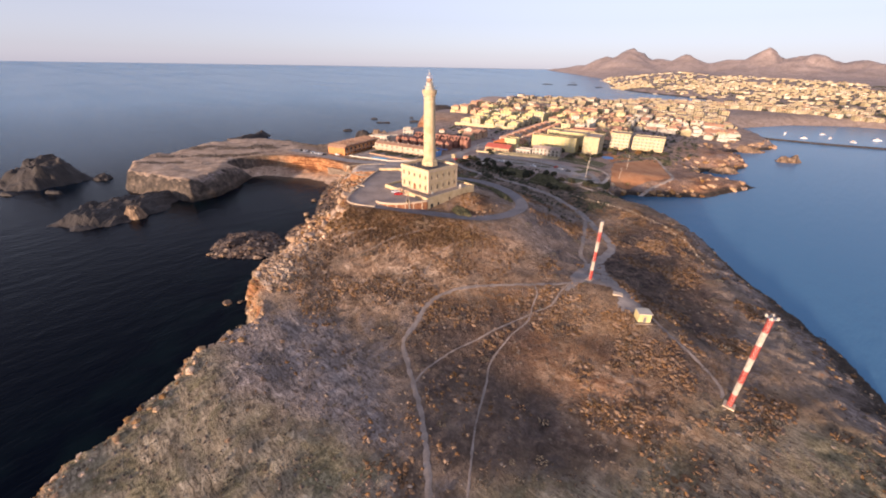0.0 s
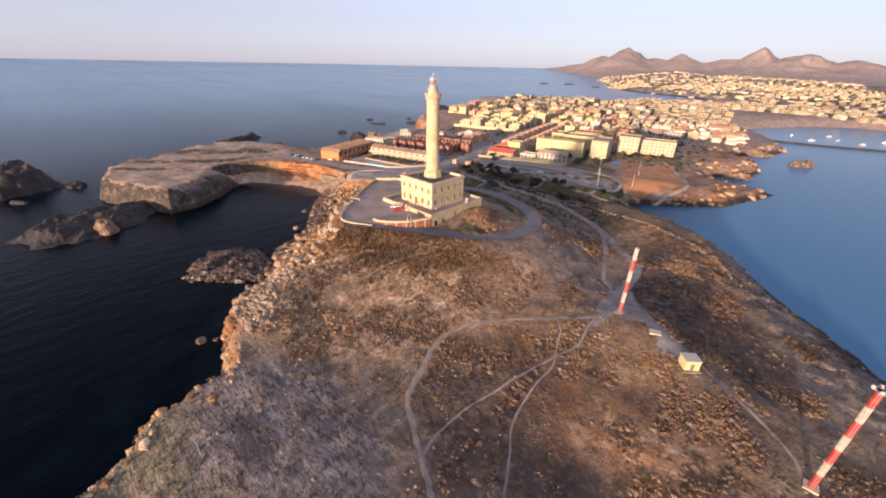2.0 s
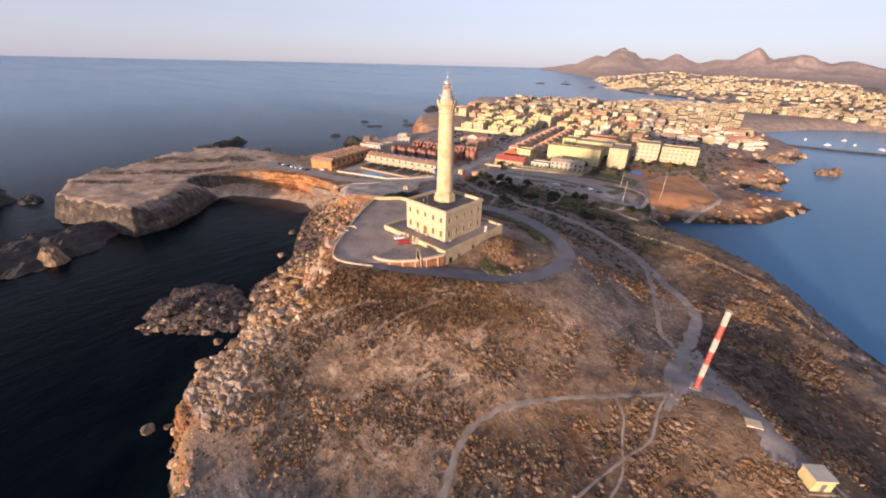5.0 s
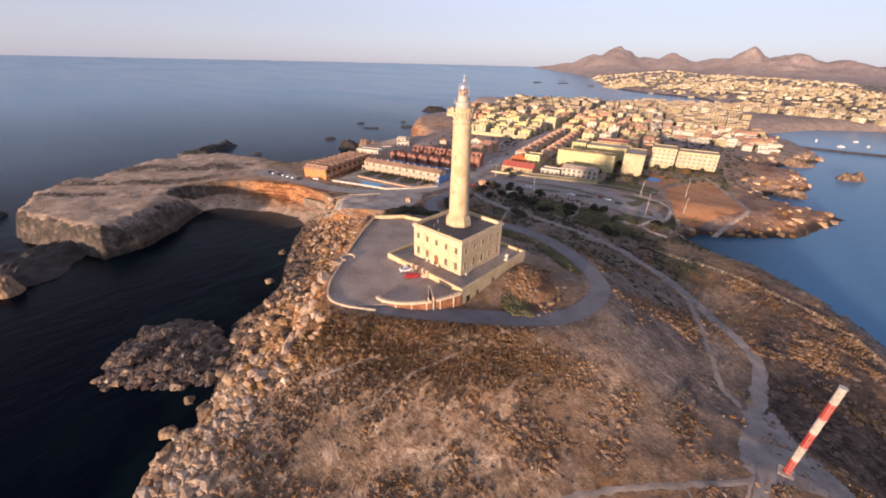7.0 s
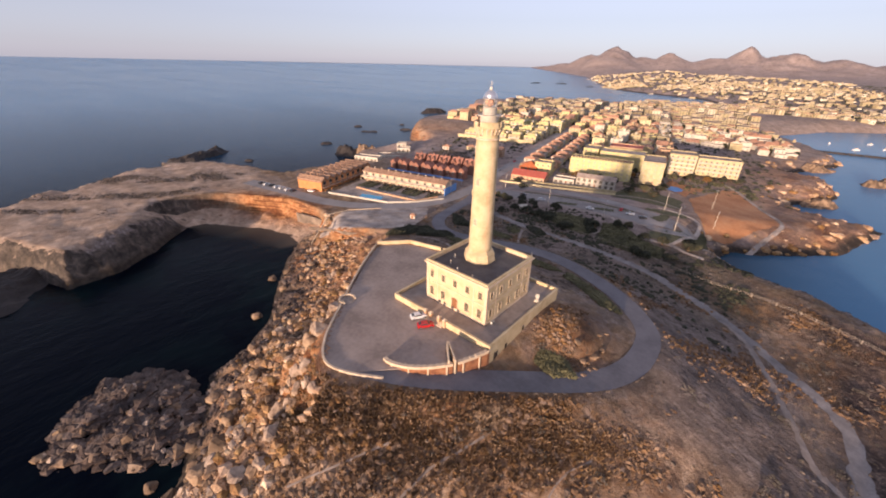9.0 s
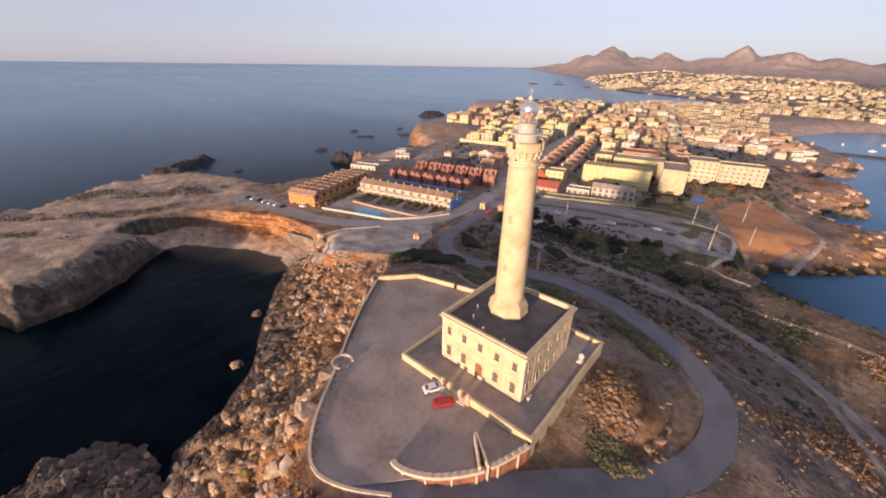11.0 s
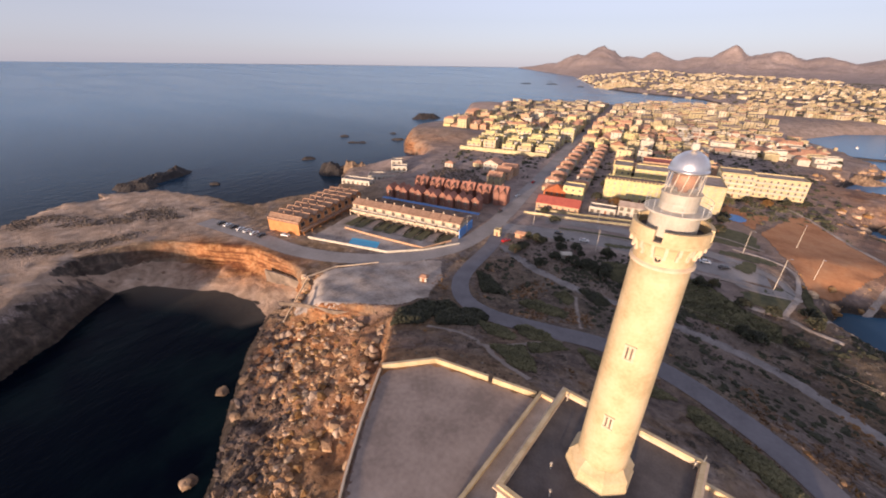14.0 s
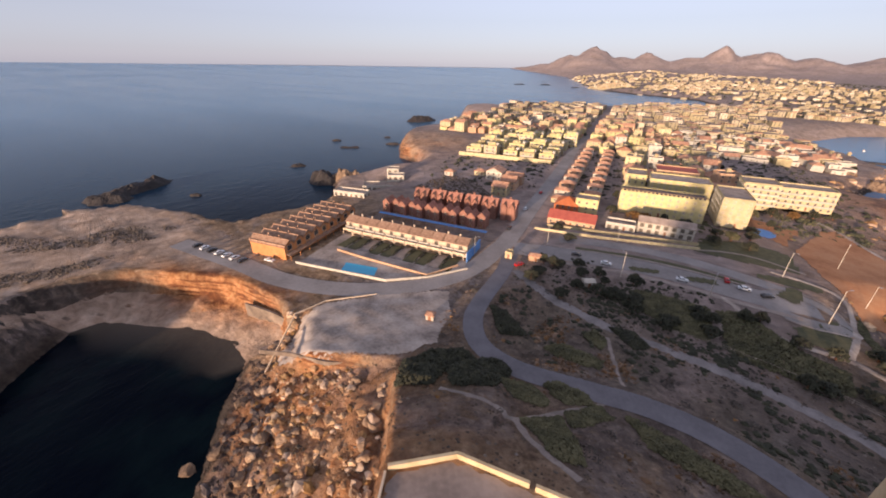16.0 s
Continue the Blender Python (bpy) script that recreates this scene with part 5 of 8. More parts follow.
def car(x, y, z, yaw, paint, label):
    c = empty("car", pose(x, y, z, 0, 0, yaw), label, "car", "parked cars")
    side = [(-2.1, 0.35), (2.1, 0.35), (2.15, 0.75), (1.9, 0.92), (1.05, 1.0), (0.45, 1.45), (-1.1, 1.48), (-1.75, 1.05), (-2.12, 0.95)]
    b = Build()
    k = len(side)
    b.v = [(px, -0.85 + (0.16 if pz > 1.2 else 0.0), pz) for px, pz in side] + [(px, 0.85 - (0.16 if pz > 1.2 else 0.0), pz) for px, pz in side]
    b.f = [tuple(range(k)), tuple(range(2 * k - 1, k - 1, -1))] + [(i, k + i, k + (i + 1) % k, (i + 1) % k) for i in range(k)]
    part("body", b, paint, c)
    g = Build()
    g.quad((1.02, -0.68, 1.03), (1.02, 0.68, 1.03), (0.5, 0.6, 1.45), (0.5, -0.6, 1.45))
    g.quad((-1.73, 0.66, 1.1), (-1.73, -0.66, 1.1), (-1.15, -0.6, 1.48), (-1.15, 0.6, 1.48))
    for s in (-1, 1):
        pts = [(0.85, s * 0.86, 1.04), (0.42, s * 0.71, 1.4), (-1.08, s * 0.71, 1.42), (-1.55, s * 0.86, 1.08)]
        g.quad(*(pts if s < 0 else pts[::-1]))
    part("window_glass", g, M_GLASS, c)
    for px in (-1.35, 1.35):
        for s in (-1, 1):
            wheel = part("wheel", Build().lathe([(0.32, -0.1), (0.33, 0.1)], 14), M_TYRE, c, at=pose(px, s * 0.8, 0.33, 90, 0, 0))
            part("rim", Build().lathe([(0.19, -0.12), (0.19, 0.12)], 10), M_STEEL, wheel)
    for s in (-1, 1):
        part("headlight", Build().box(2.05, 2.15, s * 0.6 - 0.17, s * 0.6 + 0.17, 0.68, 0.82), M_MASTWHITE, c)
    return c


car(-135.2, 112.3, 27.95, 62, M_CARWHITE, "silver-white hatchback parked by the terrace wall")
car(-131.3, 110.9, 27.95, 55, M_CARRED, "red hatchback parked by the terrace wall")
t = empty("white_marker", pose(-115.6, 139.3, FLOOR), "white painted marker with a dish on the terrace", "marker")
part("plinth", Build().box(-0.7, 0.7, -0.5, 0.5, 0, 0.5), M_WHITE, t)
part("body", Build().lathe([(0.45, 0.5), (0.35, 1.3), (0.2, 1.5)], 12), M_WHITE, t)
part("dish", Build().lathe([(0.1, 0.0), (0.55, 0.18), (0.6, 0.3)], 16), M_WHITE, t, at=pose(0, -0.1, 1.75, 50, 0, 20))
t = empty("air_conditioner", pose(-119.2, 122.5, FLOOR), "white air conditioner unit at the wall's corner", "air conditioner")
part("casing", Build().box(0, 0.5, -0.6, 0.6, 0.1, 1.0), M_WHITE, t)
part("fan_grille", Build().lathe([(0.32, 0.0), (0.32, 0.03)], 14), M_STEEL, t, at=pose(0.5, -0.1, 0.55, 0, 90, 0))


# ---- masts and hut on the cape ----
def mast(x, y, top_z, lights, bands):
    z = ground_z(x, y)
    m = empty("striped_mast", pose(x, y, z - 0.2), "tall red and white banded signal mast on the cape", "mast", "signal masts")
    part("base_plate", Build().box(-1.3, 1.3, -1.3, 1.3, 0, 0.5), M_TRIM, m, "concrete footing")
    hgt = top_z - z + 0.2
    for k in range(bands):
        za, zb = 0.5 + (hgt - 0.5) * k / bands, 0.5 + (hgt - 0.5) * (k + 1) / bands
        band = Build().lathe([(0.62, za), (0.62, zb - 0.12), (0.7, zb - 0.12), (0.7, zb)], 12)
        part("band", band, M_RED if k % 2 == 0 else M_MASTWHITE, m, "red painted section" if k % 2 == 0 else "white painted section")
    lad = Build()
    for s in (-0.22, 0.22):
        lad.bar((s, -0.75, 0.5), (s, -0.75, hgt), 0.05)
    for k in range(int(hgt / 0.5)):
        lad.bar((-0.22, -0.75, 0.7 + 0.5 * k), (0.22, -0.75, 0.7 + 0.5 * k), 0.035)
    part("ladder", lad, M_STEEL, m)
    if lights:
        part("platform", Build().box(-1.3, 1.3, -0.5, 0.5, hgt, hgt + 0.12).box(-0.5, 0.5, -1.3, 1.3, hgt, hgt + 0.12), M_STEEL, m)
        for dx, dy in ((-1.1, 0), (1.1, 0), (0, -1.1), (0, 1.1)):
            part("lamp_head", Build().lathe([(0.28, hgt + 0.12), (0.34, hgt + 0.5), (0.1, hgt + 0.7)], 10, dx, dy), M_MASTWHITE, m)
        part("rod", Build().lathe([(0.04, hgt), (0.03, hgt + 1.6)], 6), M_STEEL, m)
    return m


mast(15.0, 101.6, 35.0, True, 7)
mast(-37.0, 128.8, 36.3, False, 6)
t = empty("hut", pose(-13.4, 116.9, ground_z(-13.4, 116.9) - 0.5, 0, 0, 40), "small cream equipment hut with flat white roof", "hut")
part("plinth", Build().box(-2.6, 2.6, -2.3, 2.3, 0, 0.55), M_PEBBLE, t, "dark stone plinth")
part("wall", Build().box(-2.0, 2.0, -1.7, 1.7, 0.55, 3.6), M_YELLOW, t)
part("roof", Build().box(-2.15, 2.15, -1.85, 1.85, 3.6, 3.85), M_WHITE, t, "white slab roof")
part("door", Build().box(-0.45, 0.45, -1.77, -1.7, 0.6, 2.7), M_STEEL, t)
part("vent", Build().box(2.0, 2.06, -0.4, 0.4, 2.3, 2.8), M_GLASS, t)
t = tagged(part("slab", Build().box(-1.6, 1.6, -1.2, 1.2, -0.3, 0.25), M_TRIM, at=pose(-24.5, 124.0, ground_z(-24.5, 124), 0, 0, 20)), "bare concrete slab beside the track", "slab")


# ---- paths on the cape ----
PATHS = [
    (0.7, [(-20, 24), (-25, 30), (-32, 36), (-40, 42), (-48, 47), (-57, 52), (-65, 57), (-69, 66), (-73, 75), (-73, 85), (-68, 95), (-60, 105), (-49, 116), (-42, 123), (-39, 130)]),
    (0.3, [(-50, 48), (-52, 55), (-52, 66), (-50, 76), (-48, 85), (-44, 99), (-41, 107), (-42, 115), (-42, 123)]),
    (0.26, [(-18, 34), (-29, 50), (-36, 63), (-41, 72), (-43, 84), (-43, 95), (-46, 103), (-48, 109), (-52, 113)]),
    (0.8, [(-44, 142), (-47, 147), (-51, 150), (-57, 165), (-67, 188), (-74, 197)]),
    (0.2, [(-112, 72), (-110, 80), (-109, 89), (-107, 95), (-105, 101)]),
    (0.16, [(-86, 84), (-88, 90), (-90, 96), (-90, 106), (-87, 113)]),
    (0.17, [(-125, 69), (-121, 77), (-117, 86)]),
    (0.5, [(13, 103), (12, 107), (6, 112), (-2, 116), (-12, 121)]),
    (2.0, [(-14, 120), (-20, 124), (-27, 129), (-36, 128), (-42, 127), (-43, 140), (-43, 155), (-45, 171), (-56, 181), (-77, 201), (-90, 209), (-104, 217), (-118, 219), (-134, 220), (-146, 219), (-163, 218), (-182, 221), (-194, 226), (-205, 231)]),
    (0.7, [(-154, 182), (-160, 171), (-167, 160), (-172, 161), (-179, 160), (-186, 158)]),
    (0.7, [(-167, 160), (-161, 156), (-151, 153)]),
    (0.55, [(-162, 212), (-159, 205), (-156, 199), (-152, 190)]),
    (1.1, [(-136, 264), (-132, 261), (-127, 252), (-116, 249), (-103, 249), (-96, 246), (-88, 244)]),
    (1.1, [(-103, 249), (-99, 268), (-97, 285), (-100, 297), (-112, 301), (-122, 302)]),
    (0.6, [(-136, 251), (-134, 241), (-137, 235)]),
    (1.15, [(-95, 252), (-76, 290), (-66, 320), (-64, 338), (-74, 360), (-92, 392), (-102, 402)]),
]
for k, (half, pts) in enumerate(PATHS):
    park = pts[0][1] > 240
    strip("path", spline([(px, py, 0) for px, py in pts], 1.5), half, M_PLAZA if park else (M_TRACK if half > 1.5 else M_DIRT), "pale gravel park path" if park else "pale trodden dirt path through the scrub", "path", 0.25 if park else 0.05, 0.1 if park else (0.25 if half > 1.5 else 0.45), seed=k)


# ---- rocks ----
def rock_mesh(name, seed, mat, flat=0.8, corners=30):
    """A broken block: the hull of scattered points, its faces cut once more and roughened."""
    r = random.Random(seed * 17)
    bm = bmesh.new()
    for _ in range(corners):
        d = Vector((r.gauss(0, 1), r.gauss(0, 1), r.gauss(0, 1))).normalized()
        big = max(abs(d.x), abs(d.y), abs(d.z))
        bm.verts.new(d * r.uniform(0.78, 1.02) * (0.72 + 0.28 / big))
    bmesh.ops.convex_hull(bm, input=bm.verts)
    loose = [v for v in bm.verts if not v.link_faces]
    bmesh.ops.delete(bm, geom=loose, context="VERTS")
    bmesh.ops.subdivide_edges(bm, edges=bm.edges, cuts=2, use_grid_fill=True)
    off = Vector((seed * 7.3, seed * 3.1, seed * 5.7))
    for v in bm.verts:
        v.co += v.co.normalized() * (0.10 * noise.noise(v.co * 2.4 + off) + 0.05 * noise.noise(v.co * 6.0 + off))
        v.co.z *= flat
    bmesh.ops.recalc_face_normals(bm, faces=bm.faces)
    me = bpy.data.meshes.new(name)
    bm.to_mesh(me)
    bm.free()
    me.materials.append(mat)
    return me


BOULDERS = [rock_mesh("boulder", 1 + k, M_ROCK, 0.7 + 0.1 * (k % 4), 22 + 3 * k) for k in range(8)]
CRAGS = [rock_mesh("outcrop", 31 + k, M_LEDGE, 0.9, 20 + 4 * k) for k in range(4)]
rnd = random.Random(11)


def put_rock(name, me, x, y, r, label, group, sink=0.35, sz=1.0, z=None):
    ob = new(name, me)
    zz = ground_z(x, y) if z is None else z
    ob.matrix_basis = Matrix.LocRotScale((x, y, max(zz, -0.6) + r * (0.5 - sink) * sz), Euler((rnd.uniform(-0.4, 0.4), rnd.uniform(-0.4, 0.4), rnd.uniform(0, 6.3))), (r, r * rnd.uniform(0.75, 1.1), r * sz))
    return tagged(ob, label, "rock", group)


BIG = [(-161, 52, 2.6), (-155, 54, 3.6), (-152, 58, 3.8), (-153, 45, 4.0), (-146, 48, 6.4), (-143, 53, 4.2), (-154, 66, 4.6), (-175, 71, 4.2), (-142, 60, 4.4), (-182, 86, 3.2), (-166, 74, 3.4), (-170, 64, 3.8), (-176, 60, 2.8), (-160, 70, 3.6), (-207, 97, 3.6), (-163, 62, 3.4), (-149, 63, 4.0), (-138, 27, 3.2), (-176, 97, 3.6),
       (-135, 31, 2.2), (-167, 80, 3.0), (-186, 92, 2.4), (-196, 100, 2.8), (-215, 112, 3.0), (-229, 114, 3.2), (-226, 120, 3.6), (-213, 120, 2.8), (-236, 131, 3.4), (-218, 128, 3.0), (-205, 124, 2.6), (-147, 70, 2.8), (-152, 78, 2.6), (-163, 88, 2.4), (-136, 47, 3.0), (-131, 42, 2.6), (-210, 138, 2.4), (-222, 136, 2.6), (-200, 132, 2.2), (-166, 57, 2.2), (-158, 60, 2.6)]
for x, y, r in BIG:
    put_rock("boulder", rnd.choice(BOULDERS), x, y, r * 0.62, "large ochre limestone boulder on the shore below the cliff", "shore boulders", 0.25, rnd.uniform(0.8, 1.15))


for x, y, r, tall in ((-146, 78, 3.4, 1.5), (-141, 80, 3.0, 1.3), (-138, 73, 3.6, 1.2), (-143, 71, 3.0, 1.4), (-134, 66, 3.4, 1.0), (-147, 86, 3.2, 1.6), (-152, 92, 3.4, 1.5), (-158, 99, 3.0, 1.4), (-163, 106, 3.0, 1.3), (-138, 82, 2.6, 1.2), (-149, 82, 2.4, 1.5), (-128, 46, 2.6, 0.7), (-132, 54, 3.0, 0.7), (-139, 61, 3.0, 0.9), (-168, 112, 2.8, 1.4), (-173, 119, 2.6, 1.4), (-178, 126, 2.4, 1.3), (-184, 124, 2.6, 1.1), (-186, 132, 2.4, 1.4), (-191, 138, 2.6, 1.4), (-196, 145, 2.6, 1.4), (-201, 152, 2.4, 1.2), (-209, 150, 2.4, 1.3), (-217, 145, 2.4, 1.2), (-226, 141, 2.6, 1.3), (-233, 137, 2.8, 1.5), (-212, 132, 2.2, 0.9), (-222, 128, 2.4, 0.9), (-198, 126, 2.6, 0.9)):
    for _ in range(3):
        ox, oy = rnd.uniform(-0.75, 0.75) * r, rnd.uniform(-0.75, 0.75) * r
        put_rock("outcrop", rnd.choice(CRAGS), x + ox, y + oy, r * rnd.uniform(0.4, 0.72), "rugged ochre limestone outcrop below the yard", "slope outcrops", 0.45, tall)


for x, y, r in ((-97, 137, 1.5), (-98.5, 133.5, 1.2), (-96.5, 141, 1.1), (-100, 130, 1.0), (-99, 145, 0.9), (-101.5, 136, 1.3), (-95.5, 134, 0.9), (-103, 131.5, 0.8), (-98, 148, 0.8)):
    put_rock("rock", rnd.choice(BOULDERS), x, y, r, "pale limestone rock on the grassy mound by the lane", "mound rocks", 0.3, 0.6)


def mound(name, cx, cy, sx, sy, h, turn, mat, label, seed, jag=0.5, taper=0.0):
    """A low sea rock: a displaced dome standing in the water."""
    b = Build()
    n = 56
    c, s = math.cos(radians(turn)), math.sin(radians(turn))
    gx, gy = np.meshgrid(np.linspace(-1.25, 1.25, n), np.linspace(-1.25, 1.25, n))
    wx, wy = cx + sx * gx * c - sy * gy * s, cy + sx * gx * s + sy * gy * c
    rr = np.hypot(gx, gy / np.clip(1 + taper * gx, 0.25, 2)) * (1 + 0.7 * fbm(gx * 2.2 + seed, gy * 2.2, 3))
    z = h * (1 - smooth(rr, 0.35, 1.02)) * (1 + jag * 2 * fbm(wx / 5.0, wy / 5.0, 4, 0.62)) * (0.55 + 0.9 * (0.5 + fbm(wx / 14.0 + seed, wy / 14.0, 3))) - 1.2
    b.v = list(zip(wx.ravel().tolist(), wy.ravel().tolist(), z.ravel().tolist()))
    for j in range(n - 1):
        for i in range(n - 1):
            a = j * n + i
            if max(z.ravel()[q] for q in (a, a + 1, a + n, a + n + 1)) > -1.1:
                b.f.append((a, a + 1, a + n + 1, a + n))
    return tagged(part(name, b, mat), label, "rock")


mound("reef", -185, 55, 15, 17, 2.4, -90, M_REEF, "rough brown boulder reef running into the sea", 1, 0.8, -0.55)
mound("sea_rock", -416, -14, 33, 26, 15.0, 10, M_ROCKDARK, "dark rocky islet standing in the sea", 2, 0.3)
mound("sea_rock", -393, 18, 9, 7, 5, 0, M_ROCKDARK, "small dark rock beside the headland", 3)
mound("reef", -294, 20, 45, 25, 7.0, 111, M_ROCKDARK, "long low dark rock tongue off the headland", 4)
mound("sea_rock", -274, 20, 8, 6, 6.0, 30, M_ROCK, "pale boulder at the tongue's end", 5)
mound("sea_rock", -503, 181, 34, 11, 7.5, 114, M_ROCKDARK, "long black reef off the headland", 6)
mound("sea_rock", -489, 158, 17, 13, 6.0, 60, M_ROCKDARK, "black reef end beside the headland", 14)
mound("sea_rock", -455, 202, 6, 4, 3.0, 35, M_ROCKDARK, "small black rock in the sea", 7)
mound("sea_rock", -478, 302, 11, 6, 3.6, 60, M_ROCKDARK, "small black rock in the sea", 8)
mound("sea_rock", -396, 297, 19, 13, 12, 20, M_ROCK, "ochre and black rock point below the villa", 9)
mound("sea_rock", -414, 287, 18, 13, 10, 20, M_ROCKDARK, "dark rock point in the sea", 10)
mound("sea_rock", -6, 540, 15, 9, 7, 40, M_ROCK, "brown islet in the bay", 11)
mound("sea_rock", -608, 628, 34, 18, 8, 70, M_ROCKDARK, "dark sea stacks off the town", 12)
mound("sea_rock", -565, 650, 16, 10, 6, 70, M_ROCKDARK, "dark sea stack off the town", 13)
for k, (x, y, r) in enumerate([(-512, 392, 14), (-560, 408, 9), (-490, 440, 12), (-530, 470, 7), (-1191, 2082, 38), (-1073, 2144, 45), (-855, 1994, 30), (-1250, 2500, 30), (-370, -12, 9), (-384, -34, 10)]):
    mound("sea_rock", x, y, r, r * 0.4, 2.6 + r * 0.05, 40, M_ROCKDARK, "low black skerry in the sea", 20 + k)
for k, (x, y, a, c, h) in enumerate([(-60, 440, 17, 10, 8), (-44, 432, 14, 8, 6), (-66, 488, 15, 8, 7), (-48, 486, 12, 8, 5), (-74, 586, 24, 12, 8), (-46, 572, 20, 9, 6), (-68, 660, 26, 12, 6), (-30, 384, 14, 7, 3.5), (-46, 330, 12, 6, 3.5)]):
    mound("sea_rock", x, y, a, c, h, 35, M_ROCK, "ochre layered rock ledge on the bay shore", 40 + k, 0.7)
low_wall("breakwater", [(-66, 716), (-41, 708), (16, 714), (90, 735)], 6.0, -2.0, 1.6, M_ROCKDARK, "low dark stone breakwater in the bay", 0.0, "breakwater")


def scatter(name, count, where, make, mat, label, category, seed, level=None):
    """Many small pieces in one mesh: where() gives a place and a size, make() a shape of size 1."""
    r = random.Random(seed)
    shapes = [make(r) for _ in range(10)]
    vs, fs, k = [], [], 0
    for _ in range(count):
        spot = where(r)
        if spot is None:
            continue
        x, y, size, sx = spot
        z = ground_z(x, y) if level is None else level(x, y)
        if z < (0.2 if level is None else -1.0):
            continue
        v, f = r.choice(shapes)
        a = r.uniform(0, 6.283)
        c, s = math.cos(a) * size, math.sin(a) * size
        vs += [(x + (px * c - py * s) * sx, y + px * s + py * c, z + pz * size) for px, py, pz in v]
        fs += [tuple(i + k for i in q) for q in f]
        k += len(v)
    b = Build()
    b.v, b.f = vs, fs
    return tagged(part(name, b, mat), label, category, kind="stuff")


def tuft(r):
    """A ragged low shrub: a crown of leaning blades round a broken dome."""
    v, f = [(r.uniform(-0.2, 0.2), r.uniform(-0.2, 0.2), 0.5 * r.uniform(0.7, 1.2))], []
    n = 6
    for i in range(n):
        a = 2 * math.pi * i / n + r.uniform(-0.3, 0.3)
        q = r.uniform(0.35, 0.6)
        v.append((q * math.cos(a), q * math.sin(a), r.uniform(0.12, 0.5)))
    for i in range(n):
        a = 2 * math.pi * i / n + r.uniform(-0.4, 0.4)
        q = r.uniform(0.5, 1.1)
        v.append((q * math.cos(a), q * math.sin(a), r.uniform(-0.15, 0.1)))
    for i in range(n):
        j = (i + 1) % n
        f += [(0, 1 + i, 1 + j), (1 + i, 1 + n + i, 1 + n + j), (1 + i, 1 + n + j, 1 + j)]
    return v, f


def grass(r):
    """A clump of dry upright stalks."""
    v, f = [], []
    for _ in range(7):
        a, q, h = r.uniform(0, 6.283), 0.6 * r.random() ** 0.5, r.uniform(0.5, 1.0)
        x, y, k = q * math.cos(a), q * math.sin(a), len(v)
        w, t = r.uniform(0.12, 0.24), r.uniform(0, 3.1)
        dx, dy = w * math.cos(t), w * math.sin(t)
        v += [(x - dx, y - dy, -0.2), (x + dx, y + dy, -0.2), (x + dx * 1.3 + 0.2 * math.cos(a), y + dy * 1.3 + 0.2 * math.sin(a), h * 0.6), (x + 0.4 * math.cos(a), y + 0.4 * math.sin(a), h)]
        f += [(k, k + 1, k + 2), (k, k + 2, k + 3)]
    return v, f


def stone(r):
    v = [(r.uniform(-0.2, 0.2), r.uniform(-0.2, 0.2), r.uniform(0.4, 0.75))]
    n = 5
    for i in range(n):
        a = 2 * math.pi * i / n + r.uniform(-0.3, 0.3)
        q = r.uniform(0.6, 1.0)
        v.append((q * math.cos(a), q * math.sin(a), r.uniform(0.1, 0.45)))
    for i in range(n):
        v.append((v[1 + i][0] * 1.05, v[1 + i][1] * 1.05, -0.3))
    f = [(0, 1 + i, 1 + (i + 1) % n) for i in range(n)] + [(1 + i, 1 + n + i, 1 + n + (i + 1) % n, 1 + (i + 1) % n) for i in range(n)]
    return v, f


def shrub(r):
    """A rounded dry bush of many small twiggy clumps."""
    v, f = [], []
    for _ in range(34):
        a, u = r.uniform(0, 6.283), r.random()
        q = math.sqrt(1 - u * u) * r.uniform(0.6, 1.1)
        x, y, z, k, w = q * math.cos(a), q * math.sin(a), 0.62 * u, len(v), r.uniform(0.1, 0.24)
        t = r.uniform(0, 6.283)
        v += [(x + w * math.cos(t), y + w * math.sin(t), z - 0.06), (x + w * math.cos(t + 2.1), y + w * math.sin(t + 2.1), z), (x + w * math.cos(t + 4.2), y + w * math.sin(t + 4.2), z - 0.03), (x, y, z + 0.16)]
        f += [(k, k + 1, k + 3), (k + 1, k + 2, k + 3), (k + 2, k, k + 3)]
    return v, f


PATH_POINTS = np.array([q[:2] for half, pts in PATHS if half > 0.25 for q in spline([(px, py, 0) for px, py in pts], 2.0)])
TRAIL_POINTS = np.array([q[:2] for half, pts in PATHS if half < 0.25 for q in spline([(px, py, 0) for px, py in pts], 1.0)])
LANE_POINTS = np.array([q[:2] for q in LOOP])


def clear_of(points, x, y, gap):
    return ((points[:, 0] - x) ** 2 + (points[:, 1] - y) ** 2).min() > gap * gap


# where the cape is open ground: not sea, yard, lane, path, plaza or road
OX, OY = np.meshgrid(np.arange(-350.0, 70.0), np.arange(-60.0, 275.0))
OPEN = (shore(OX, OY)[0] > 1) & (yard_dist(OX, OY) > 1.5)
OPEN &= ~inside(OX, OY, [(-236, 142), (-246, 157), (-240, 178), (-226, 196), (-214, 202), (-204, 178), (-202, 163), (-219, 151)])
OPEN &= ~inside(OX, OY, [(-304, 172), (-282, 173), (-240, 188), (-218, 216), (-215, 270), (-310, 270)])
for points, gap in ((LANE_POINTS, 4.5), (PATH_POINTS, 1.4), (TRAIL_POINTS, 0.55), (SEAROAD[:, :2], 6.5)):
    for px, py in points:
        i, j = int(px + 350), int(py + 60)
        k = int(gap) + 2
        if 0 <= i < 420 and 0 <= j < 335:
            sl = np.s_[max(0, j - k):j + k, max(0, i - k):i + k]
            OPEN[sl] &= (OX[sl] - px) ** 2 + (OY[sl] - py) ** 2 > gap * gap


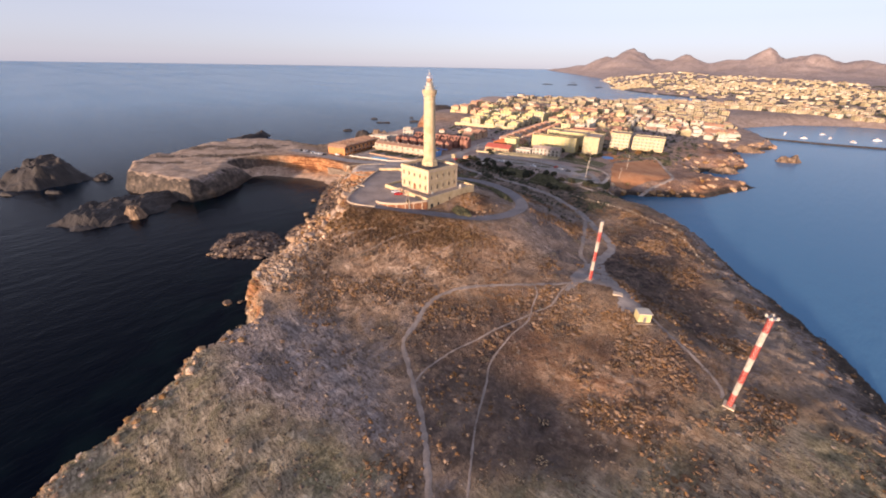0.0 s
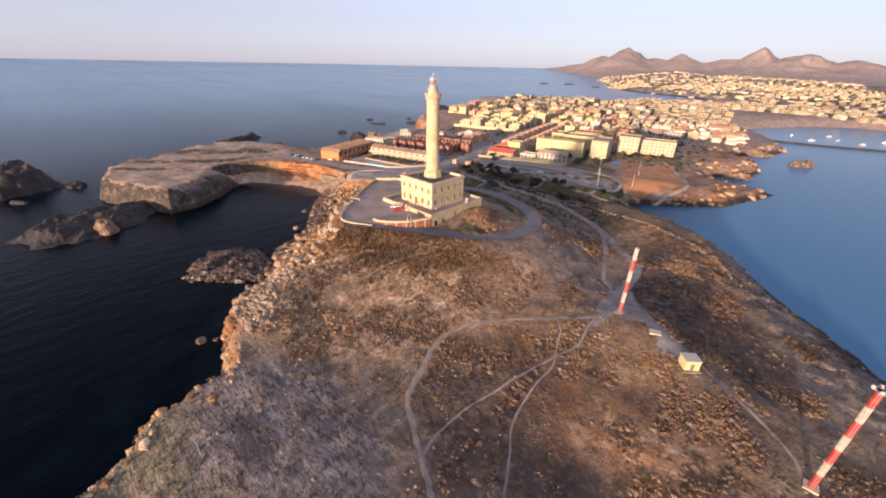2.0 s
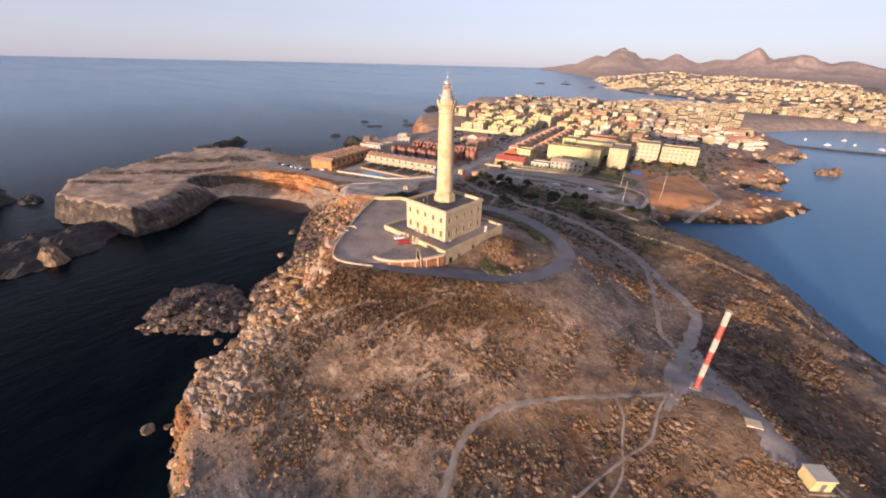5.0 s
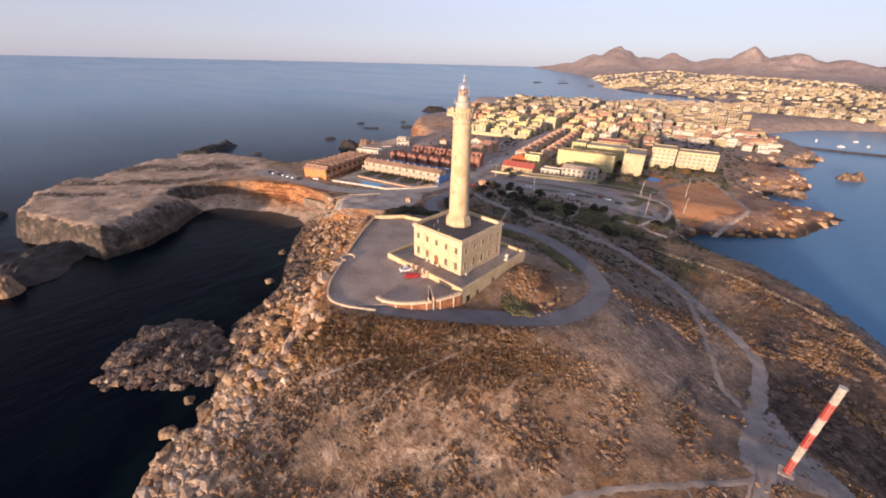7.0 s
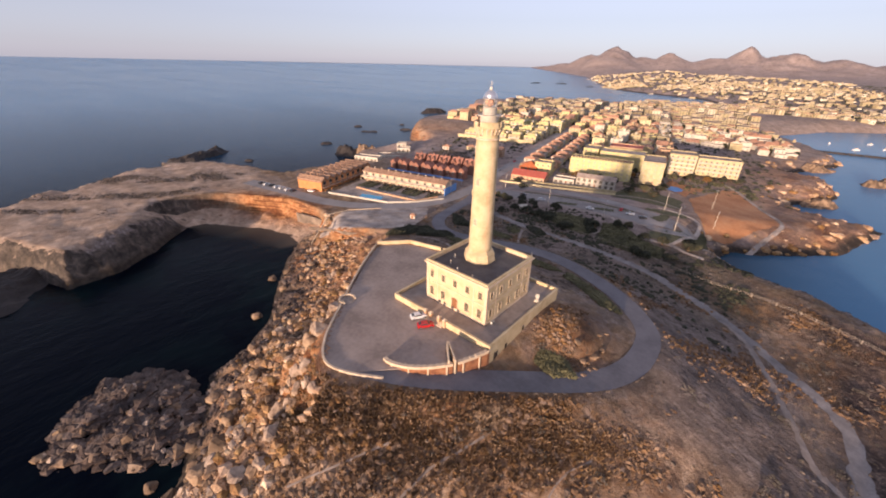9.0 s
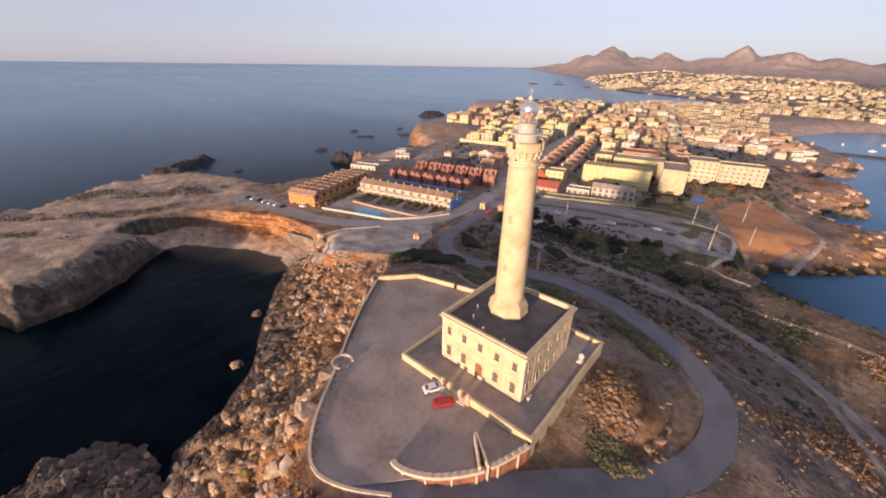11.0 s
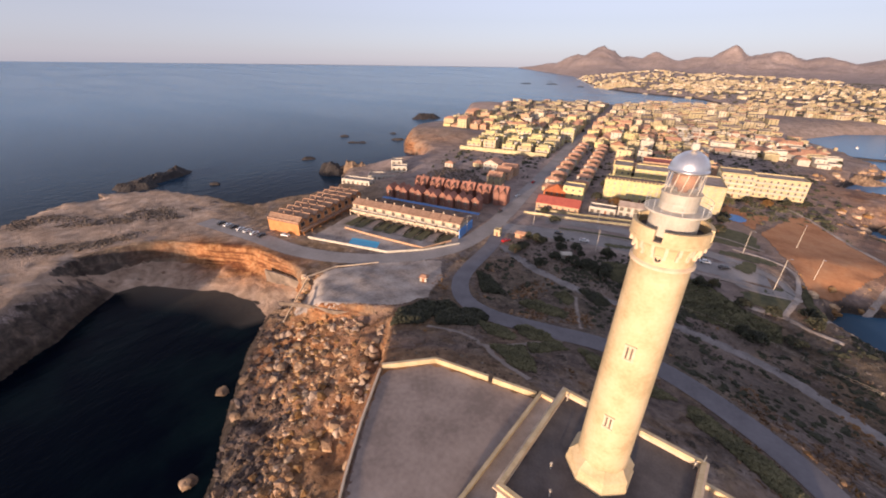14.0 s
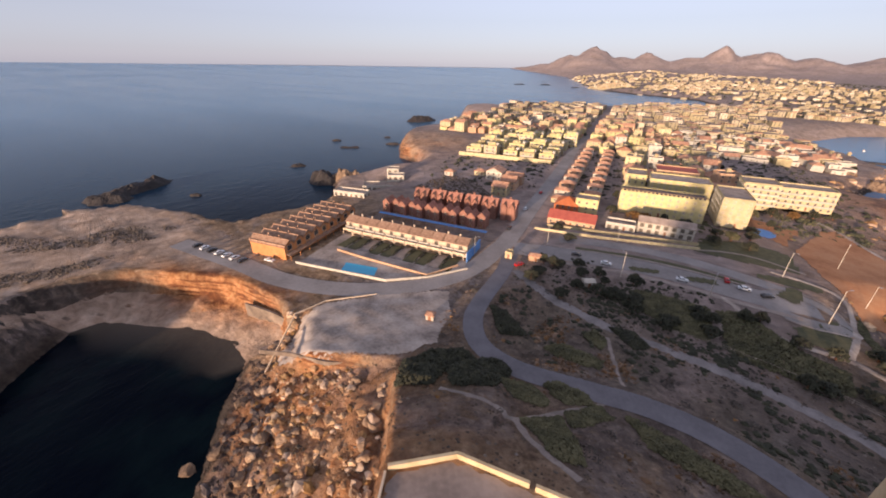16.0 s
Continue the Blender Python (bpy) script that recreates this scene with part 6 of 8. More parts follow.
def is_open(x, y):
    i, j = int(x + 350.5), int(y + 60.5)
    return 0 <= i < 420 and 0 <= j < 335 and bool(OPEN[j, i])


def on_cape(r):
    for _ in range(30):
        x, y = r.uniform(-225, 60), r.uniform(-50, 250)
        if is_open(x, y):
            return x, y
    return None


PATCHY = fbm(OX / 11.0 + 60, OY / 11.0, 3, 0.55)
CLUMPS = fbm(OX / 7.0, OY / 7.0, 4, 0.6)
STONY = fbm(OX / 15.0 + 40, OY / 15.0, 4, 0.6)
RUSTY = bump(OX, OY, -98, 88, 38, 28, 1.0, 40) + bump(OX, OY, -72, 110, 24, 32, 0.7) + bump(OX, OY, -12, 112, 38, 32, 0.9) + bump(OX, OY, -10, 138, 26, 18, 0.9) - 1.2 * region(OX, OY, DARK_EAST, 4) + bump(OX, OY, -104, 138, 9, 13, 1.0) - 0.6 * stony_shade(OX, OY)


def at_cell(grid, x, y):
    return float(grid[int(y + 60.5), int(x + 350.5)])


for px, py in zip(OX.ravel()[((OX + 104) / 9.5).ravel() ** 2 + ((OY - 138) / 14).ravel() ** 2 < 1], OY.ravel()[((OX + 104) / 9.5).ravel() ** 2 + ((OY - 138) / 14).ravel() ** 2 < 1]):
    OPEN[int(py + 60), int(px + 350)] = True


BANK = bank(OX, OY)
BARE = stony_shade(OX, OY)


def bank_spot(r):
    for _ in range(25):
        x, y = r.uniform(-150, -78), r.uniform(66, 128)
        if is_open(x, y) and at_cell(BANK, x, y) * (0.9 + 2 * at_cell(CLUMPS, x, y)) > r.random():
            return x, y, 0.3 + 0.7 * r.random() ** 2, r.uniform(0.7, 1.3)
    return None


def scrub_spot(r):
    for _ in range(8):
        p = on_cape(r)
        if p and at_cell(CLUMPS, *p) - 0.35 * at_cell(BARE, *p) > r.uniform(-0.3, 0.15):
            return p[0], p[1], 0.12 + 0.45 * r.random() ** 3, r.uniform(0.7, 1.5)
    return None


def brush_spot(r):
    for _ in range(12):
        p = on_cape(r)
        if p and at_cell(RUSTY, *p) * (0.42 + 11.0 * at_cell(PATCHY, *p)) > r.random():
            return p[0], p[1], 0.2 + 0.85 * r.random() ** 2.5, r.uniform(0.7, 1.5)
    return None


def shrub_spot(r):
    for _ in range(10):
        p = on_cape(r)
        if p and at_cell(PATCHY, *p) > r.uniform(-0.1, 0.25):
            return p[0], p[1], 0.5 + 1.0 * r.random() ** 2, r.uniform(0.8, 1.4)
    return None


def stone_spot(r):
    p = on_cape(r)
    if p is None or at_cell(STONY, *p) < r.uniform(-0.2, 0.15):
        return None
    return p[0], p[1], 0.1 + 0.5 * r.random() ** 5, r.uniform(0.7, 1.5)


def scree_place(r):
    if r.random() < 0.6:
        x, y = r.uniform(-197, -128), r.uniform(34, 112)
    else:
        x, y = r.uniform(-250, -182), r.uniform(95, 160)
    d = lookup(SHORE_GRID, x, y)
    if not is_open(x, y) or lookup(YARD_GRID, x, y) < 4 or d > r.uniform(20, 46):
        return None
    return x, y, 0.2 + 1.35 * r.random() ** 4, r.uniform(0.7, 1.5)


def scree_spot(r):
    p = scree_place(r)
    return p if p and ground_z(p[0], p[1]) > 4.5 + 2.5 * r.random() else None


def low_scree_spot(r):
    p = scree_place(r)
    return p if p and ground_z(p[0], p[1]) < 5 + 2.5 * r.random() else None


def rim_spot(r):
    x, y = r.uniform(-140, -40), r.uniform(-45, 60)
    d = lookup(SHORE_GRID, x, y)
    if not is_open(x, y) or d < 1.5 or d > 3 + 9 * r.random() ** 2:
        return None
    return x, y, 0.25 + 1.3 * r.random() ** 4, r.uniform(0.7, 1.5)


def bay_stone_spot(r):
    x, y = r.uniform(-110, 62), r.uniform(60, 640)
    d = lookup(SHORE_GRID, x, y)
    if d < 0.5 or d > r.uniform(3, 22) or (y < 275 and not is_open(x, y)):
        return None
    return x, y, 0.2 + (1.0 if y < 270 else 3.0) * r.random() ** 4, r.uniform(0.7, 1.6)


REEF = [(-186, 34), (-198, 40), (-208, 51), (-203, 62), (-196, 69), (-180, 70), (-168, 66), (-163, 58), (-168, 52), (-178, 43)]


def reef_depth(x, y):
    px, py = np.array([x]), np.array([y])
    d = min(float(seg_dist(px, py, a, b)[0][0]) for a, b in zip(REEF, REEF[1:] + REEF[:1]))
    return d if inside(px, py, REEF)[0] else -d


def reef_spot(r):
    for _ in range(6):
        x, y = r.uniform(-209, -162), r.uniform(33, 71)
        if reef_depth(x, y) > r.uniform(-0.8, 2.0) and float(fbm(np.array(x / 6.0), np.array(y / 6.0), 3)) > r.uniform(-0.35, 0.0):
            return x, y, 0.3 + 2.0 * r.random() ** 4, r.uniform(0.7, 1.5)
    return None


def reef_level(x, y):
    return min(3.0, 0.34 * max(0.0, reef_depth(x, y))) * (0.8 + 1.2 * float(fbm(np.array(x / 5.0 + 9), np.array(y / 5.0), 3))) - 0.35


def ledge_spot(r):
    x, y = r.uniform(-156, -114), r.uniform(36, 76)
    if not is_open(x, y) or lookup(SHORE_GRID, x, y) < 0.5 or lookup(SHORE_GRID, x, y) > 22 * (0.7 + 1.6 * at_cell(CLUMPS, x, y)):
        return None
    return x, y, 0.22 + 1.2 * r.random() ** 3, r.uniform(0.8, 1.9)


scatter("reef_rubble", 3000, reef_spot, stone, M_REEF, "jumbled purple-brown blocks on the reef", "rubble", 12, reef_level)
scatter("reef_blocks", 420, reef_spot, stone, M_LEDGE, "pale broken blocks lying on the reef", "rubble", 32, reef_level)
scatter("ledge_rocks", 5200, ledge_spot, stone, M_LEDGE, "pale stepped limestone blocks above the cliff", "rocks", 33)
scatter("scrub", 22000, scrub_spot, tuft, M_SCRUB, "dry brown low scrub covering the cape", "scrub", 3)
scatter("brush", 24000, brush_spot, tuft, M_BRUSH, "rusty brown knee-high brush on the slopes", "brush", 13)
scatter("dry_bushes", 900, shrub_spot, shrub, M_DRYBUSH, "grey-brown rounded dry bushes on the cape", "bushes", 23)
scatter("bank_grass", 6500, bank_spot, grass, M_GRASS, "tall golden brown dry grass on the bank below the lane", "grass", 17)
scatter("slope_grass", 9000, brush_spot, grass, M_GRASS, "golden brown dry grass tufts on the slopes", "grass", 18)
scatter("loose_stones", 15000, stone_spot, stone, M_PEBBLE, "loose pale limestone fragments", "stones", 4)
scatter("scree", 11000, scree_spot, stone, M_SCREE, "tumbled blocks of ochre limestone scree", "scree", 5)
scatter("shore_rubble", 9000, low_scree_spot, stone, M_REEF, "dark wet blocks along the cove shore", "rubble", 15)
scatter("rim_rocks", 9000, rim_spot, stone, M_SCREE, "cracked ochre blocks along the cliff rim", "rocks", 19)
scatter("bay_stones", 9000, bay_stone_spot, stone, M_SCREE, "brown stones along the bay shore", "stones", 16)

# ---- roads, park and plaza ----
strip("road", spline([(-216, 250, 14.02), (-200, 258, 14.02), (-172, 268, 13.9), (-150, 272, 13.8), (-128, 273, 13.6), (-108, 277, 13.5)], 4), 6.2, M_STREET, "grey asphalt avenue with parking beside the park", "road", 0.10)
strip("road", spline([(-204, 274, 14), (-178, 285, 14), (-153, 289, 13.8), (-134, 288, 13.6), (-112, 284, 13.5)], 4), 3.6, M_STREET, "grey asphalt service road along the gardens", "road", 0.10)
strip("pavement", spline([(-210, 247, 14), (-190, 252, 14), (-171, 259, 14), (-150, 263, 13.8), (-130, 264, 13.6), (-113, 266, 13.5)], 4), 1.2, M_PAVE, "pale paved footpath beside the avenue", "pavement", 0.2)
strip("verge", spline([(-194, 269, 14), (-172, 277, 14), (-152, 281, 13.8), (-130, 281, 13.6)], 4), 1.8, M_LAWN, "narrow green verge between the roads", "verge", 0.22, 0.1)
roundabout = spline([(-112 + 12 * math.cos(a), 274 + 9 * math.sin(a), 0) for a in [2 * math.pi * k / 16 for k in range(17)]], 2)
strip("pavement", spline([(-112 + 15.4 * math.cos(a), 274 + 12.4 * math.sin(a), 0) for a in [2 * math.pi * k / 16 for k in range(-5, 7)]], 2), 0.5, M_PLAZA, "pale kerb path round the turning loop", "pavement", 0.25)
strip("pavement", spline([(-207, 262, 14), (-198, 265.5, 14), (-171, 275.5, 13.9), (-150, 279, 13.8), (-128, 280, 13.6)], 4), 0.5, M_PLAZA, "pale kerb of the avenue", "pavement", 0.26)
strip("road", roundabout, 2.6, M_STREET, "grey asphalt turning loop in the park", "road", 0.12)


def draped(name, poly, mat, label, category, rise=0.12, cell=2.5):
    """A patch of another ground, laid on the sheet."""
    xs, ys = [p[0] for p in poly], [p[1] for p in poly]
    gx, gy = np.arange(min(xs), max(xs) + cell, cell), np.arange(min(ys), max(ys) + cell, cell)
    mx, my = np.meshgrid(gx, gy)
    ok = inside(mx + fbm(mx / 5.0, my / 5.0, 2) * 2, my, poly)
    b = Build()
    b.v = [(float(a), float(c), ground_z(a, c) + rise) for a, c in zip(mx.ravel(), my.ravel())]
    n = len(gx)
    for j in range(len(gy) - 1):
        for i in range(n - 1):
            if ok[j, i] and ok[j + 1, i + 1] and ok[j, i + 1] and ok[j + 1, i]:
                a = j * n + i
                b.f.append((a, a + 1, a + n + 1, a + n))
    return tagged(part(name, b, mat, smooth=True), label, category, kind="structure")


draped("clearing", [(-42.8, 145.7), (-39.7, 150.8), (-34.9, 141.8), (-27.5, 134.1), (-28.1, 126.7), (-34.5, 129.9), (-37.9, 125.5), (-39.5, 116.6), (-41.9, 116.3), (-42.1, 125.4), (-43.8, 135.3)], M_TRACK, "grey trodden clearing beside the mast", "ground", 0.1, 0.8)
draped("clearing", [(-28.3, 134.0), (-24.0, 128.6), (-19.5, 128.5), (-13.3, 120.9), (-17.5, 115.8), (-21.4, 116.0), (-24.7, 122.0), (-29.1, 127.6)], M_TRACK, "grey gravel clearing by the hut", "ground", 0.1, 0.8)
draped("plaza", [(-239, 141), (-247, 158), (-246, 168), (-235, 183), (-223, 197), (-216, 202), (-206, 190), (-200, 174), (-203, 163), (-221, 150)], M_PLAZA, "bare grey gravel plaza above the cove", "plaza", 0.15, 0.8)
draped("sports_field", [(-113, 340), (-100, 385), (-93, 394), (-76, 362), (-64, 334), (-80, 300), (-92, 286), (-104, 310)], M_REDEARTH, "red earth pitch above the bay", "field", 0.2, 0.9)
draped("playground", [(-135, 354), (-133.5, 376), (-108.5, 376), (-115, 340)], M_REDEARTH, "red playground court beside the lawn", "court", 0.3)
draped("court_surface", [(-124.5 + 5.6 * math.cos(0.45 * k), 354.5 + 7.4 * math.sin(0.45 * k)) for k in range(14)], M_BLUE, "blue rubber patch of the playground", "court", 0.36, 0.7)
draped("lawn", [(-117.1, 259.2), (-108.6, 268), (-99.5, 282), (-99.1, 270.9), (-101, 250.5), (-107.8, 250.7), (-114.4, 252)], M_LAWN, "dull green park lawn inside the turning loop", "lawn", 0.1, 1.2)
draped("lawn", [(-120.4, 279), (-117.5, 290), (-113.5, 291.5), (-110.8, 287), (-112.5, 277), (-116, 275)], M_LAWN, "dark green planted island in the turning loop", "lawn", 0.34, 1.0)
draped("lawn", [(-170.6, 266.9), (-158.8, 272), (-157.2, 267.3), (-169, 262.7)], M_LAWN, "narrow green median in the avenue", "lawn", 0.3, 1.0)
draped("lawn", [(-150, 273.5), (-138.8, 277.7), (-137.7, 272.8), (-148.7, 268.8)], M_LAWN, "narrow green median in the avenue", "lawn", 0.3, 1.0)
draped("lawn", [(-128, 296), (-116, 300), (-104, 302), (-106, 292), (-126, 290)], M_LAWN, "dull green park lawn by the road", "lawn", 0.1, 1.5)
draped("lawn", [(-152, 301), (-130, 304), (-110, 307), (-114, 331), (-132, 333), (-150, 322)], M_LAWN, "dull green lawn below the apartment blocks", "lawn", 0.14, 1.6)
strip("path", spline([(-150, 304, 14), (-136, 312, 14), (-124, 313, 14), (-110, 309, 14)], 3), 0.7, M_PAVE, "pale footpath across the lawn", "path", 0.3)
low_wall("plaza_kerb", [(-240, 140.5), (-232, 145.5), (-221, 149.8), (-203, 162.5)], 0.4, 12.6, 14.1, M_PEBBLE, "low stone kerb along the plaza's cliff edge", 0.0, "kerb")
low_wall("plaza_kerb", [(-240, 140.5), (-247.6, 157), (-246.6, 168.5), (-236, 183)], 0.3, None, 0.35, M_TRIM, "low stone kerb along the plaza", 0.0, "kerb")
low_wall("beach_wall", spline([(-275, 152.6), (-266, 155.0), (-258, 156.6), (-250, 156.6)], 2), 0.8, 0.8, 8.8, M_PEBBLE, "weathered concrete retaining wall above the beach", 0.0)


def wooden_fence(pts, gap, label):
    f = empty("post_fence", pose(0, 0, 0), label, "fence")
    line = spline([(px, py, 0) for px, py in pts], gap)
    tops = []
    for p in line:
        z = ground_z(p[0], p[1])
        part("post", Build().box(-0.12, 0.12, -0.12, 0.12, -0.2, 1.3), M_FENCE, f, at=pose(p[0], p[1], z))
        tops.append((p[0], p[1], z))
    for a, b in zip(tops, tops[1:]):
        for h in (0.6, 1.2):
            part("rail", Build().bar((a[0], a[1], a[2] + h), (b[0], b[1], b[2] + h), 0.08), M_FENCE, f)


wooden_fence([(-150, 229), (-137, 232), (-125, 232), (-110, 231), (-98, 228), (-82, 224), (-69, 223), (-55, 219), (-47, 216), (-33, 210), (-22, 203), (-10, 188)], 6.0, "weathered post and rail fence along the shore path")


def kerb_stones(line, off, label, seed):
    r = random.Random(seed)
    k = empty("kerb_stones", pose(0, 0, 0), label, "kerb")
    me = Build().prism([(-0.42, -0.11), (0.4, -0.14), (0.36, 0.12), (-0.4, 0.13)], -0.2, 0.14).mesh("kerb_stone", M_PEBBLE)
    for a, b in zip(line, line[1:]):
        if r.random() < 0.3:
            continue
        t = (b - a)[:2] / np.linalg.norm((b - a)[:2])
        x, y = a[0] - t[1] * off, a[1] + t[0] * off
        share("kerb_stone", me, k, pose(x, y, max(a[2], ground_z(x, y)), r.uniform(-4, 4), r.uniform(-4, 4), math.degrees(math.atan2(t[1], t[0])) + r.uniform(-5, 5)))


kerb_stones(LOOP[14:], 3.5, "row of pale rough kerb stones along the lane", 1)


def street_lamp(x, y, h, yaw):
    z = ground_z(x, y)
    t = empty("street_lamp", pose(x, y, z, 0, 0, yaw), "tall pale street lamp post", "street lamp", "street lamps")
    part("post", Build().lathe([(0.16, -0.2), (0.14, 0.4), (0.08, h)], 8), M_MASTWHITE, t)
    part("arm", Build().bar((0, 0, h), (1.6, 0, h + 0.25), 0.08), M_STEEL, t)
    part("lamp_head", Build().box(1.2, 2.0, -0.16, 0.16, h + 0.17, h + 0.3), M_STEEL, t)


for x, y, h in ((-106, 270, 13), (-170, 255, 11), (-181, 289, 10), (-206, 264, 10), (-140, 262, 9), (-118, 300, 11), (-226, 232, 9), (-92, 300, 10), (-98, 330, 12)):
    street_lamp(x, y, h, rnd.uniform(0, 360))


# ---- plants ----
def leafy(cx, cy, cz, rx, ry, rz, count, seed, leaf=0.35):
    """A crown of many small leaf clumps, uneven, with gaps."""
    r = random.Random(seed)
    v, f = [], []
    for _ in range(count):
        a, u = r.uniform(0, 6.283), r.uniform(-0.15, 1)
        q = math.sqrt(max(0.0, 1 - u * u)) * r.uniform(0.72, 1.05)
        lump = 1 + 0.25 * math.sin(3 * a + seed) + 0.15 * math.sin(7 * a)
        p = Vector((cx + rx * q * lump * math.cos(a), cy + ry * q * lump * math.sin(a), cz + rz * u * r.uniform(0.75, 1.08)))
        k = len(v)
        e = Euler((r.uniform(-1, 1), r.uniform(-1, 1), r.uniform(0, 6.3))).to_matrix()
        s = leaf * r.uniform(0.6, 1.4)
        for dx, dy, dz in ((-1, -0.6, 0), (1, -0.6, 0), (0.9, 0.7, 0.15), (-0.8, 0.6, -0.1), (0, 0, 0.6)):
            v.append((p + e @ Vector((dx * s, dy * s, dz * s)))[:])
        f += [(k, k + 1, k + 4), (k + 1, k + 2, k + 4), (k + 2, k + 3, k + 4), (k + 3, k, k + 4)]
    b = Build()
    b.v, b.f = v, f
    return b


def hedge_bed(poly, high, seed, mat, label):
    """A low spreading bush mass over an outline: many leaf clumps, higher in the middle, ragged at the rim."""
    r = random.Random(seed)
    xs, ys = [p[0] for p in poly], [p[1] for p in poly]
    cx, cy = sum(xs) / len(xs), sum(ys) / len(ys)
    cz = ground_z(cx, cy)
    area = (max(xs) - min(xs)) * (max(ys) - min(ys))
    n = int(min(6500, area * 20))
    px, py = np.array([r.uniform(min(xs), max(xs)) for _ in range(n)]), np.array([r.uniform(min(ys), max(ys)) for _ in range(n)])
    d = np.full(n, 1e9)
    for a, b in zip(poly, poly[1:] + poly[:1]):
        d = np.minimum(d, seg_dist(px, py, a, b)[0])
    d = np.where(inside(px, py, poly), d, -d) + 1.6 * fbm(px / 2.2, py / 2.2, 3)
    v, f = [], []
    for x, y, q in zip(px, py, d):
        if q < 0.05:
            continue
        z = ground_z(x, y) + high * min(1.0, 0.25 + 0.5 * q) * r.uniform(0.25, 1.05) * (0.75 + 1.0 * float(fbm(x / 3.0 + seed, y / 3.0, 2) + 0.25))
        k, e, sz = len(v), Euler((r.uniform(-0.9, 0.9), r.uniform(-0.9, 0.9), r.uniform(0, 6.3))).to_matrix(), r.uniform(0.3, 0.62)
        for dx, dy, dz in ((-1, -0.6, 0), (1, -0.6, 0), (0.9, 0.7, 0.15), (-0.8, 0.6, -0.1), (0, 0, 0.6)):
            v.append((Vector((x - cx, y - cy, z - cz)) + e @ Vector((dx * sz, dy * sz, dz * sz)))[:])
        f += [(k, k + 1, k + 4), (k + 1, k + 2, k + 4), (k + 2, k + 3, k + 4), (k + 3, k, k + 4)]
    b = Build()
    b.v, b.f = v, f
    return tagged(part("bush", b, mat, at=pose(cx, cy, cz)), label, "bush", "bushes by the lane")


BEDS = [
    (1.7, True, [(-195, 152), (-201, 161), (-197, 171), (-192, 176), (-186, 175), (-190, 165), (-188, 158)]),
    (1.6, True, [(-190, 166), (-186, 176), (-181, 179), (-177, 177), (-176, 168), (-184, 160)]),
    (0.9, False, [(-178, 172), (-171, 176), (-164, 172), (-164, 168), (-171, 167)]),
    (0.9, False, [(-168, 178), (-166, 181), (-158, 181), (-156, 179), (-161, 174)]),
    (0.9, False, [(-166, 161), (-160, 168), (-154, 162), (-151, 157), (-156, 155), (-161, 158)]),
    (0.9, False, [(-160, 170.5), (-155, 179), (-151, 177), (-157, 166)]),
    (1.0, False, [(-175, 193), (-171, 199), (-159, 199), (-159, 194), (-171, 191)]),
    (1.0, False, [(-168, 207), (-167, 213), (-161, 210), (-162, 204)]),
    (1.1, True, [(-164, 218), (-156, 221), (-150, 216), (-154, 211)]),
    (1.5, True, [(-199, 202), (-193, 203), (-181, 195), (-188, 190)]),
    (1.0, False, [(-149, 180), (-139, 180), (-124, 176), (-129, 172), (-143, 173)]),
    (0.9, False, [(-121, 176), (-106, 170), (-98, 163), (-104, 160), (-114, 166), (-122, 170)]),
    (0.8, False, [(-136.8, 252.8), (-130.3, 258), (-121.1, 251.4), (-113.3, 245.4), (-103.5, 243), (-102.5, 233), (-110.8, 230), (-123.4, 230), (-131.8, 232)]),
    (0.7, False, [(-164.5, 247.5), (-154.6, 252), (-139, 253), (-136.5, 242), (-136.5, 233), (-147.1, 232.2), (-159.5, 236.4)]),
    (0.9, False, [(-95.5, 290), (-95.9, 254), (-92.5, 252), (-89.5, 268), (-92, 284)]),
    (1.0, False, [(-107, 128), (-101, 130), (-97, 127), (-102, 123), (-108, 124)]),
]
for k, (high, dark_leaf, poly) in enumerate(BEDS):
    hedge_bed(poly, high, 300 + k, M_BUSH if dark_leaf else M_OLIVE, "dense dark green hedge bank beside the lane" if dark_leaf else "low spreading dull olive bush bed beside the lane")


def tree(x, y, h, r, seed, mat=None, label="dark evergreen tree with an uneven crown"):
    z = ground_z(x, y)
    t = empty("tree", pose(x, y, z), label, "tree", "trees")
    rr = random.Random(seed)
    tb = Build().lathe([(0.22, -0.3), (0.16, h * 0.45), (0.09, h * 0.75)], 7)
    for k in range(4):
        a = k * 1.6 + rr.random()
        tb.bar((0, 0, h * (0.35 + 0.1 * k)), (r * 0.6 * math.cos(a), r * 0.6 * math.sin(a), h * (0.55 + 0.1 * k)), 0.09)
    part("trunk", tb, M_DOORW, t)
    part("crown", leafy(0, 0, h * 0.45, r, r, h * 0.55, 260, seed, 0.42), mat or M_BUSH, t)
    return t


rt = random.Random(21)
for k in range(46):
    x, y = rt.uniform(-200, -95), rt.uniform(222, 256)
    if min(np.hypot(LOOP[:, 0] - x, LOOP[:, 1] - y)) > 6 and y < 262 and not (y < 232 and rt.random() < 0.6):
        tree(x, y, rt.uniform(2.0, 4.5), rt.uniform(1.3, 2.8), k)
for k, (x, y, h, r) in enumerate([(-212, 318, 5, 4), (-182, 322, 6, 4), (-178, 326, 5, 3.5), (-200, 276, 3, 2.5), (-194, 352, 8, 5), (-210, 286, 3, 2), (-250, 268, 4, 2), (-144, 318, 4, 3), (-130, 322, 4, 3), (-160, 330, 5, 3)]):
    tree(x, y, h, r, 60 + k, M_AUTUMN if k in (0, 1, 2) else None)


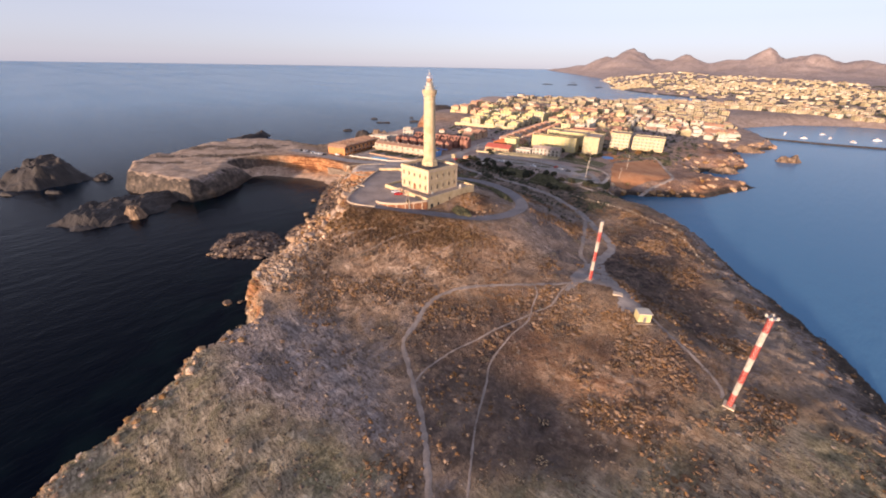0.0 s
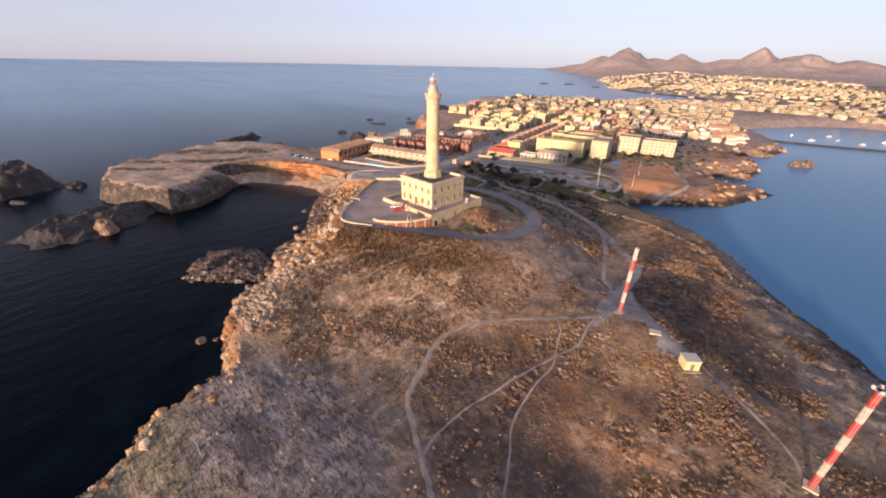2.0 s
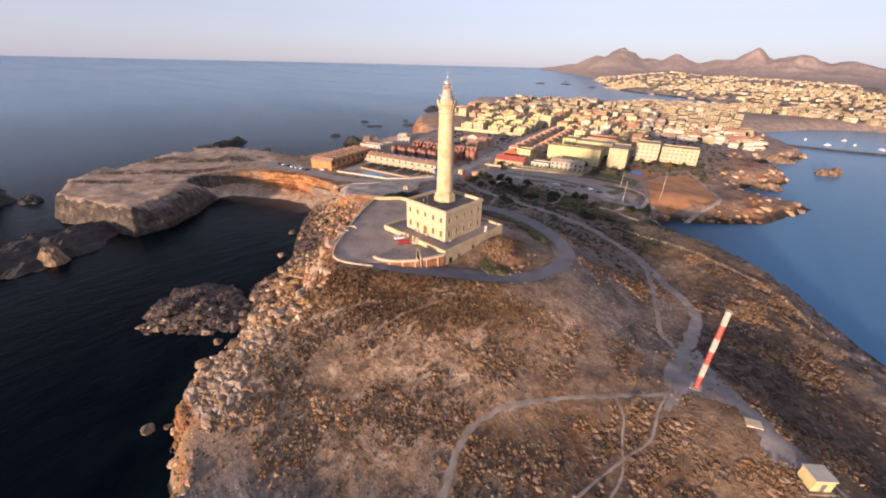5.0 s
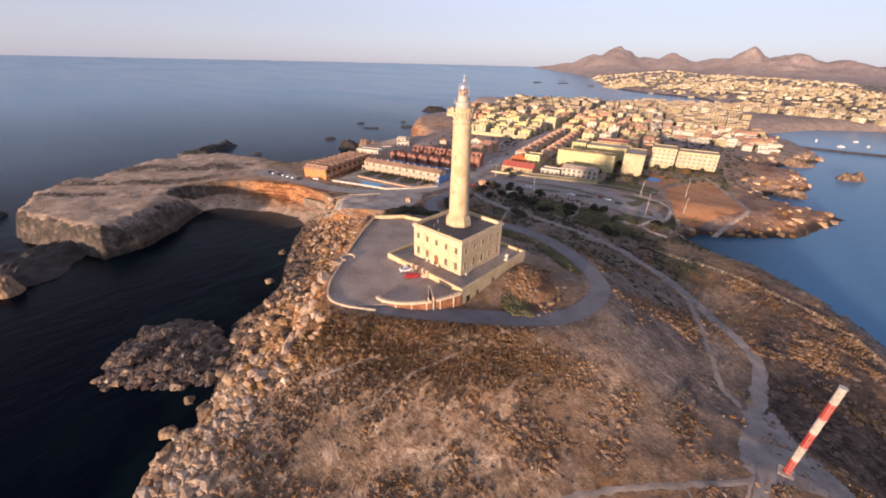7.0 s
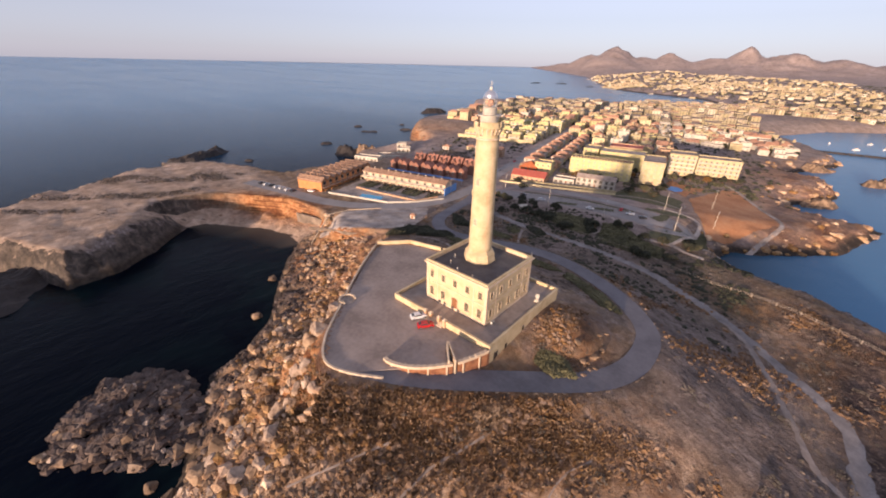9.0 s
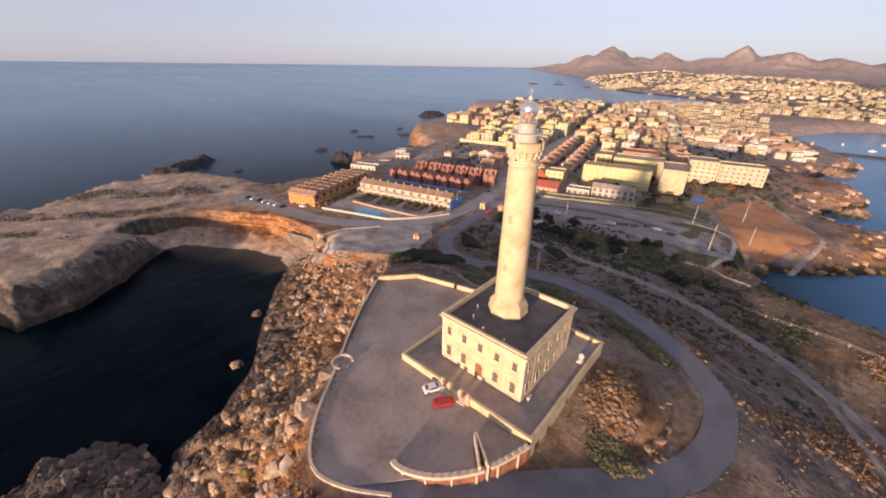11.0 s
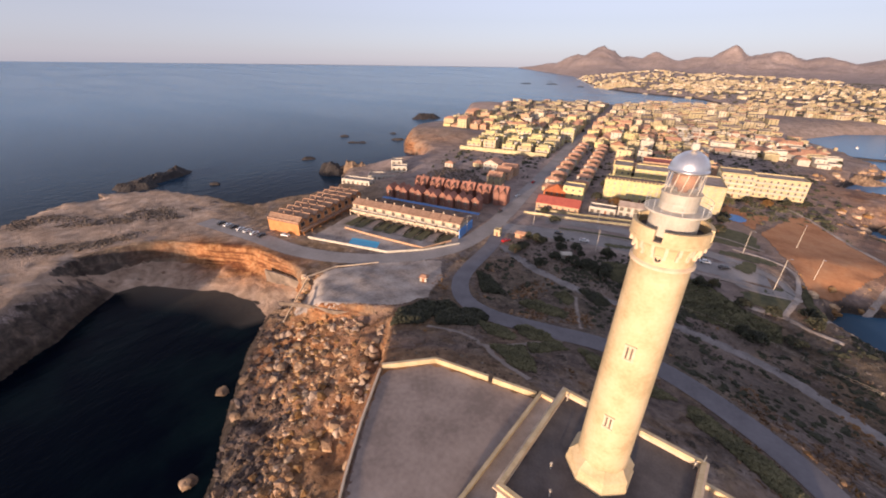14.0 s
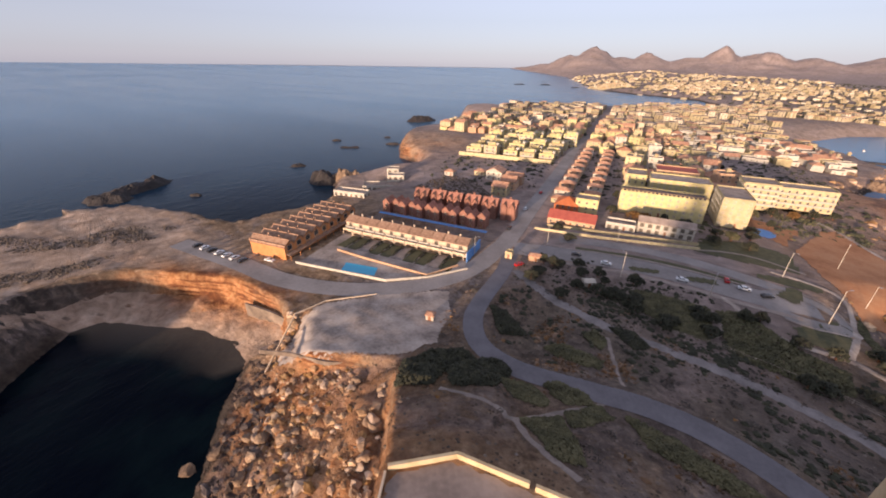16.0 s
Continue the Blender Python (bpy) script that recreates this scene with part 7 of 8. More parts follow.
def park_spot(r):
    x, y = r.uniform(-205, -70), r.uniform(176, 262)
    if (y < 205 + 0.12 * (x + 150) or x < -172) and r.random() < 0.72:
        return None
    if float(fbm(x / 13.0, y / 13.0 + 8, 3)) < r.uniform(-0.12, 0.2) or not clear_of(LANE_POINTS, x, y, 5) or not clear_of(PATH_POINTS, x, y, 2.6):
        return None
    return x, y, 0.4 + 1.3 * r.random() ** 2, r.uniform(0.8, 1.3)


scatter("park_scrub", 11000, park_spot, tuft, M_BUSH, "dark low shrubs of the park", "scrub", 6)


# ---- the town ----
TOWN, TOWN_YAW = Vector((-222, 250)), 13.0
E1, E2 = Vector((math.cos(radians(13)), math.sin(radians(13)))), Vector((-math.sin(radians(13)), math.cos(radians(13))))


def town(u, v):
    p = TOWN + E1 * u + E2 * v
    return p.x, p.y


def win_mesh(w, h, mat_pane, name):
    b = Build()
    b.box(-w / 2, w / 2, -0.02, 0.03, 0, h)
    me = b.mesh(name, mat_pane)
    me.materials.append(M_WHITE)
    fr = Build()
    fr.v, fr.f = list(b.v), list(b.f)
    k = len(fr.f)
    for x0, x1, z0, z1 in ((-w / 2 - 0.1, -w / 2, -0.1, h + 0.1), (w / 2, w / 2 + 0.1, -0.1, h + 0.1), (-w / 2, w / 2, h, h + 0.1), (-w / 2 - 0.15, w / 2 + 0.15, -0.12, 0.0)):
        fr.box(x0, x1, -0.09, 0.02, z0, z1)
    me = fr.mesh(name, mat_pane)
    me.materials.append(M_WHITE)
    for i, p in enumerate(me.polygons):
        p.material_index = 0 if i < k else 1
    return me


WIN = win_mesh(1.1, 1.3, M_PANE, "window")
WINBIG = win_mesh(1.9, 2.1, M_PANE, "window")
WINGARAGE = win_mesh(2.6, 2.2, M_GLASS, "garage_door")
WINSHUT = win_mesh(1.1, 1.4, M_BLIND, "window")
DOOR = win_mesh(1.1, 2.2, M_DOORW, "door")


def house(name, x, y, yaw, w, d, floors, wall_m, roof, roof_m, label, category="house", group="", base=None, balcony=False, win=None, fh=3.0, sides="fblr", gap=3.2, door=True, porch=0.0, pitch=0.24, coping=False, dormers=False):
    """A house centred on x, y: walls, roof, windows and door; roof is flat, gable (ridge along w), gabley (ridge along d) or hip."""
    z = (min(ground_z(x + sx * w / 2, y + sy * d / 2) for sx in (-1, 1) for sy in (-1, 1)) if base is None else base) - 0.3
    t = empty(name, pose(x, y, z, 0, 0, yaw), label, category, group)
    h = floors * fh + 0.3
    part("wall", Build().box(-w / 2, w / 2, -d / 2, d / 2, 0, h), wall_m, t)
    o = 0.35
    if roof == "flat":
        part("roof", Build().box(-w / 2 + 0.25, w / 2 - 0.25, -d / 2 + 0.25, d / 2 - 0.25, h, h + 0.12), roof_m, t)
        p = Build()
        for q in ((-w / 2, w / 2, -d / 2, -d / 2 + 0.25), (-w / 2, w / 2, d / 2 - 0.25, d / 2), (-w / 2, -w / 2 + 0.25, -d / 2 + 0.25, d / 2 - 0.25), (w / 2 - 0.25, w / 2, -d / 2 + 0.25, d / 2 - 0.25)):
            p.box(*q, h, h + 0.8)
        part("parapet", p, wall_m, t)
    else:
        b = Build()
        if roof == "gabley":
            r = w * pitch
            pts = [(-w / 2 - o, -d / 2 - o), (w / 2 + o, -d / 2 - o), (w / 2 + o, d / 2 + o), (-w / 2 - o, d / 2 + o)]
            ridge = [(0, -d / 2 - o), (0, d / 2 + o)]
            b.quad((*pts[0], h - 0.1), (*ridge[0], h + r), (*ridge[1], h + r), (*pts[3], h - 0.1)[:3]).quad((*ridge[0], h + r), (*pts[1], h - 0.1), (*pts[2], h - 0.1), (*ridge[1], h + r))
            b.quad((*pts[0], h - 0.3), (*pts[3], h - 0.3), (*ridge[1], h + r - 0.2), (*ridge[0], h + r - 0.2)).quad((*pts[1], h - 0.3), (*ridge[0], h + r - 0.2), (*ridge[1], h + r - 0.2), (*pts[2], h - 0.3))
            for s in (-1, 1):
                b.quad((-w / 2 - o, s * (d / 2 + o), h - 0.3), (-w / 2 - o, s * (d / 2 + o), h - 0.1), (0, s * (d / 2 + o), h + r), (0, s * (d / 2 + o), h + r - 0.2))
                b.quad((w / 2 + o, s * (d / 2 + o), h - 0.3), (w / 2 + o, s * (d / 2 + o), h - 0.1), (0, s * (d / 2 + o), h + r), (0, s * (d / 2 + o), h + r - 0.2))
            for s in (-1, 1):
                part("gable", Build().quad((-w / 2, s * d / 2, h), (w / 2, s * d / 2, h), (0, s * d / 2, h + r - 0.1)), wall_m, t)
        else:
            r = d * pitch
            inset = d / 2 if roof == "hip" else 0.0
            e = w / 2 + o
            a, c = -e + inset, e - inset
            lo, up = h - 0.1, h + r
            b.quad((-e, -d / 2 - o, lo), (e, -d / 2 - o, lo), (c, 0, up), (a, 0, up)).quad((e, d / 2 + o, lo), (-e, d / 2 + o, lo), (a, 0, up), (c, 0, up))
            b.quad((-e, -d / 2 - o, lo - 0.2), (-e, d / 2 + o, lo - 0.2), (e, d / 2 + o, lo - 0.2), (e, -d / 2 - o, lo - 0.2))
            if inset:
                b.quad((e, -d / 2 - o, lo), (e, d / 2 + o, lo), (c, 0, up)).quad((-e, d / 2 + o, lo), (-e, -d / 2 - o, lo), (a, 0, up))
            for s in (-1, 1):
                b.quad((-e, s * (d / 2 + o), lo - 0.2), (e, s * (d / 2 + o), lo - 0.2), (e, s * (d / 2 + o), lo), (-e, s * (d / 2 + o), lo))
            if not inset:
                for s in (-1, 1):
                    part("gable", Build().quad((s * w / 2, -d / 2, h), (s * w / 2, d / 2, h), (s * w / 2, 0, h + r - 0.1)), wall_m, t)
                    b.quad((s * e, -d / 2 - o, lo - 0.2), (s * e, -d / 2 - o, lo), (s * e, 0, up), (s * e, 0, up - 0.2)).quad((s * e, d / 2 + o, lo - 0.2), (s * e, d / 2 + o, lo), (s * e, 0, up), (s * e, 0, up - 0.2))
        part("roof", b, roof_m, t)
    if dormers:
        for px in (-w * 0.26, w * 0.26):
            g, gw = Build(), w * 0.23
            g.quad((px - gw, -d / 2 - 1.2, h - 0.4), (px, -d / 2 - 1.2, h + gw * 1.5), (px, 0, h + gw * 1.5), (px - gw, 0, h - 0.4)).quad((px, -d / 2 - 1.2, h + gw * 1.5), (px + gw, -d / 2 - 1.2, h - 0.4), (px + gw, 0, h - 0.4), (px, 0, h + gw * 1.5))
            part("dormer_roof", g, M_BROWNTILE, t)
            part("dormer", Build().prism([(px - gw * 0.8, -d / 2 - 0.9), (px + gw * 0.8, -d / 2 - 0.9), (px + gw * 0.8, -d / 2), (px - gw * 0.8, -d / 2)], 0, h - 0.35), wall_m, t)
            part("dormer_gable", Build().quad((px - gw * 0.85, -d / 2 - 0.9, h - 0.35), (px + gw * 0.85, -d / 2 - 0.9, h - 0.35), (px, -d / 2 - 0.9, h + gw * 1.2)), wall_m, t)
        part("chimney", Build().box(-0.4, 0.4, 0.5, 1.2, h, h + d * pitch + 0.9), wall_m, t)
    if coping:
        for px in (-w / 2 + 0.16, 0.0):
            part("party_wall", Build().box(px - 0.16, px + 0.16, -d / 2 - 0.4, d / 2 + 0.4, h - 0.2, h + (0.9 if px else w * pitch + 0.25)), M_BROWNTILE, t)
        for y0, up in ((2.0, 1.0), (-3.8, 0.8)):
            part("chimney", Build().box(w * 0.2, w * 0.2 + 0.7, y0, y0 + 0.8, h, h + w * pitch + up), M_BROWNTILE, t)
        part("garage_roof", Build().box(-w / 2 + 0.2, w / 2 - 0.2, -d / 2 - 2.6, -d / 2, 2.7, 2.95), M_BROWNTILE, t, "tiled lean-to over the garage")
        part("garage_post", Build().box(-w / 2 + 0.2, -w / 2 + 0.5, -d / 2 - 2.6, -d / 2 - 2.3, 0, 2.7), M_ORANGE, t)
    if porch:
        b = Build().box(-w / 2 + 0.2, w / 2 - 0.2, -d / 2 - porch, -d / 2, 2.7, 2.95)
        b.box(-w / 2 + 0.2, w / 2 - 0.2, -d / 2 - porch, -d / 2 - porch + 0.15, 2.95, 3.75)
        part("porch_roof", b, wall_m, t, "pale terrace slab with a parapet")
        for px in (-w / 2 + 0.35, w / 2 - 0.35):
            part("porch_pillar", Build().box(px - 0.15, px + 0.15, -d / 2 - porch, -d / 2 - porch + 0.3, 0, 2.7), wall_m, t)
        part("chimney", Build().box(-w / 2 + 0.4, -w / 2 + 1.0, 0.6, 1.3, h, h + d * 0.24 + 0.7), wall_m, t)
    faces = {"f": (w, pose(0, -d / 2 - 0.03, 0)), "b": (w, pose(0, d / 2 + 0.03, 0, 0, 0, 180)), "l": (d, pose(-w / 2 - 0.03, 0, 0, 0, 0, 270)), "r": (d, pose(w / 2 + 0.03, 0, 0, 0, 0, 90))}
    for key in sides:
        length, m = faces[key]
        n = max(1, int(length / gap))
        for fl in range(floors):
            for i in range(n):
                px = (i + 0.5) * length / n - length / 2
                if fl == 0 and key == "f" and door and i == n // 2:
                    share("door", DOOR, t, m @ pose(px, 0, 0.35))
                else:
                    share("window", win or WIN, t, m @ pose(px, 0, fl * fh + 1.1 - (0.6 if (win or WIN) is WINBIG else 0)))
        if balcony and key == "f":
            for fl in range(1, floors):
                part("balcony", Build().box(-w / 2 + 0.3, w / 2 - 0.3, -1.2, 0.0, fl * fh + 0.15, fl * fh + 0.35).box(-w / 2 + 0.3, w / 2 - 0.3, -1.2, -1.08, fl * fh + 0.35, fl * fh + 1.2), M_WHITE, t, at=m)
    return t


def row(name, p0, p1, n, d, floors, wall_m, roof, roof_m, label, group, step=0.0, base=None, share_of=1.0, **more):
    """Terraced houses side by side, each an object of its own; the front looks to the right of p0 to p1 turned back."""
    a, b = Vector(p0), Vector(p1)
    w = (b - a).length / n
    yaw = math.degrees(math.atan2((b - a).y, (b - a).x))
    made = []
    for i in range(n):
        c = a + (b - a) * ((i + 0.5) / n)
        nrm = Vector((-(b - a).y, (b - a).x)).normalized()
        c = c + nrm * (d / 2 + (step if i % 2 else 0))
        made.append(house(name, c.x, c.y, yaw, w * share_of - 0.04, d, floors, wall_m, roof, roof_m, label, "house", group, base, **more))
    return made


# brick terrace by the sea, white terrace with gardens, red houses behind
row("terraced_house", (-285.5, 176.5), (-301, 227), 9, 19, 2, M_ORANGE, "gabley", M_BROWNTILE, "orange rendered terraced house with a gabled tile roof", "orange terrace", 0.0, 13.6, win=WINGARAGE, sides="fb", door=False, pitch=0.4, coping=True)
row("garden_house", (-290, 212.5), (-227, 227.5), 11, 8, 2, M_TRIM, "gable", M_BROWNTILE, "cream terraced house with tile roof and a garden", "white terrace", 0.0, 13.8, balcony=True, win=WINBIG, sides="fb", door=False, porch=3.2)
row("red_house", (-297, 243.5), (-238, 258.5), 12, 7, 2, M_BRICK, "gabley", M_REDTILE, "red brick terraced house with a steep gable", "red terrace", 2.2, 13.9, sides="fb", pitch=0.6, share_of=0.84)
row("red_house", (-291, 262), (-231, 279.5), 6, 8, 2, M_BRICK, "gable", M_REDTILE, "tall red brick house with twin gables", "red houses", 0.8, 13.9, sides="fb", pitch=0.42, fh=3.6, share_of=0.78, dormers=True)
tagged(part("boundary_wall", Build().box(-0.2, 0.2, -7, 9, 0, 4.5), M_BLUE, at=pose(-226.3, 231, 13.8, 0, 0, 13)), "blue painted end wall of the terrace", "wall")
tagged(part("awning", Build().prism([(-292, 236), (-232, 250.5), (-232.5, 252.5), (-292.5, 238)], 16.6, 16.9), M_BLUE), "long blue awning behind the terrace", "awning")
for px, py in ((-291, 237.5), (-272, 242), (-252, 247), (-233, 251.3)):
    tagged(part("awning_post", Build().box(-0.1, 0.1, -0.1, 0.1, -0.4, 2.8), M_STEEL, at=pose(px, py, 13.8)), "thin steel post under the blue awning", "post", "awning posts")
sheet("pool_deck", [(-279, 178), (-240, 192.5), (-222, 219), (-226, 226), (-289, 211)], 14.02, M_PLAZA, "pale paved pool terrace", "terrace", 0.6)
sheet("pool", [(-260.1, 185.6), (-246.3, 191.0), (-249.9, 196.4), (-263.8, 191.2)], 14.06, M_POOL, "turquoise swimming pool", "pool", 0.3)
low_wall("pool_wall", [(-280, 177.5), (-258, 185.2), (-240, 191.5), (-229, 204), (-221, 219.5)], 0.3, 13.2, 14.65, M_WHITE, "low white pool terrace wall", 0.0)
low_wall("garden_wall", [(-276, 196), (-261, 198.2), (-230, 204.5), (-225.5, 219)], 0.35, 13.4, 14.9, M_PEACH, "peach garden wall behind the pool", 0.0)
for i in range(1, 11):
    a = Vector((-284.5 + 5.6 * i, 202.0 + 1.42 * i))
    ob = part("garden_lawn", Build().box(-2.4, 2.4, -4.0, 8.0, 0, 0.12), M_LAWN if i % 3 else M_DIRT, at=pose(a.x, a.y, 14.02, 0, 0, 13.5))
    tagged(ob, "small fenced lawn behind a terraced house", "lawn", "terrace gardens")
    if i > 1:
        tagged(part("hedge", leafy(0, 2.0, 0, 0.5, 5.6, 1.5, 160, 80 + i, 0.25), M_BUSH, at=pose(a.x - 2.8, a.y, 14.1, 0, 0, 13.5)), "clipped green hedge between gardens", "hedge", "garden hedges")
for i in range(7):
    m = [M_CARDARK, M_CARWHITE, M_CARDARK, M_CARWHITE, M_CARWHITE, M_CARWHITE, M_CARDARK][i]
    car(-329 + 5.0 * i, 158.5 + 1.0 * i - 0.2, 13.45, 100, m, "white car parked by the seafront road" if m is M_CARWHITE else "dark car parked by the seafront road")
car(-290, 171.5, 13.7, 20, M_CARWHITE, "white car parked by the orange terrace")
for k, (x, y, yaw) in enumerate([(-130, 276, 10), (-136, 279, 100), (-123, 275, 30), (-150, 268, 12), (-206, 236, 75), (-229, 268, 100), (-236, 300, 103), (-243, 335, 103), (-191, 262, 20), (-178, 262, 15)]):
    car(x, y, ground_z(x, y) + 0.14, yaw, [M_CARWHITE, M_CARRED, M_CARDARK][k % 3], ["white", "red", "dark"][k % 3] + " car parked beside the road")
house("kiosk", -210, 183, 20, 2.6, 2.2, 1, M_WHITE, "hip", M_TERRA, "small white kiosk with a tile roof on the plaza", "kiosk", fh=2.4, sides="f")
house("park_kiosk", -203, 246, 15, 6, 3, 1, M_PEACH, "hip", M_TERRA, "small tile-roofed kiosk at the park gate", "kiosk", fh=2.6, sides="f")
house("park_kiosk", -213, 240, 15, 3, 3, 1, M_CREAM, "flat", M_FLATROOF, "small cream gate kiosk", "kiosk", fh=2.6, sides="f")
house("park_hut", -178, 240, 40, 4, 3, 1, M_WHITE, "gable", M_WHITE, "white gabled hut among the bushes", "hut", fh=2.4, sides="f")

# larger buildings right of the street
RESERVED = []


def block(name, u0, u1, v0, v1, floors, wall_m, roof, roof_m, label, category="building", **more):
    RESERVED.append((u0 - 2, u1 + 2, v0 - 2, v1 + 2))
    x, y = town((u0 + u1) / 2, (v0 + v1) / 2)
    return house(name, x, y, TOWN_YAW, u1 - u0, v1 - v0, floors, wall_m, roof, roof_m, label, category, base=13.8, **more)


block("pavilion", 13, 37, 38, 50, 1, M_PEACH, "gable", M_REDROOF, "long low pavilion with a red roof", fh=3.4, sides="f")
block("garden_villa", 57, 82, 46, 54, 2, M_WHITE, "gable", M_FLATROOF, "white two-storey villa with terraces", "villa", win=WINBIG)
block("garden_villa", 42, 56, 44, 52, 1, M_WHITE, "flat", M_FLATROOF, "low white villa wing", "villa", win=WINBIG)
long_block = block("apartment_block", 46, 89, 75, 88, 4, M_YELLOW, "flat", M_ROOFDARK, "long cream apartment block in morning sun", balcony=False, gap=3.6, win=WINSHUT)
for k in range(21):
    part("roof_pier", Build().box(-0.35, 0.35, -0.5, 0.5, 0, 1.5), M_YELLOW, long_block, at=pose(-20.6 + 2.06 * k, -5.6, 12.4))
part("roof_canopy", Build().box(-21.2, 21.2, -6.3, -4.2, 13.9, 14.1), M_BROWNTILE, long_block, "brown canopy along the roof edge")
block("apartment_block", 95, 109, 76, 102, 5, M_CREAM, "flat", M_FLATROOF, "cream apartment block of five storeys", win=WINSHUT)
block("apartment_block", 112, 130, 118, 134, 5, M_CREAM, "flat", M_FLATROOF, "cream apartment block with balconies", balcony=True)
block("apartment_block", 132, 160, 128, 142, 4, M_CREAM, "flat", M_FLATROOF, "cream apartment block with balconies above the bay", balcony=True)
block("apartment_block", 62, 96, 112, 130, 4, M_YELLOW, "flat", M_FLATROOF, "yellow apartment block with a dark roof", win=WINSHUT)
block("apartment_block", 66, 92, 140, 158, 4, M_PEACH, "flat", M_REDROOF, "peach apartment block with a red roof terrace")
block("apartment_block", 48, 60, 118, 136, 4, M_YELLOW, "flat", M_FLATROOF, "yellow apartment block on the side street")
block("town_house", 24, 36, 58, 68, 3, M_YELLOW, "flat", M_FLATROOF, "yellow town house on the corner", "house")
block("gabled_house", -46, -34, 104, 116, 2, M_WHITE, "gabley", M_TERRA, "white gabled house on a bare plot", "house")
block("gabled_house", -30, -20, 70, 80, 2, M_CREAM, "gable", M_TERRA, "cream house with an orange tile roof", "house")
block("gabled_house", -29, -19, 86, 97, 2, M_PEACH, "gable", M_TERRA, "peach house with an orange tile roof", "house")
block("gabled_house", -58, -50, 112, 118, 1, M_CREAM, "hip", M_TERRA, "small cream house with a hipped roof", "house")
block("gabled_house", -78, -71, 100, 106, 1, M_WHITE, "hip", M_TERRA, "small white house on the headland", "house")
block("gabled_house", -30, -18, 100, 108, 2, M_PEACH, "gable", M_TERRA, "orange house beside the street", "house")
low_wall("garden_wall", [town(9, 26), town(40, 29), town(62, 33), town(84, 37)], 0.3, 13.4, 14.7, M_CREAM, "long cream garden wall along the avenue", 0.0)
low_wall("garden_wall", [town(14, 33), town(40, 36), town(84, 42)], 0.3, 13.4, 15.0, M_CREAM, "cream garden wall before the villas", 0.0)
for (x, y, w, d, fl, yaw, lab) in ((-348, 288, 24, 12, 1, 42, "low white seaside villa on the shore"), (-355, 309, 9, 8, 3, 40, "white villa tower on the rock point"), (-346, 303, 12, 8, 2, 40, "white two-storey seaside villa"), (-336, 253, 22, 8, 1, 20, "long low white shed behind the terrace")):
    house("seaside_villa", x, y, yaw, w, d, fl, M_WHITE, "flat", M_FLATROOF, lab, "villa", base=max(5.0, ground_z(x, y) - 0.5), win=WINBIG)
block("gabled_house", 13, 26, 56, 70, 2, M_REDORANGE, "hip", M_REDORANGE, "bright orange-red house beside the street", "house", fh=2.6)
# terraced streets
for v0 in range(74, 232, 9):
    for u, m in ((12.5, M_PEACH), (30.5, M_CREAM)):
        block("street_house", u - 4.6, u + 4.6, v0, v0 + 6.0, 1 + (v0 // 9 + int(u)) % 2, [M_CREAM, M_WHITE, M_YELLOW, M_PEACH][(v0 // 9 + int(u)) % 4], "hip", M_TERRA, "small terraced house with a tile roof and porch", "house", sides="fl", gap=3.2, fh=2.8)
# stepped yellow apartments
ra = random.Random(31)
for j, v in enumerate((182, 200, 219, 240, 262, 285)):
    for i in range(5):
        u = -92 + 17 * i + (6 if j > 3 else 0) + ra.uniform(-1, 1)
        fl, wd = ra.choice([2, 2, 3] if j < 3 else [2, 3, 3, 4]), ra.uniform(12.5, 15.5)
        t = block("terrace_apartment", u, u + wd, v + ra.uniform(-1.5, 1.5), v + 11 + ra.uniform(-1.5, 1.5), fl, ra.choice([M_YELLOW, M_YELLOW, M_CREAM]), "flat", ra.choice([M_FLATROOF, M_BROWNTILE]), "yellow stepped apartment house with terraces", "apartment house", balcony=True, sides="fr", gap=4.6, win=WINBIG)
        hh = fl * 3.0 + 0.3
        part("upper_storey", Build().box(-wd * 0.32, wd * ra.uniform(0.1, 0.4), -1.0, 4.2, hh, hh + 2.8), M_YELLOW, t, "set-back top storey")
        part("awning", Build().box(-wd * 0.4, wd * 0.1, -3.6, -1.0, hh + 2.2, hh + 2.35), ra.choice([M_WHITE, M_BROWNTILE]), t)
        part("stair_hut", Build().box(wd * 0.28, wd * 0.45, 1.0, 3.6, hh, hh + 2.2), M_WHITE, t)
low_wall("garden_wall", [town(-97, 172), town(-60, 174), town(-12, 176)], 0.5, 12.5, 17.0, M_CREAM, "cream retaining wall below the apartments", 0.0)
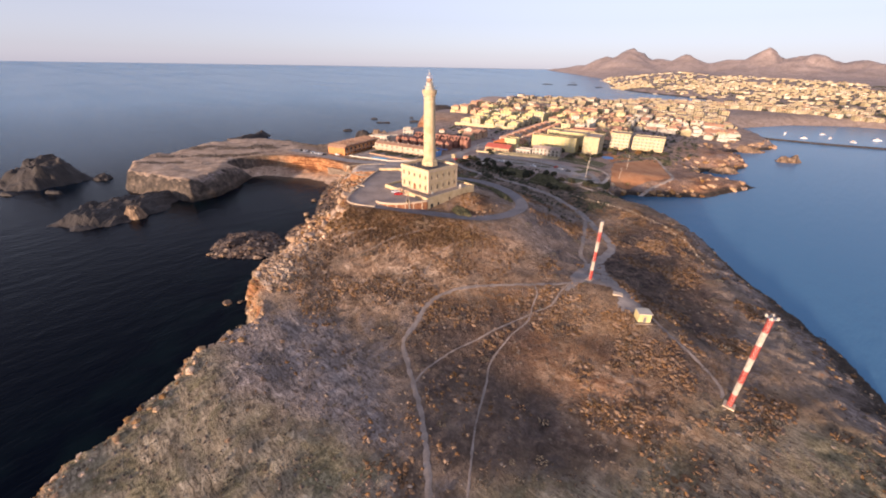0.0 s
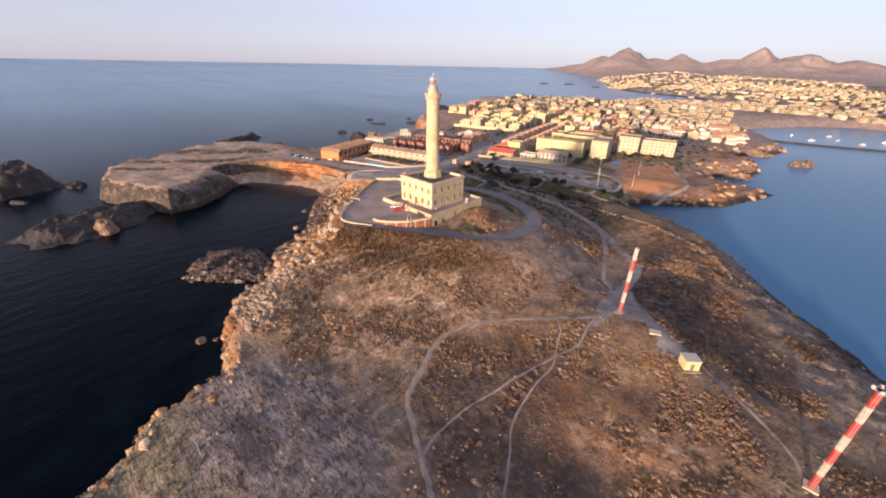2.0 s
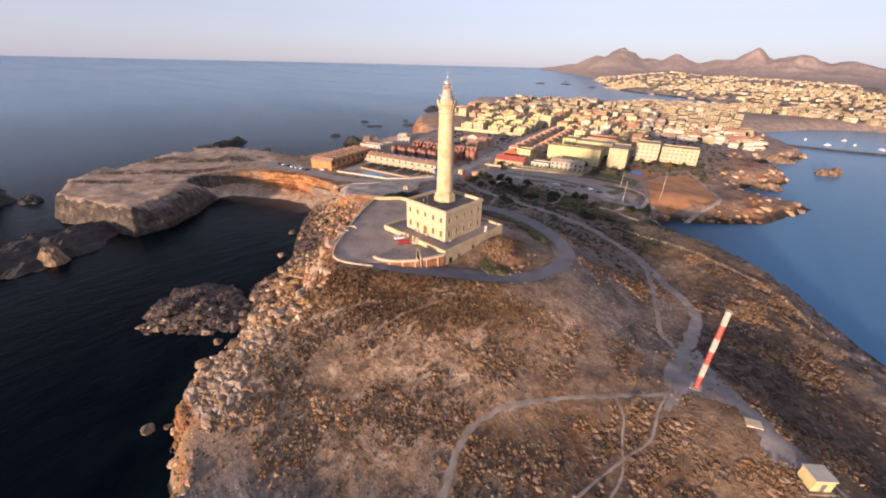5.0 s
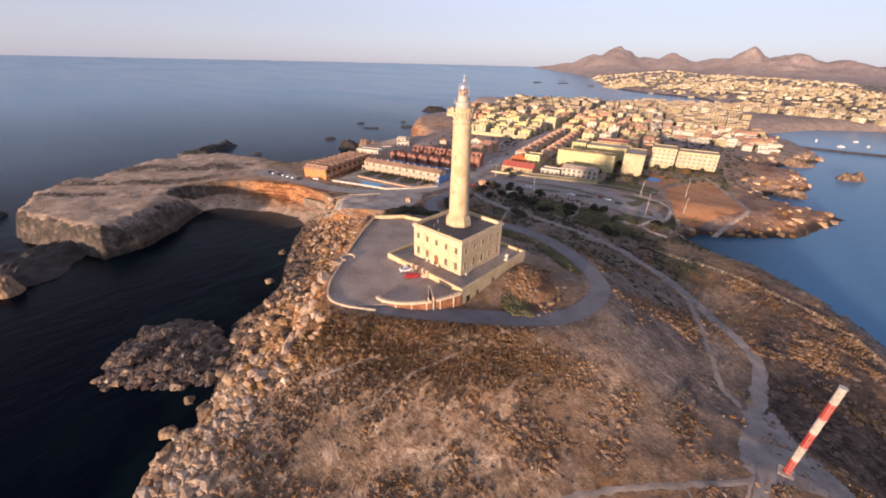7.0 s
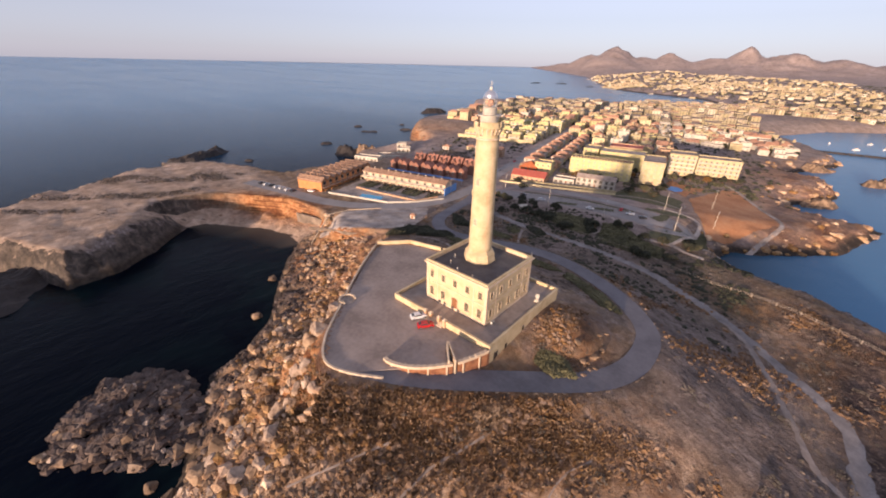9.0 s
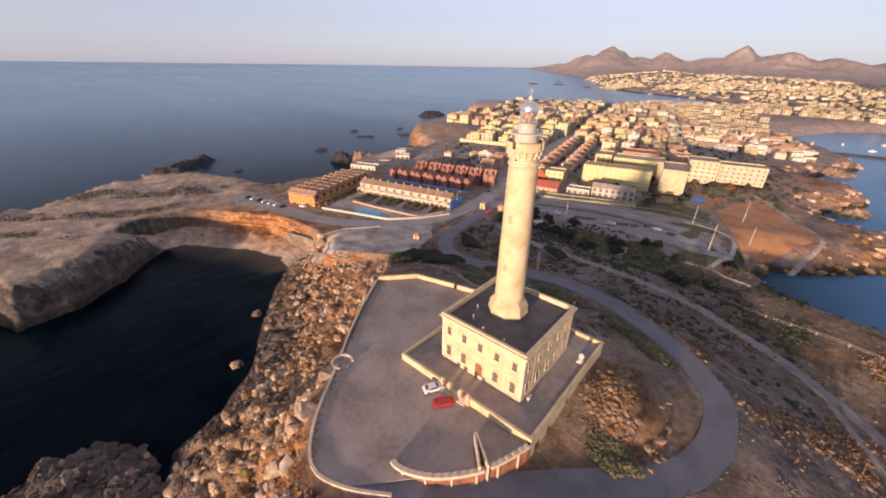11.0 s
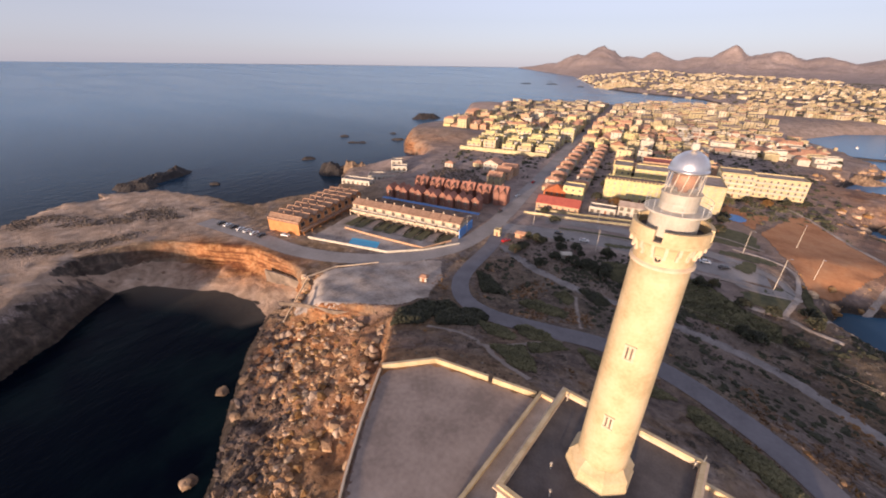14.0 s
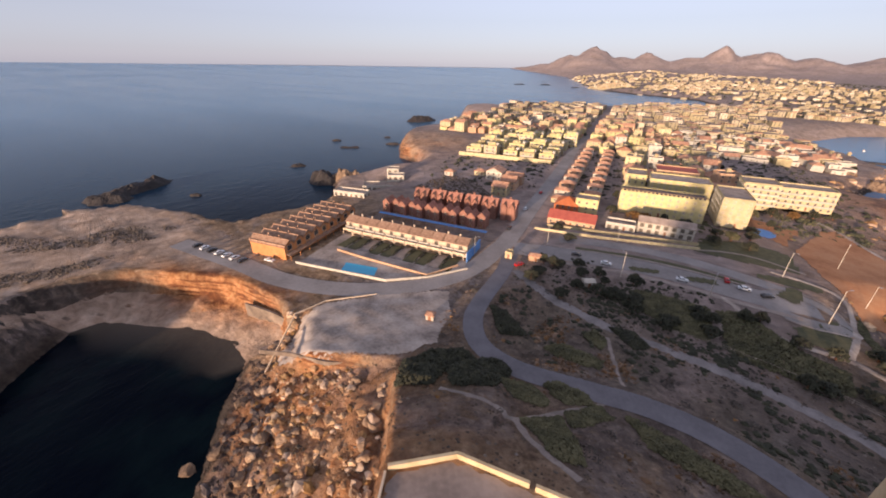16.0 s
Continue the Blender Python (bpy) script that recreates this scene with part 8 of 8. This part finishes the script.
# the rest of the town, plot by plot
rh = random.Random(77)
PLOTS, near_count = [], 0
for iv in range(9, 68):
    for iu in range(-13, 18):
        u, v = 13.5 * iu + rh.uniform(-3, 3), 14.5 * iv + rh.uniform(-3, 3)
        w, d = rh.uniform(8, 15), rh.uniform(8, 14)
        if abs(u) < 11 or abs(u - 43) < 8 and v < 240 or v < 300 and u < -12 or v < 150 and u < 100:
            continue
        if any(a - 6 < u < b + 6 and c - 6 < v < e + 6 for a, b, c, e in RESERVED):
            continue
        x, y = town(u, v)
        if lookup(SHORE_GRID, x, y) < 24 or rh.random() < 0.1 or (u > 115 and v < 285):
            continue
        white = u > 95 and 285 < v < 480
        wm = rh.choice([M_WHITE] * 4 + [M_CREAM] if white else [M_CREAM, M_CREAM, M_CREAM, M_WHITE, M_YELLOW, M_YELLOW, M_PEACH, M_PEACH])
        fl = rh.choice([1, 1, 2, 2]) if white else rh.choice([1, 1, 2, 2, 2, 3, 4] if v < 650 else [1, 2, 2, 3])
        rf = rh.choice(["flat", "flat", "flat", "hip", "gable"])
        yaw = TOWN_YAW + rh.choice([0, 0, 90, rh.uniform(-12, 12), rh.uniform(-30, 30)])
        if near_count < 270 and v < 560:
            near_count += 1
            colour = {M_WHITE: "white", M_CREAM: "cream", M_YELLOW: "yellow", M_PEACH: "peach"}[wm]
            house("town_house", x, y, yaw, w, d, fl, wm, rf, M_TERRA if rf != "flat" else M_FLATROOF, colour + " town house with a " + ("flat roof" if rf == "flat" else "tile roof"), "house", "town houses", sides="fr" if v < 400 else "f", gap=4.2, door=False)
            if fl > 1 and rf == "flat" and v < 400:
                PLOTS.append((x, y, yaw, 2.4, 2.4, 13.8 + fl * 3, 2.4))
            if rh.random() < 0.2:
                tree(x + 7, y + 7.5, rh.uniform(3, 6), rh.uniform(1.5, 3), 200 + iu * 70 + iv)
        else:
            PLOTS.append((x, y, yaw, w, d, ground_z(x, y) - 0.5, fl * 3.0))


def add_far(b, r, x, y, a, w, dp, z, h):
    """One small building of the far town: walls, roof slab and dark openings."""
    c, s = math.cos(a), math.sin(a)

    def rect(x0, x1, y0, y1):
        return [(x + px * c - py * s, y + px * s + py * c) for px, py in ((x0, y0), (x1, y0), (x1, y1), (x0, y1))]

    b["wall" if r.random() < 0.35 else "pale"].prism(rect(-w / 2, w / 2, -dp / 2, dp / 2), z, z + h)
    b["roof" if r.random() < 0.65 else "tile"].prism(rect(-w / 2 + 0.3, w / 2 - 0.3, -dp / 2 + 0.3, dp / 2 - 0.3), z + h, z + h + 0.3)
    for fl in range(int(h / 3) if y < 1500 else 0):
        n = int(w / 4)
        for i in range(n):
            px = (i + 0.5) * w / n - w / 2
            b["gap"].prism(rect(px - 0.7, px + 0.7, -dp / 2 - 0.08, -dp / 2), z + h - fl * 3 - 2.2, z + h - fl * 3 - 0.8)


def far_town():
    """The villages round the far bay: many small pale buildings with dark openings."""
    r = random.Random(5)
    b = {"wall": Build(), "pale": Build(), "roof": Build(), "tile": Build(), "gap": Build()}
    made = -len(PLOTS)
    plots = list(PLOTS)
    while made < 4200:
        if plots:
            px, py, pyaw, w, dp, z, h = plots.pop()
            made += 1
            add_far(b, r, px, py, radians(pyaw), w, dp, z, h)
            continue
        k = r.random()
        if k < 0.45:
            x, y = r.uniform(-250, 1500), r.gauss(1180, 130)
            x, y = x, max(1035, y)
        elif k < 0.7:
            x, y = r.uniform(-1250, 100), r.uniform(1900, 3300)
        elif k < 0.93:
            x, y = r.uniform(-520, 900), r.uniform(1500, 2400)
        else:
            x, y = r.gauss(-730, 70), r.gauss(2010, 50)
        d = lookup(SHORE_GRID, x, y)
        if d < (60 if x > 100 else 26) or float(fbm(x / 120.0, y / 120.0, 2)) < r.uniform(-0.35, 0.02):
            made += 0.2
            continue
        add_far(b, r, x, y, radians(13 + r.choice([0, 0, 90, 20, -25])), r.uniform(7, 18) * (1.3 if y > 1800 else 1), r.uniform(7, 12), ground_z(x, y) - 2, r.choice([3.3, 3.3, 3.6, 6.2, 6.2, 9.2]) + 2)
        made += 1
    t = empty("far_town", pose(0, 0, 0), "pale low houses and apartment blocks round the far bay", "town", kind="stuff")
    for nm, m, what in (("wall", M_CREAM, "wall"), ("pale", M_FARWALL, "wall"), ("roof", M_FLATROOF, "roof"), ("tile", M_TERRA, "roof"), ("gap", M_GLASS, "window")):
        part(what, b[nm], m, t)["kind"] = "stuff"


far_town()


def far_green(r):
    x, y = r.uniform(-1000, 1400), 1040 + 1900 * r.random() ** 1.4
    if lookup(SHORE_GRID, x, y) < 30:
        return None
    return x, y, 2.0 + 6.0 * r.random() ** 2, r.uniform(0.8, 1.6)


def boat(x, y, yaw, size):
    t = empty("boat", pose(x, y, 0.0, 0, 0, yaw), "small white motor boat moored in the bay", "boat", "moored boats")
    part("hull", Build().prism([(-2.6 * size, -0.9 * size), (1.2 * size, -1.0 * size), (3.0 * size, 0), (1.2 * size, 1.0 * size), (-2.6 * size, 0.9 * size)], -0.3, 0.9 * size), M_CARWHITE, t)
    part("cabin", Build().prism([(-1.0 * size, -0.6 * size), (0.8 * size, -0.5 * size), (0.8 * size, 0.5 * size), (-1.0 * size, 0.6 * size)], 0.9 * size, 1.9 * size), M_WHITE, t)


for x, y, yaw, size in ((-6, 760, 20, 1.4), (22, 790, 70, 1.2), (45, 770, 130, 1.5), (12, 830, 40, 1.3), (70, 820, 10, 1.6), (-30, 800, 95, 1.1), (95, 860, 50, 1.5)):
    boat(x, y, yaw, size)

scatter("far_trees", 9000, far_green, tuft, M_BUSH, "dark trees scattered among the far houses", "trees", 8)


rg = random.Random(77)
GARDEN = [(93, 62), (101, 58), (110, 64), (113, 74), (90, 92), (92, 104), (104, 108), (110, 110), (60, 104), (72, 100), (84, 106), (44, 100), (128, 112), (140, 118), (150, 122), (163, 132), (118, 100), (124, 90), (44, 70), (54, 66), (70, 66), (82, 64), (100, 136), (104, 150), (62, 138), (96, 118)]
for k, (u, v) in enumerate(GARDEN):
    x, y = town(u + rg.uniform(-1.5, 1.5), v + rg.uniform(-1.5, 1.5))
    tree(x, y, rg.uniform(3.0, 6.0), rg.uniform(1.6, 2.9), 200 + k, M_AUTUMN if k % 9 == 4 else (M_OLIVE if k % 3 == 1 else None), "green garden tree beside the apartment blocks")


def garden_green(r):
    u, v = r.uniform(86, 170), r.uniform(38, 122)
    x, y = town(u, v)
    if lookup(SHORE_GRID, x, y) < 12 or inside(np.array([x]), np.array([y]), [(-116, 340), (-100, 388), (-93, 397), (-72, 362), (-60, 334), (-80, 296), (-94, 283), (-108, 310)])[0] or float(fbm(x / 9.0, y / 9.0 + 3, 3)) < r.uniform(-0.1, 0.2):
        return None
    if (93 < u < 111 and 74 < v < 104) or y < 293 or (-134 < x < -106 and 306 < y < 356):
        return None
    return x, y, 0.4 + 1.4 * r.random() ** 2, r.uniform(0.8, 1.3)


scatter("garden_shrubs", 2600, garden_green, tuft, M_OLIVE, "olive green shrubs below the apartment blocks", "shrubs", 12)


def town_green(r):
    u, v = r.uniform(-100, 190), r.uniform(90, 700)
    x, y = town(u, v)
    if lookup(SHORE_GRID, x, y) < 15 or abs(u) < 9:
        return None
    return x, y, 0.7 + 2.6 * r.random() ** 2, r.uniform(0.8, 1.4)


scatter("town_shrubs", 5200, town_green, tuft, M_BUSH, "green shrubs in the town's gardens", "shrubs", 9)


def head_spot(r):
    x, y = r.uniform(-430, -320), r.uniform(36, 160)
    if float(west_band(x, y)) < r.uniform(0.3, 1.1) or lookup(SHORE_GRID, x, y) < 8 or (x > -350 and not is_open(x, y)):
        return None
    return x, y, 0.3 + 0.85 * r.random() ** 2, r.uniform(0.8, 1.4)


scatter("headland_scrub", 22000, head_spot, tuft, M_SCRUB, "dark low scrub on the sandy headland", "scrub", 10)


def field_spot(r):
    x, y = r.uniform(-322, -263), r.uniform(286, 336)
    if not inside(np.array([x]), np.array([y]), FIELD)[0] or float(fbm(x / 8.0, y / 8.0 + 5, 3)) < r.uniform(-0.45, 0.1):
        return None
    return x, y, 0.4 + 1.1 * r.random() ** 2, r.uniform(0.7, 1.2)


scatter("field_scrub", 2600, field_spot, tuft, M_SCRUB, "dark scrub on the empty plot behind the red houses", "scrub", 31)
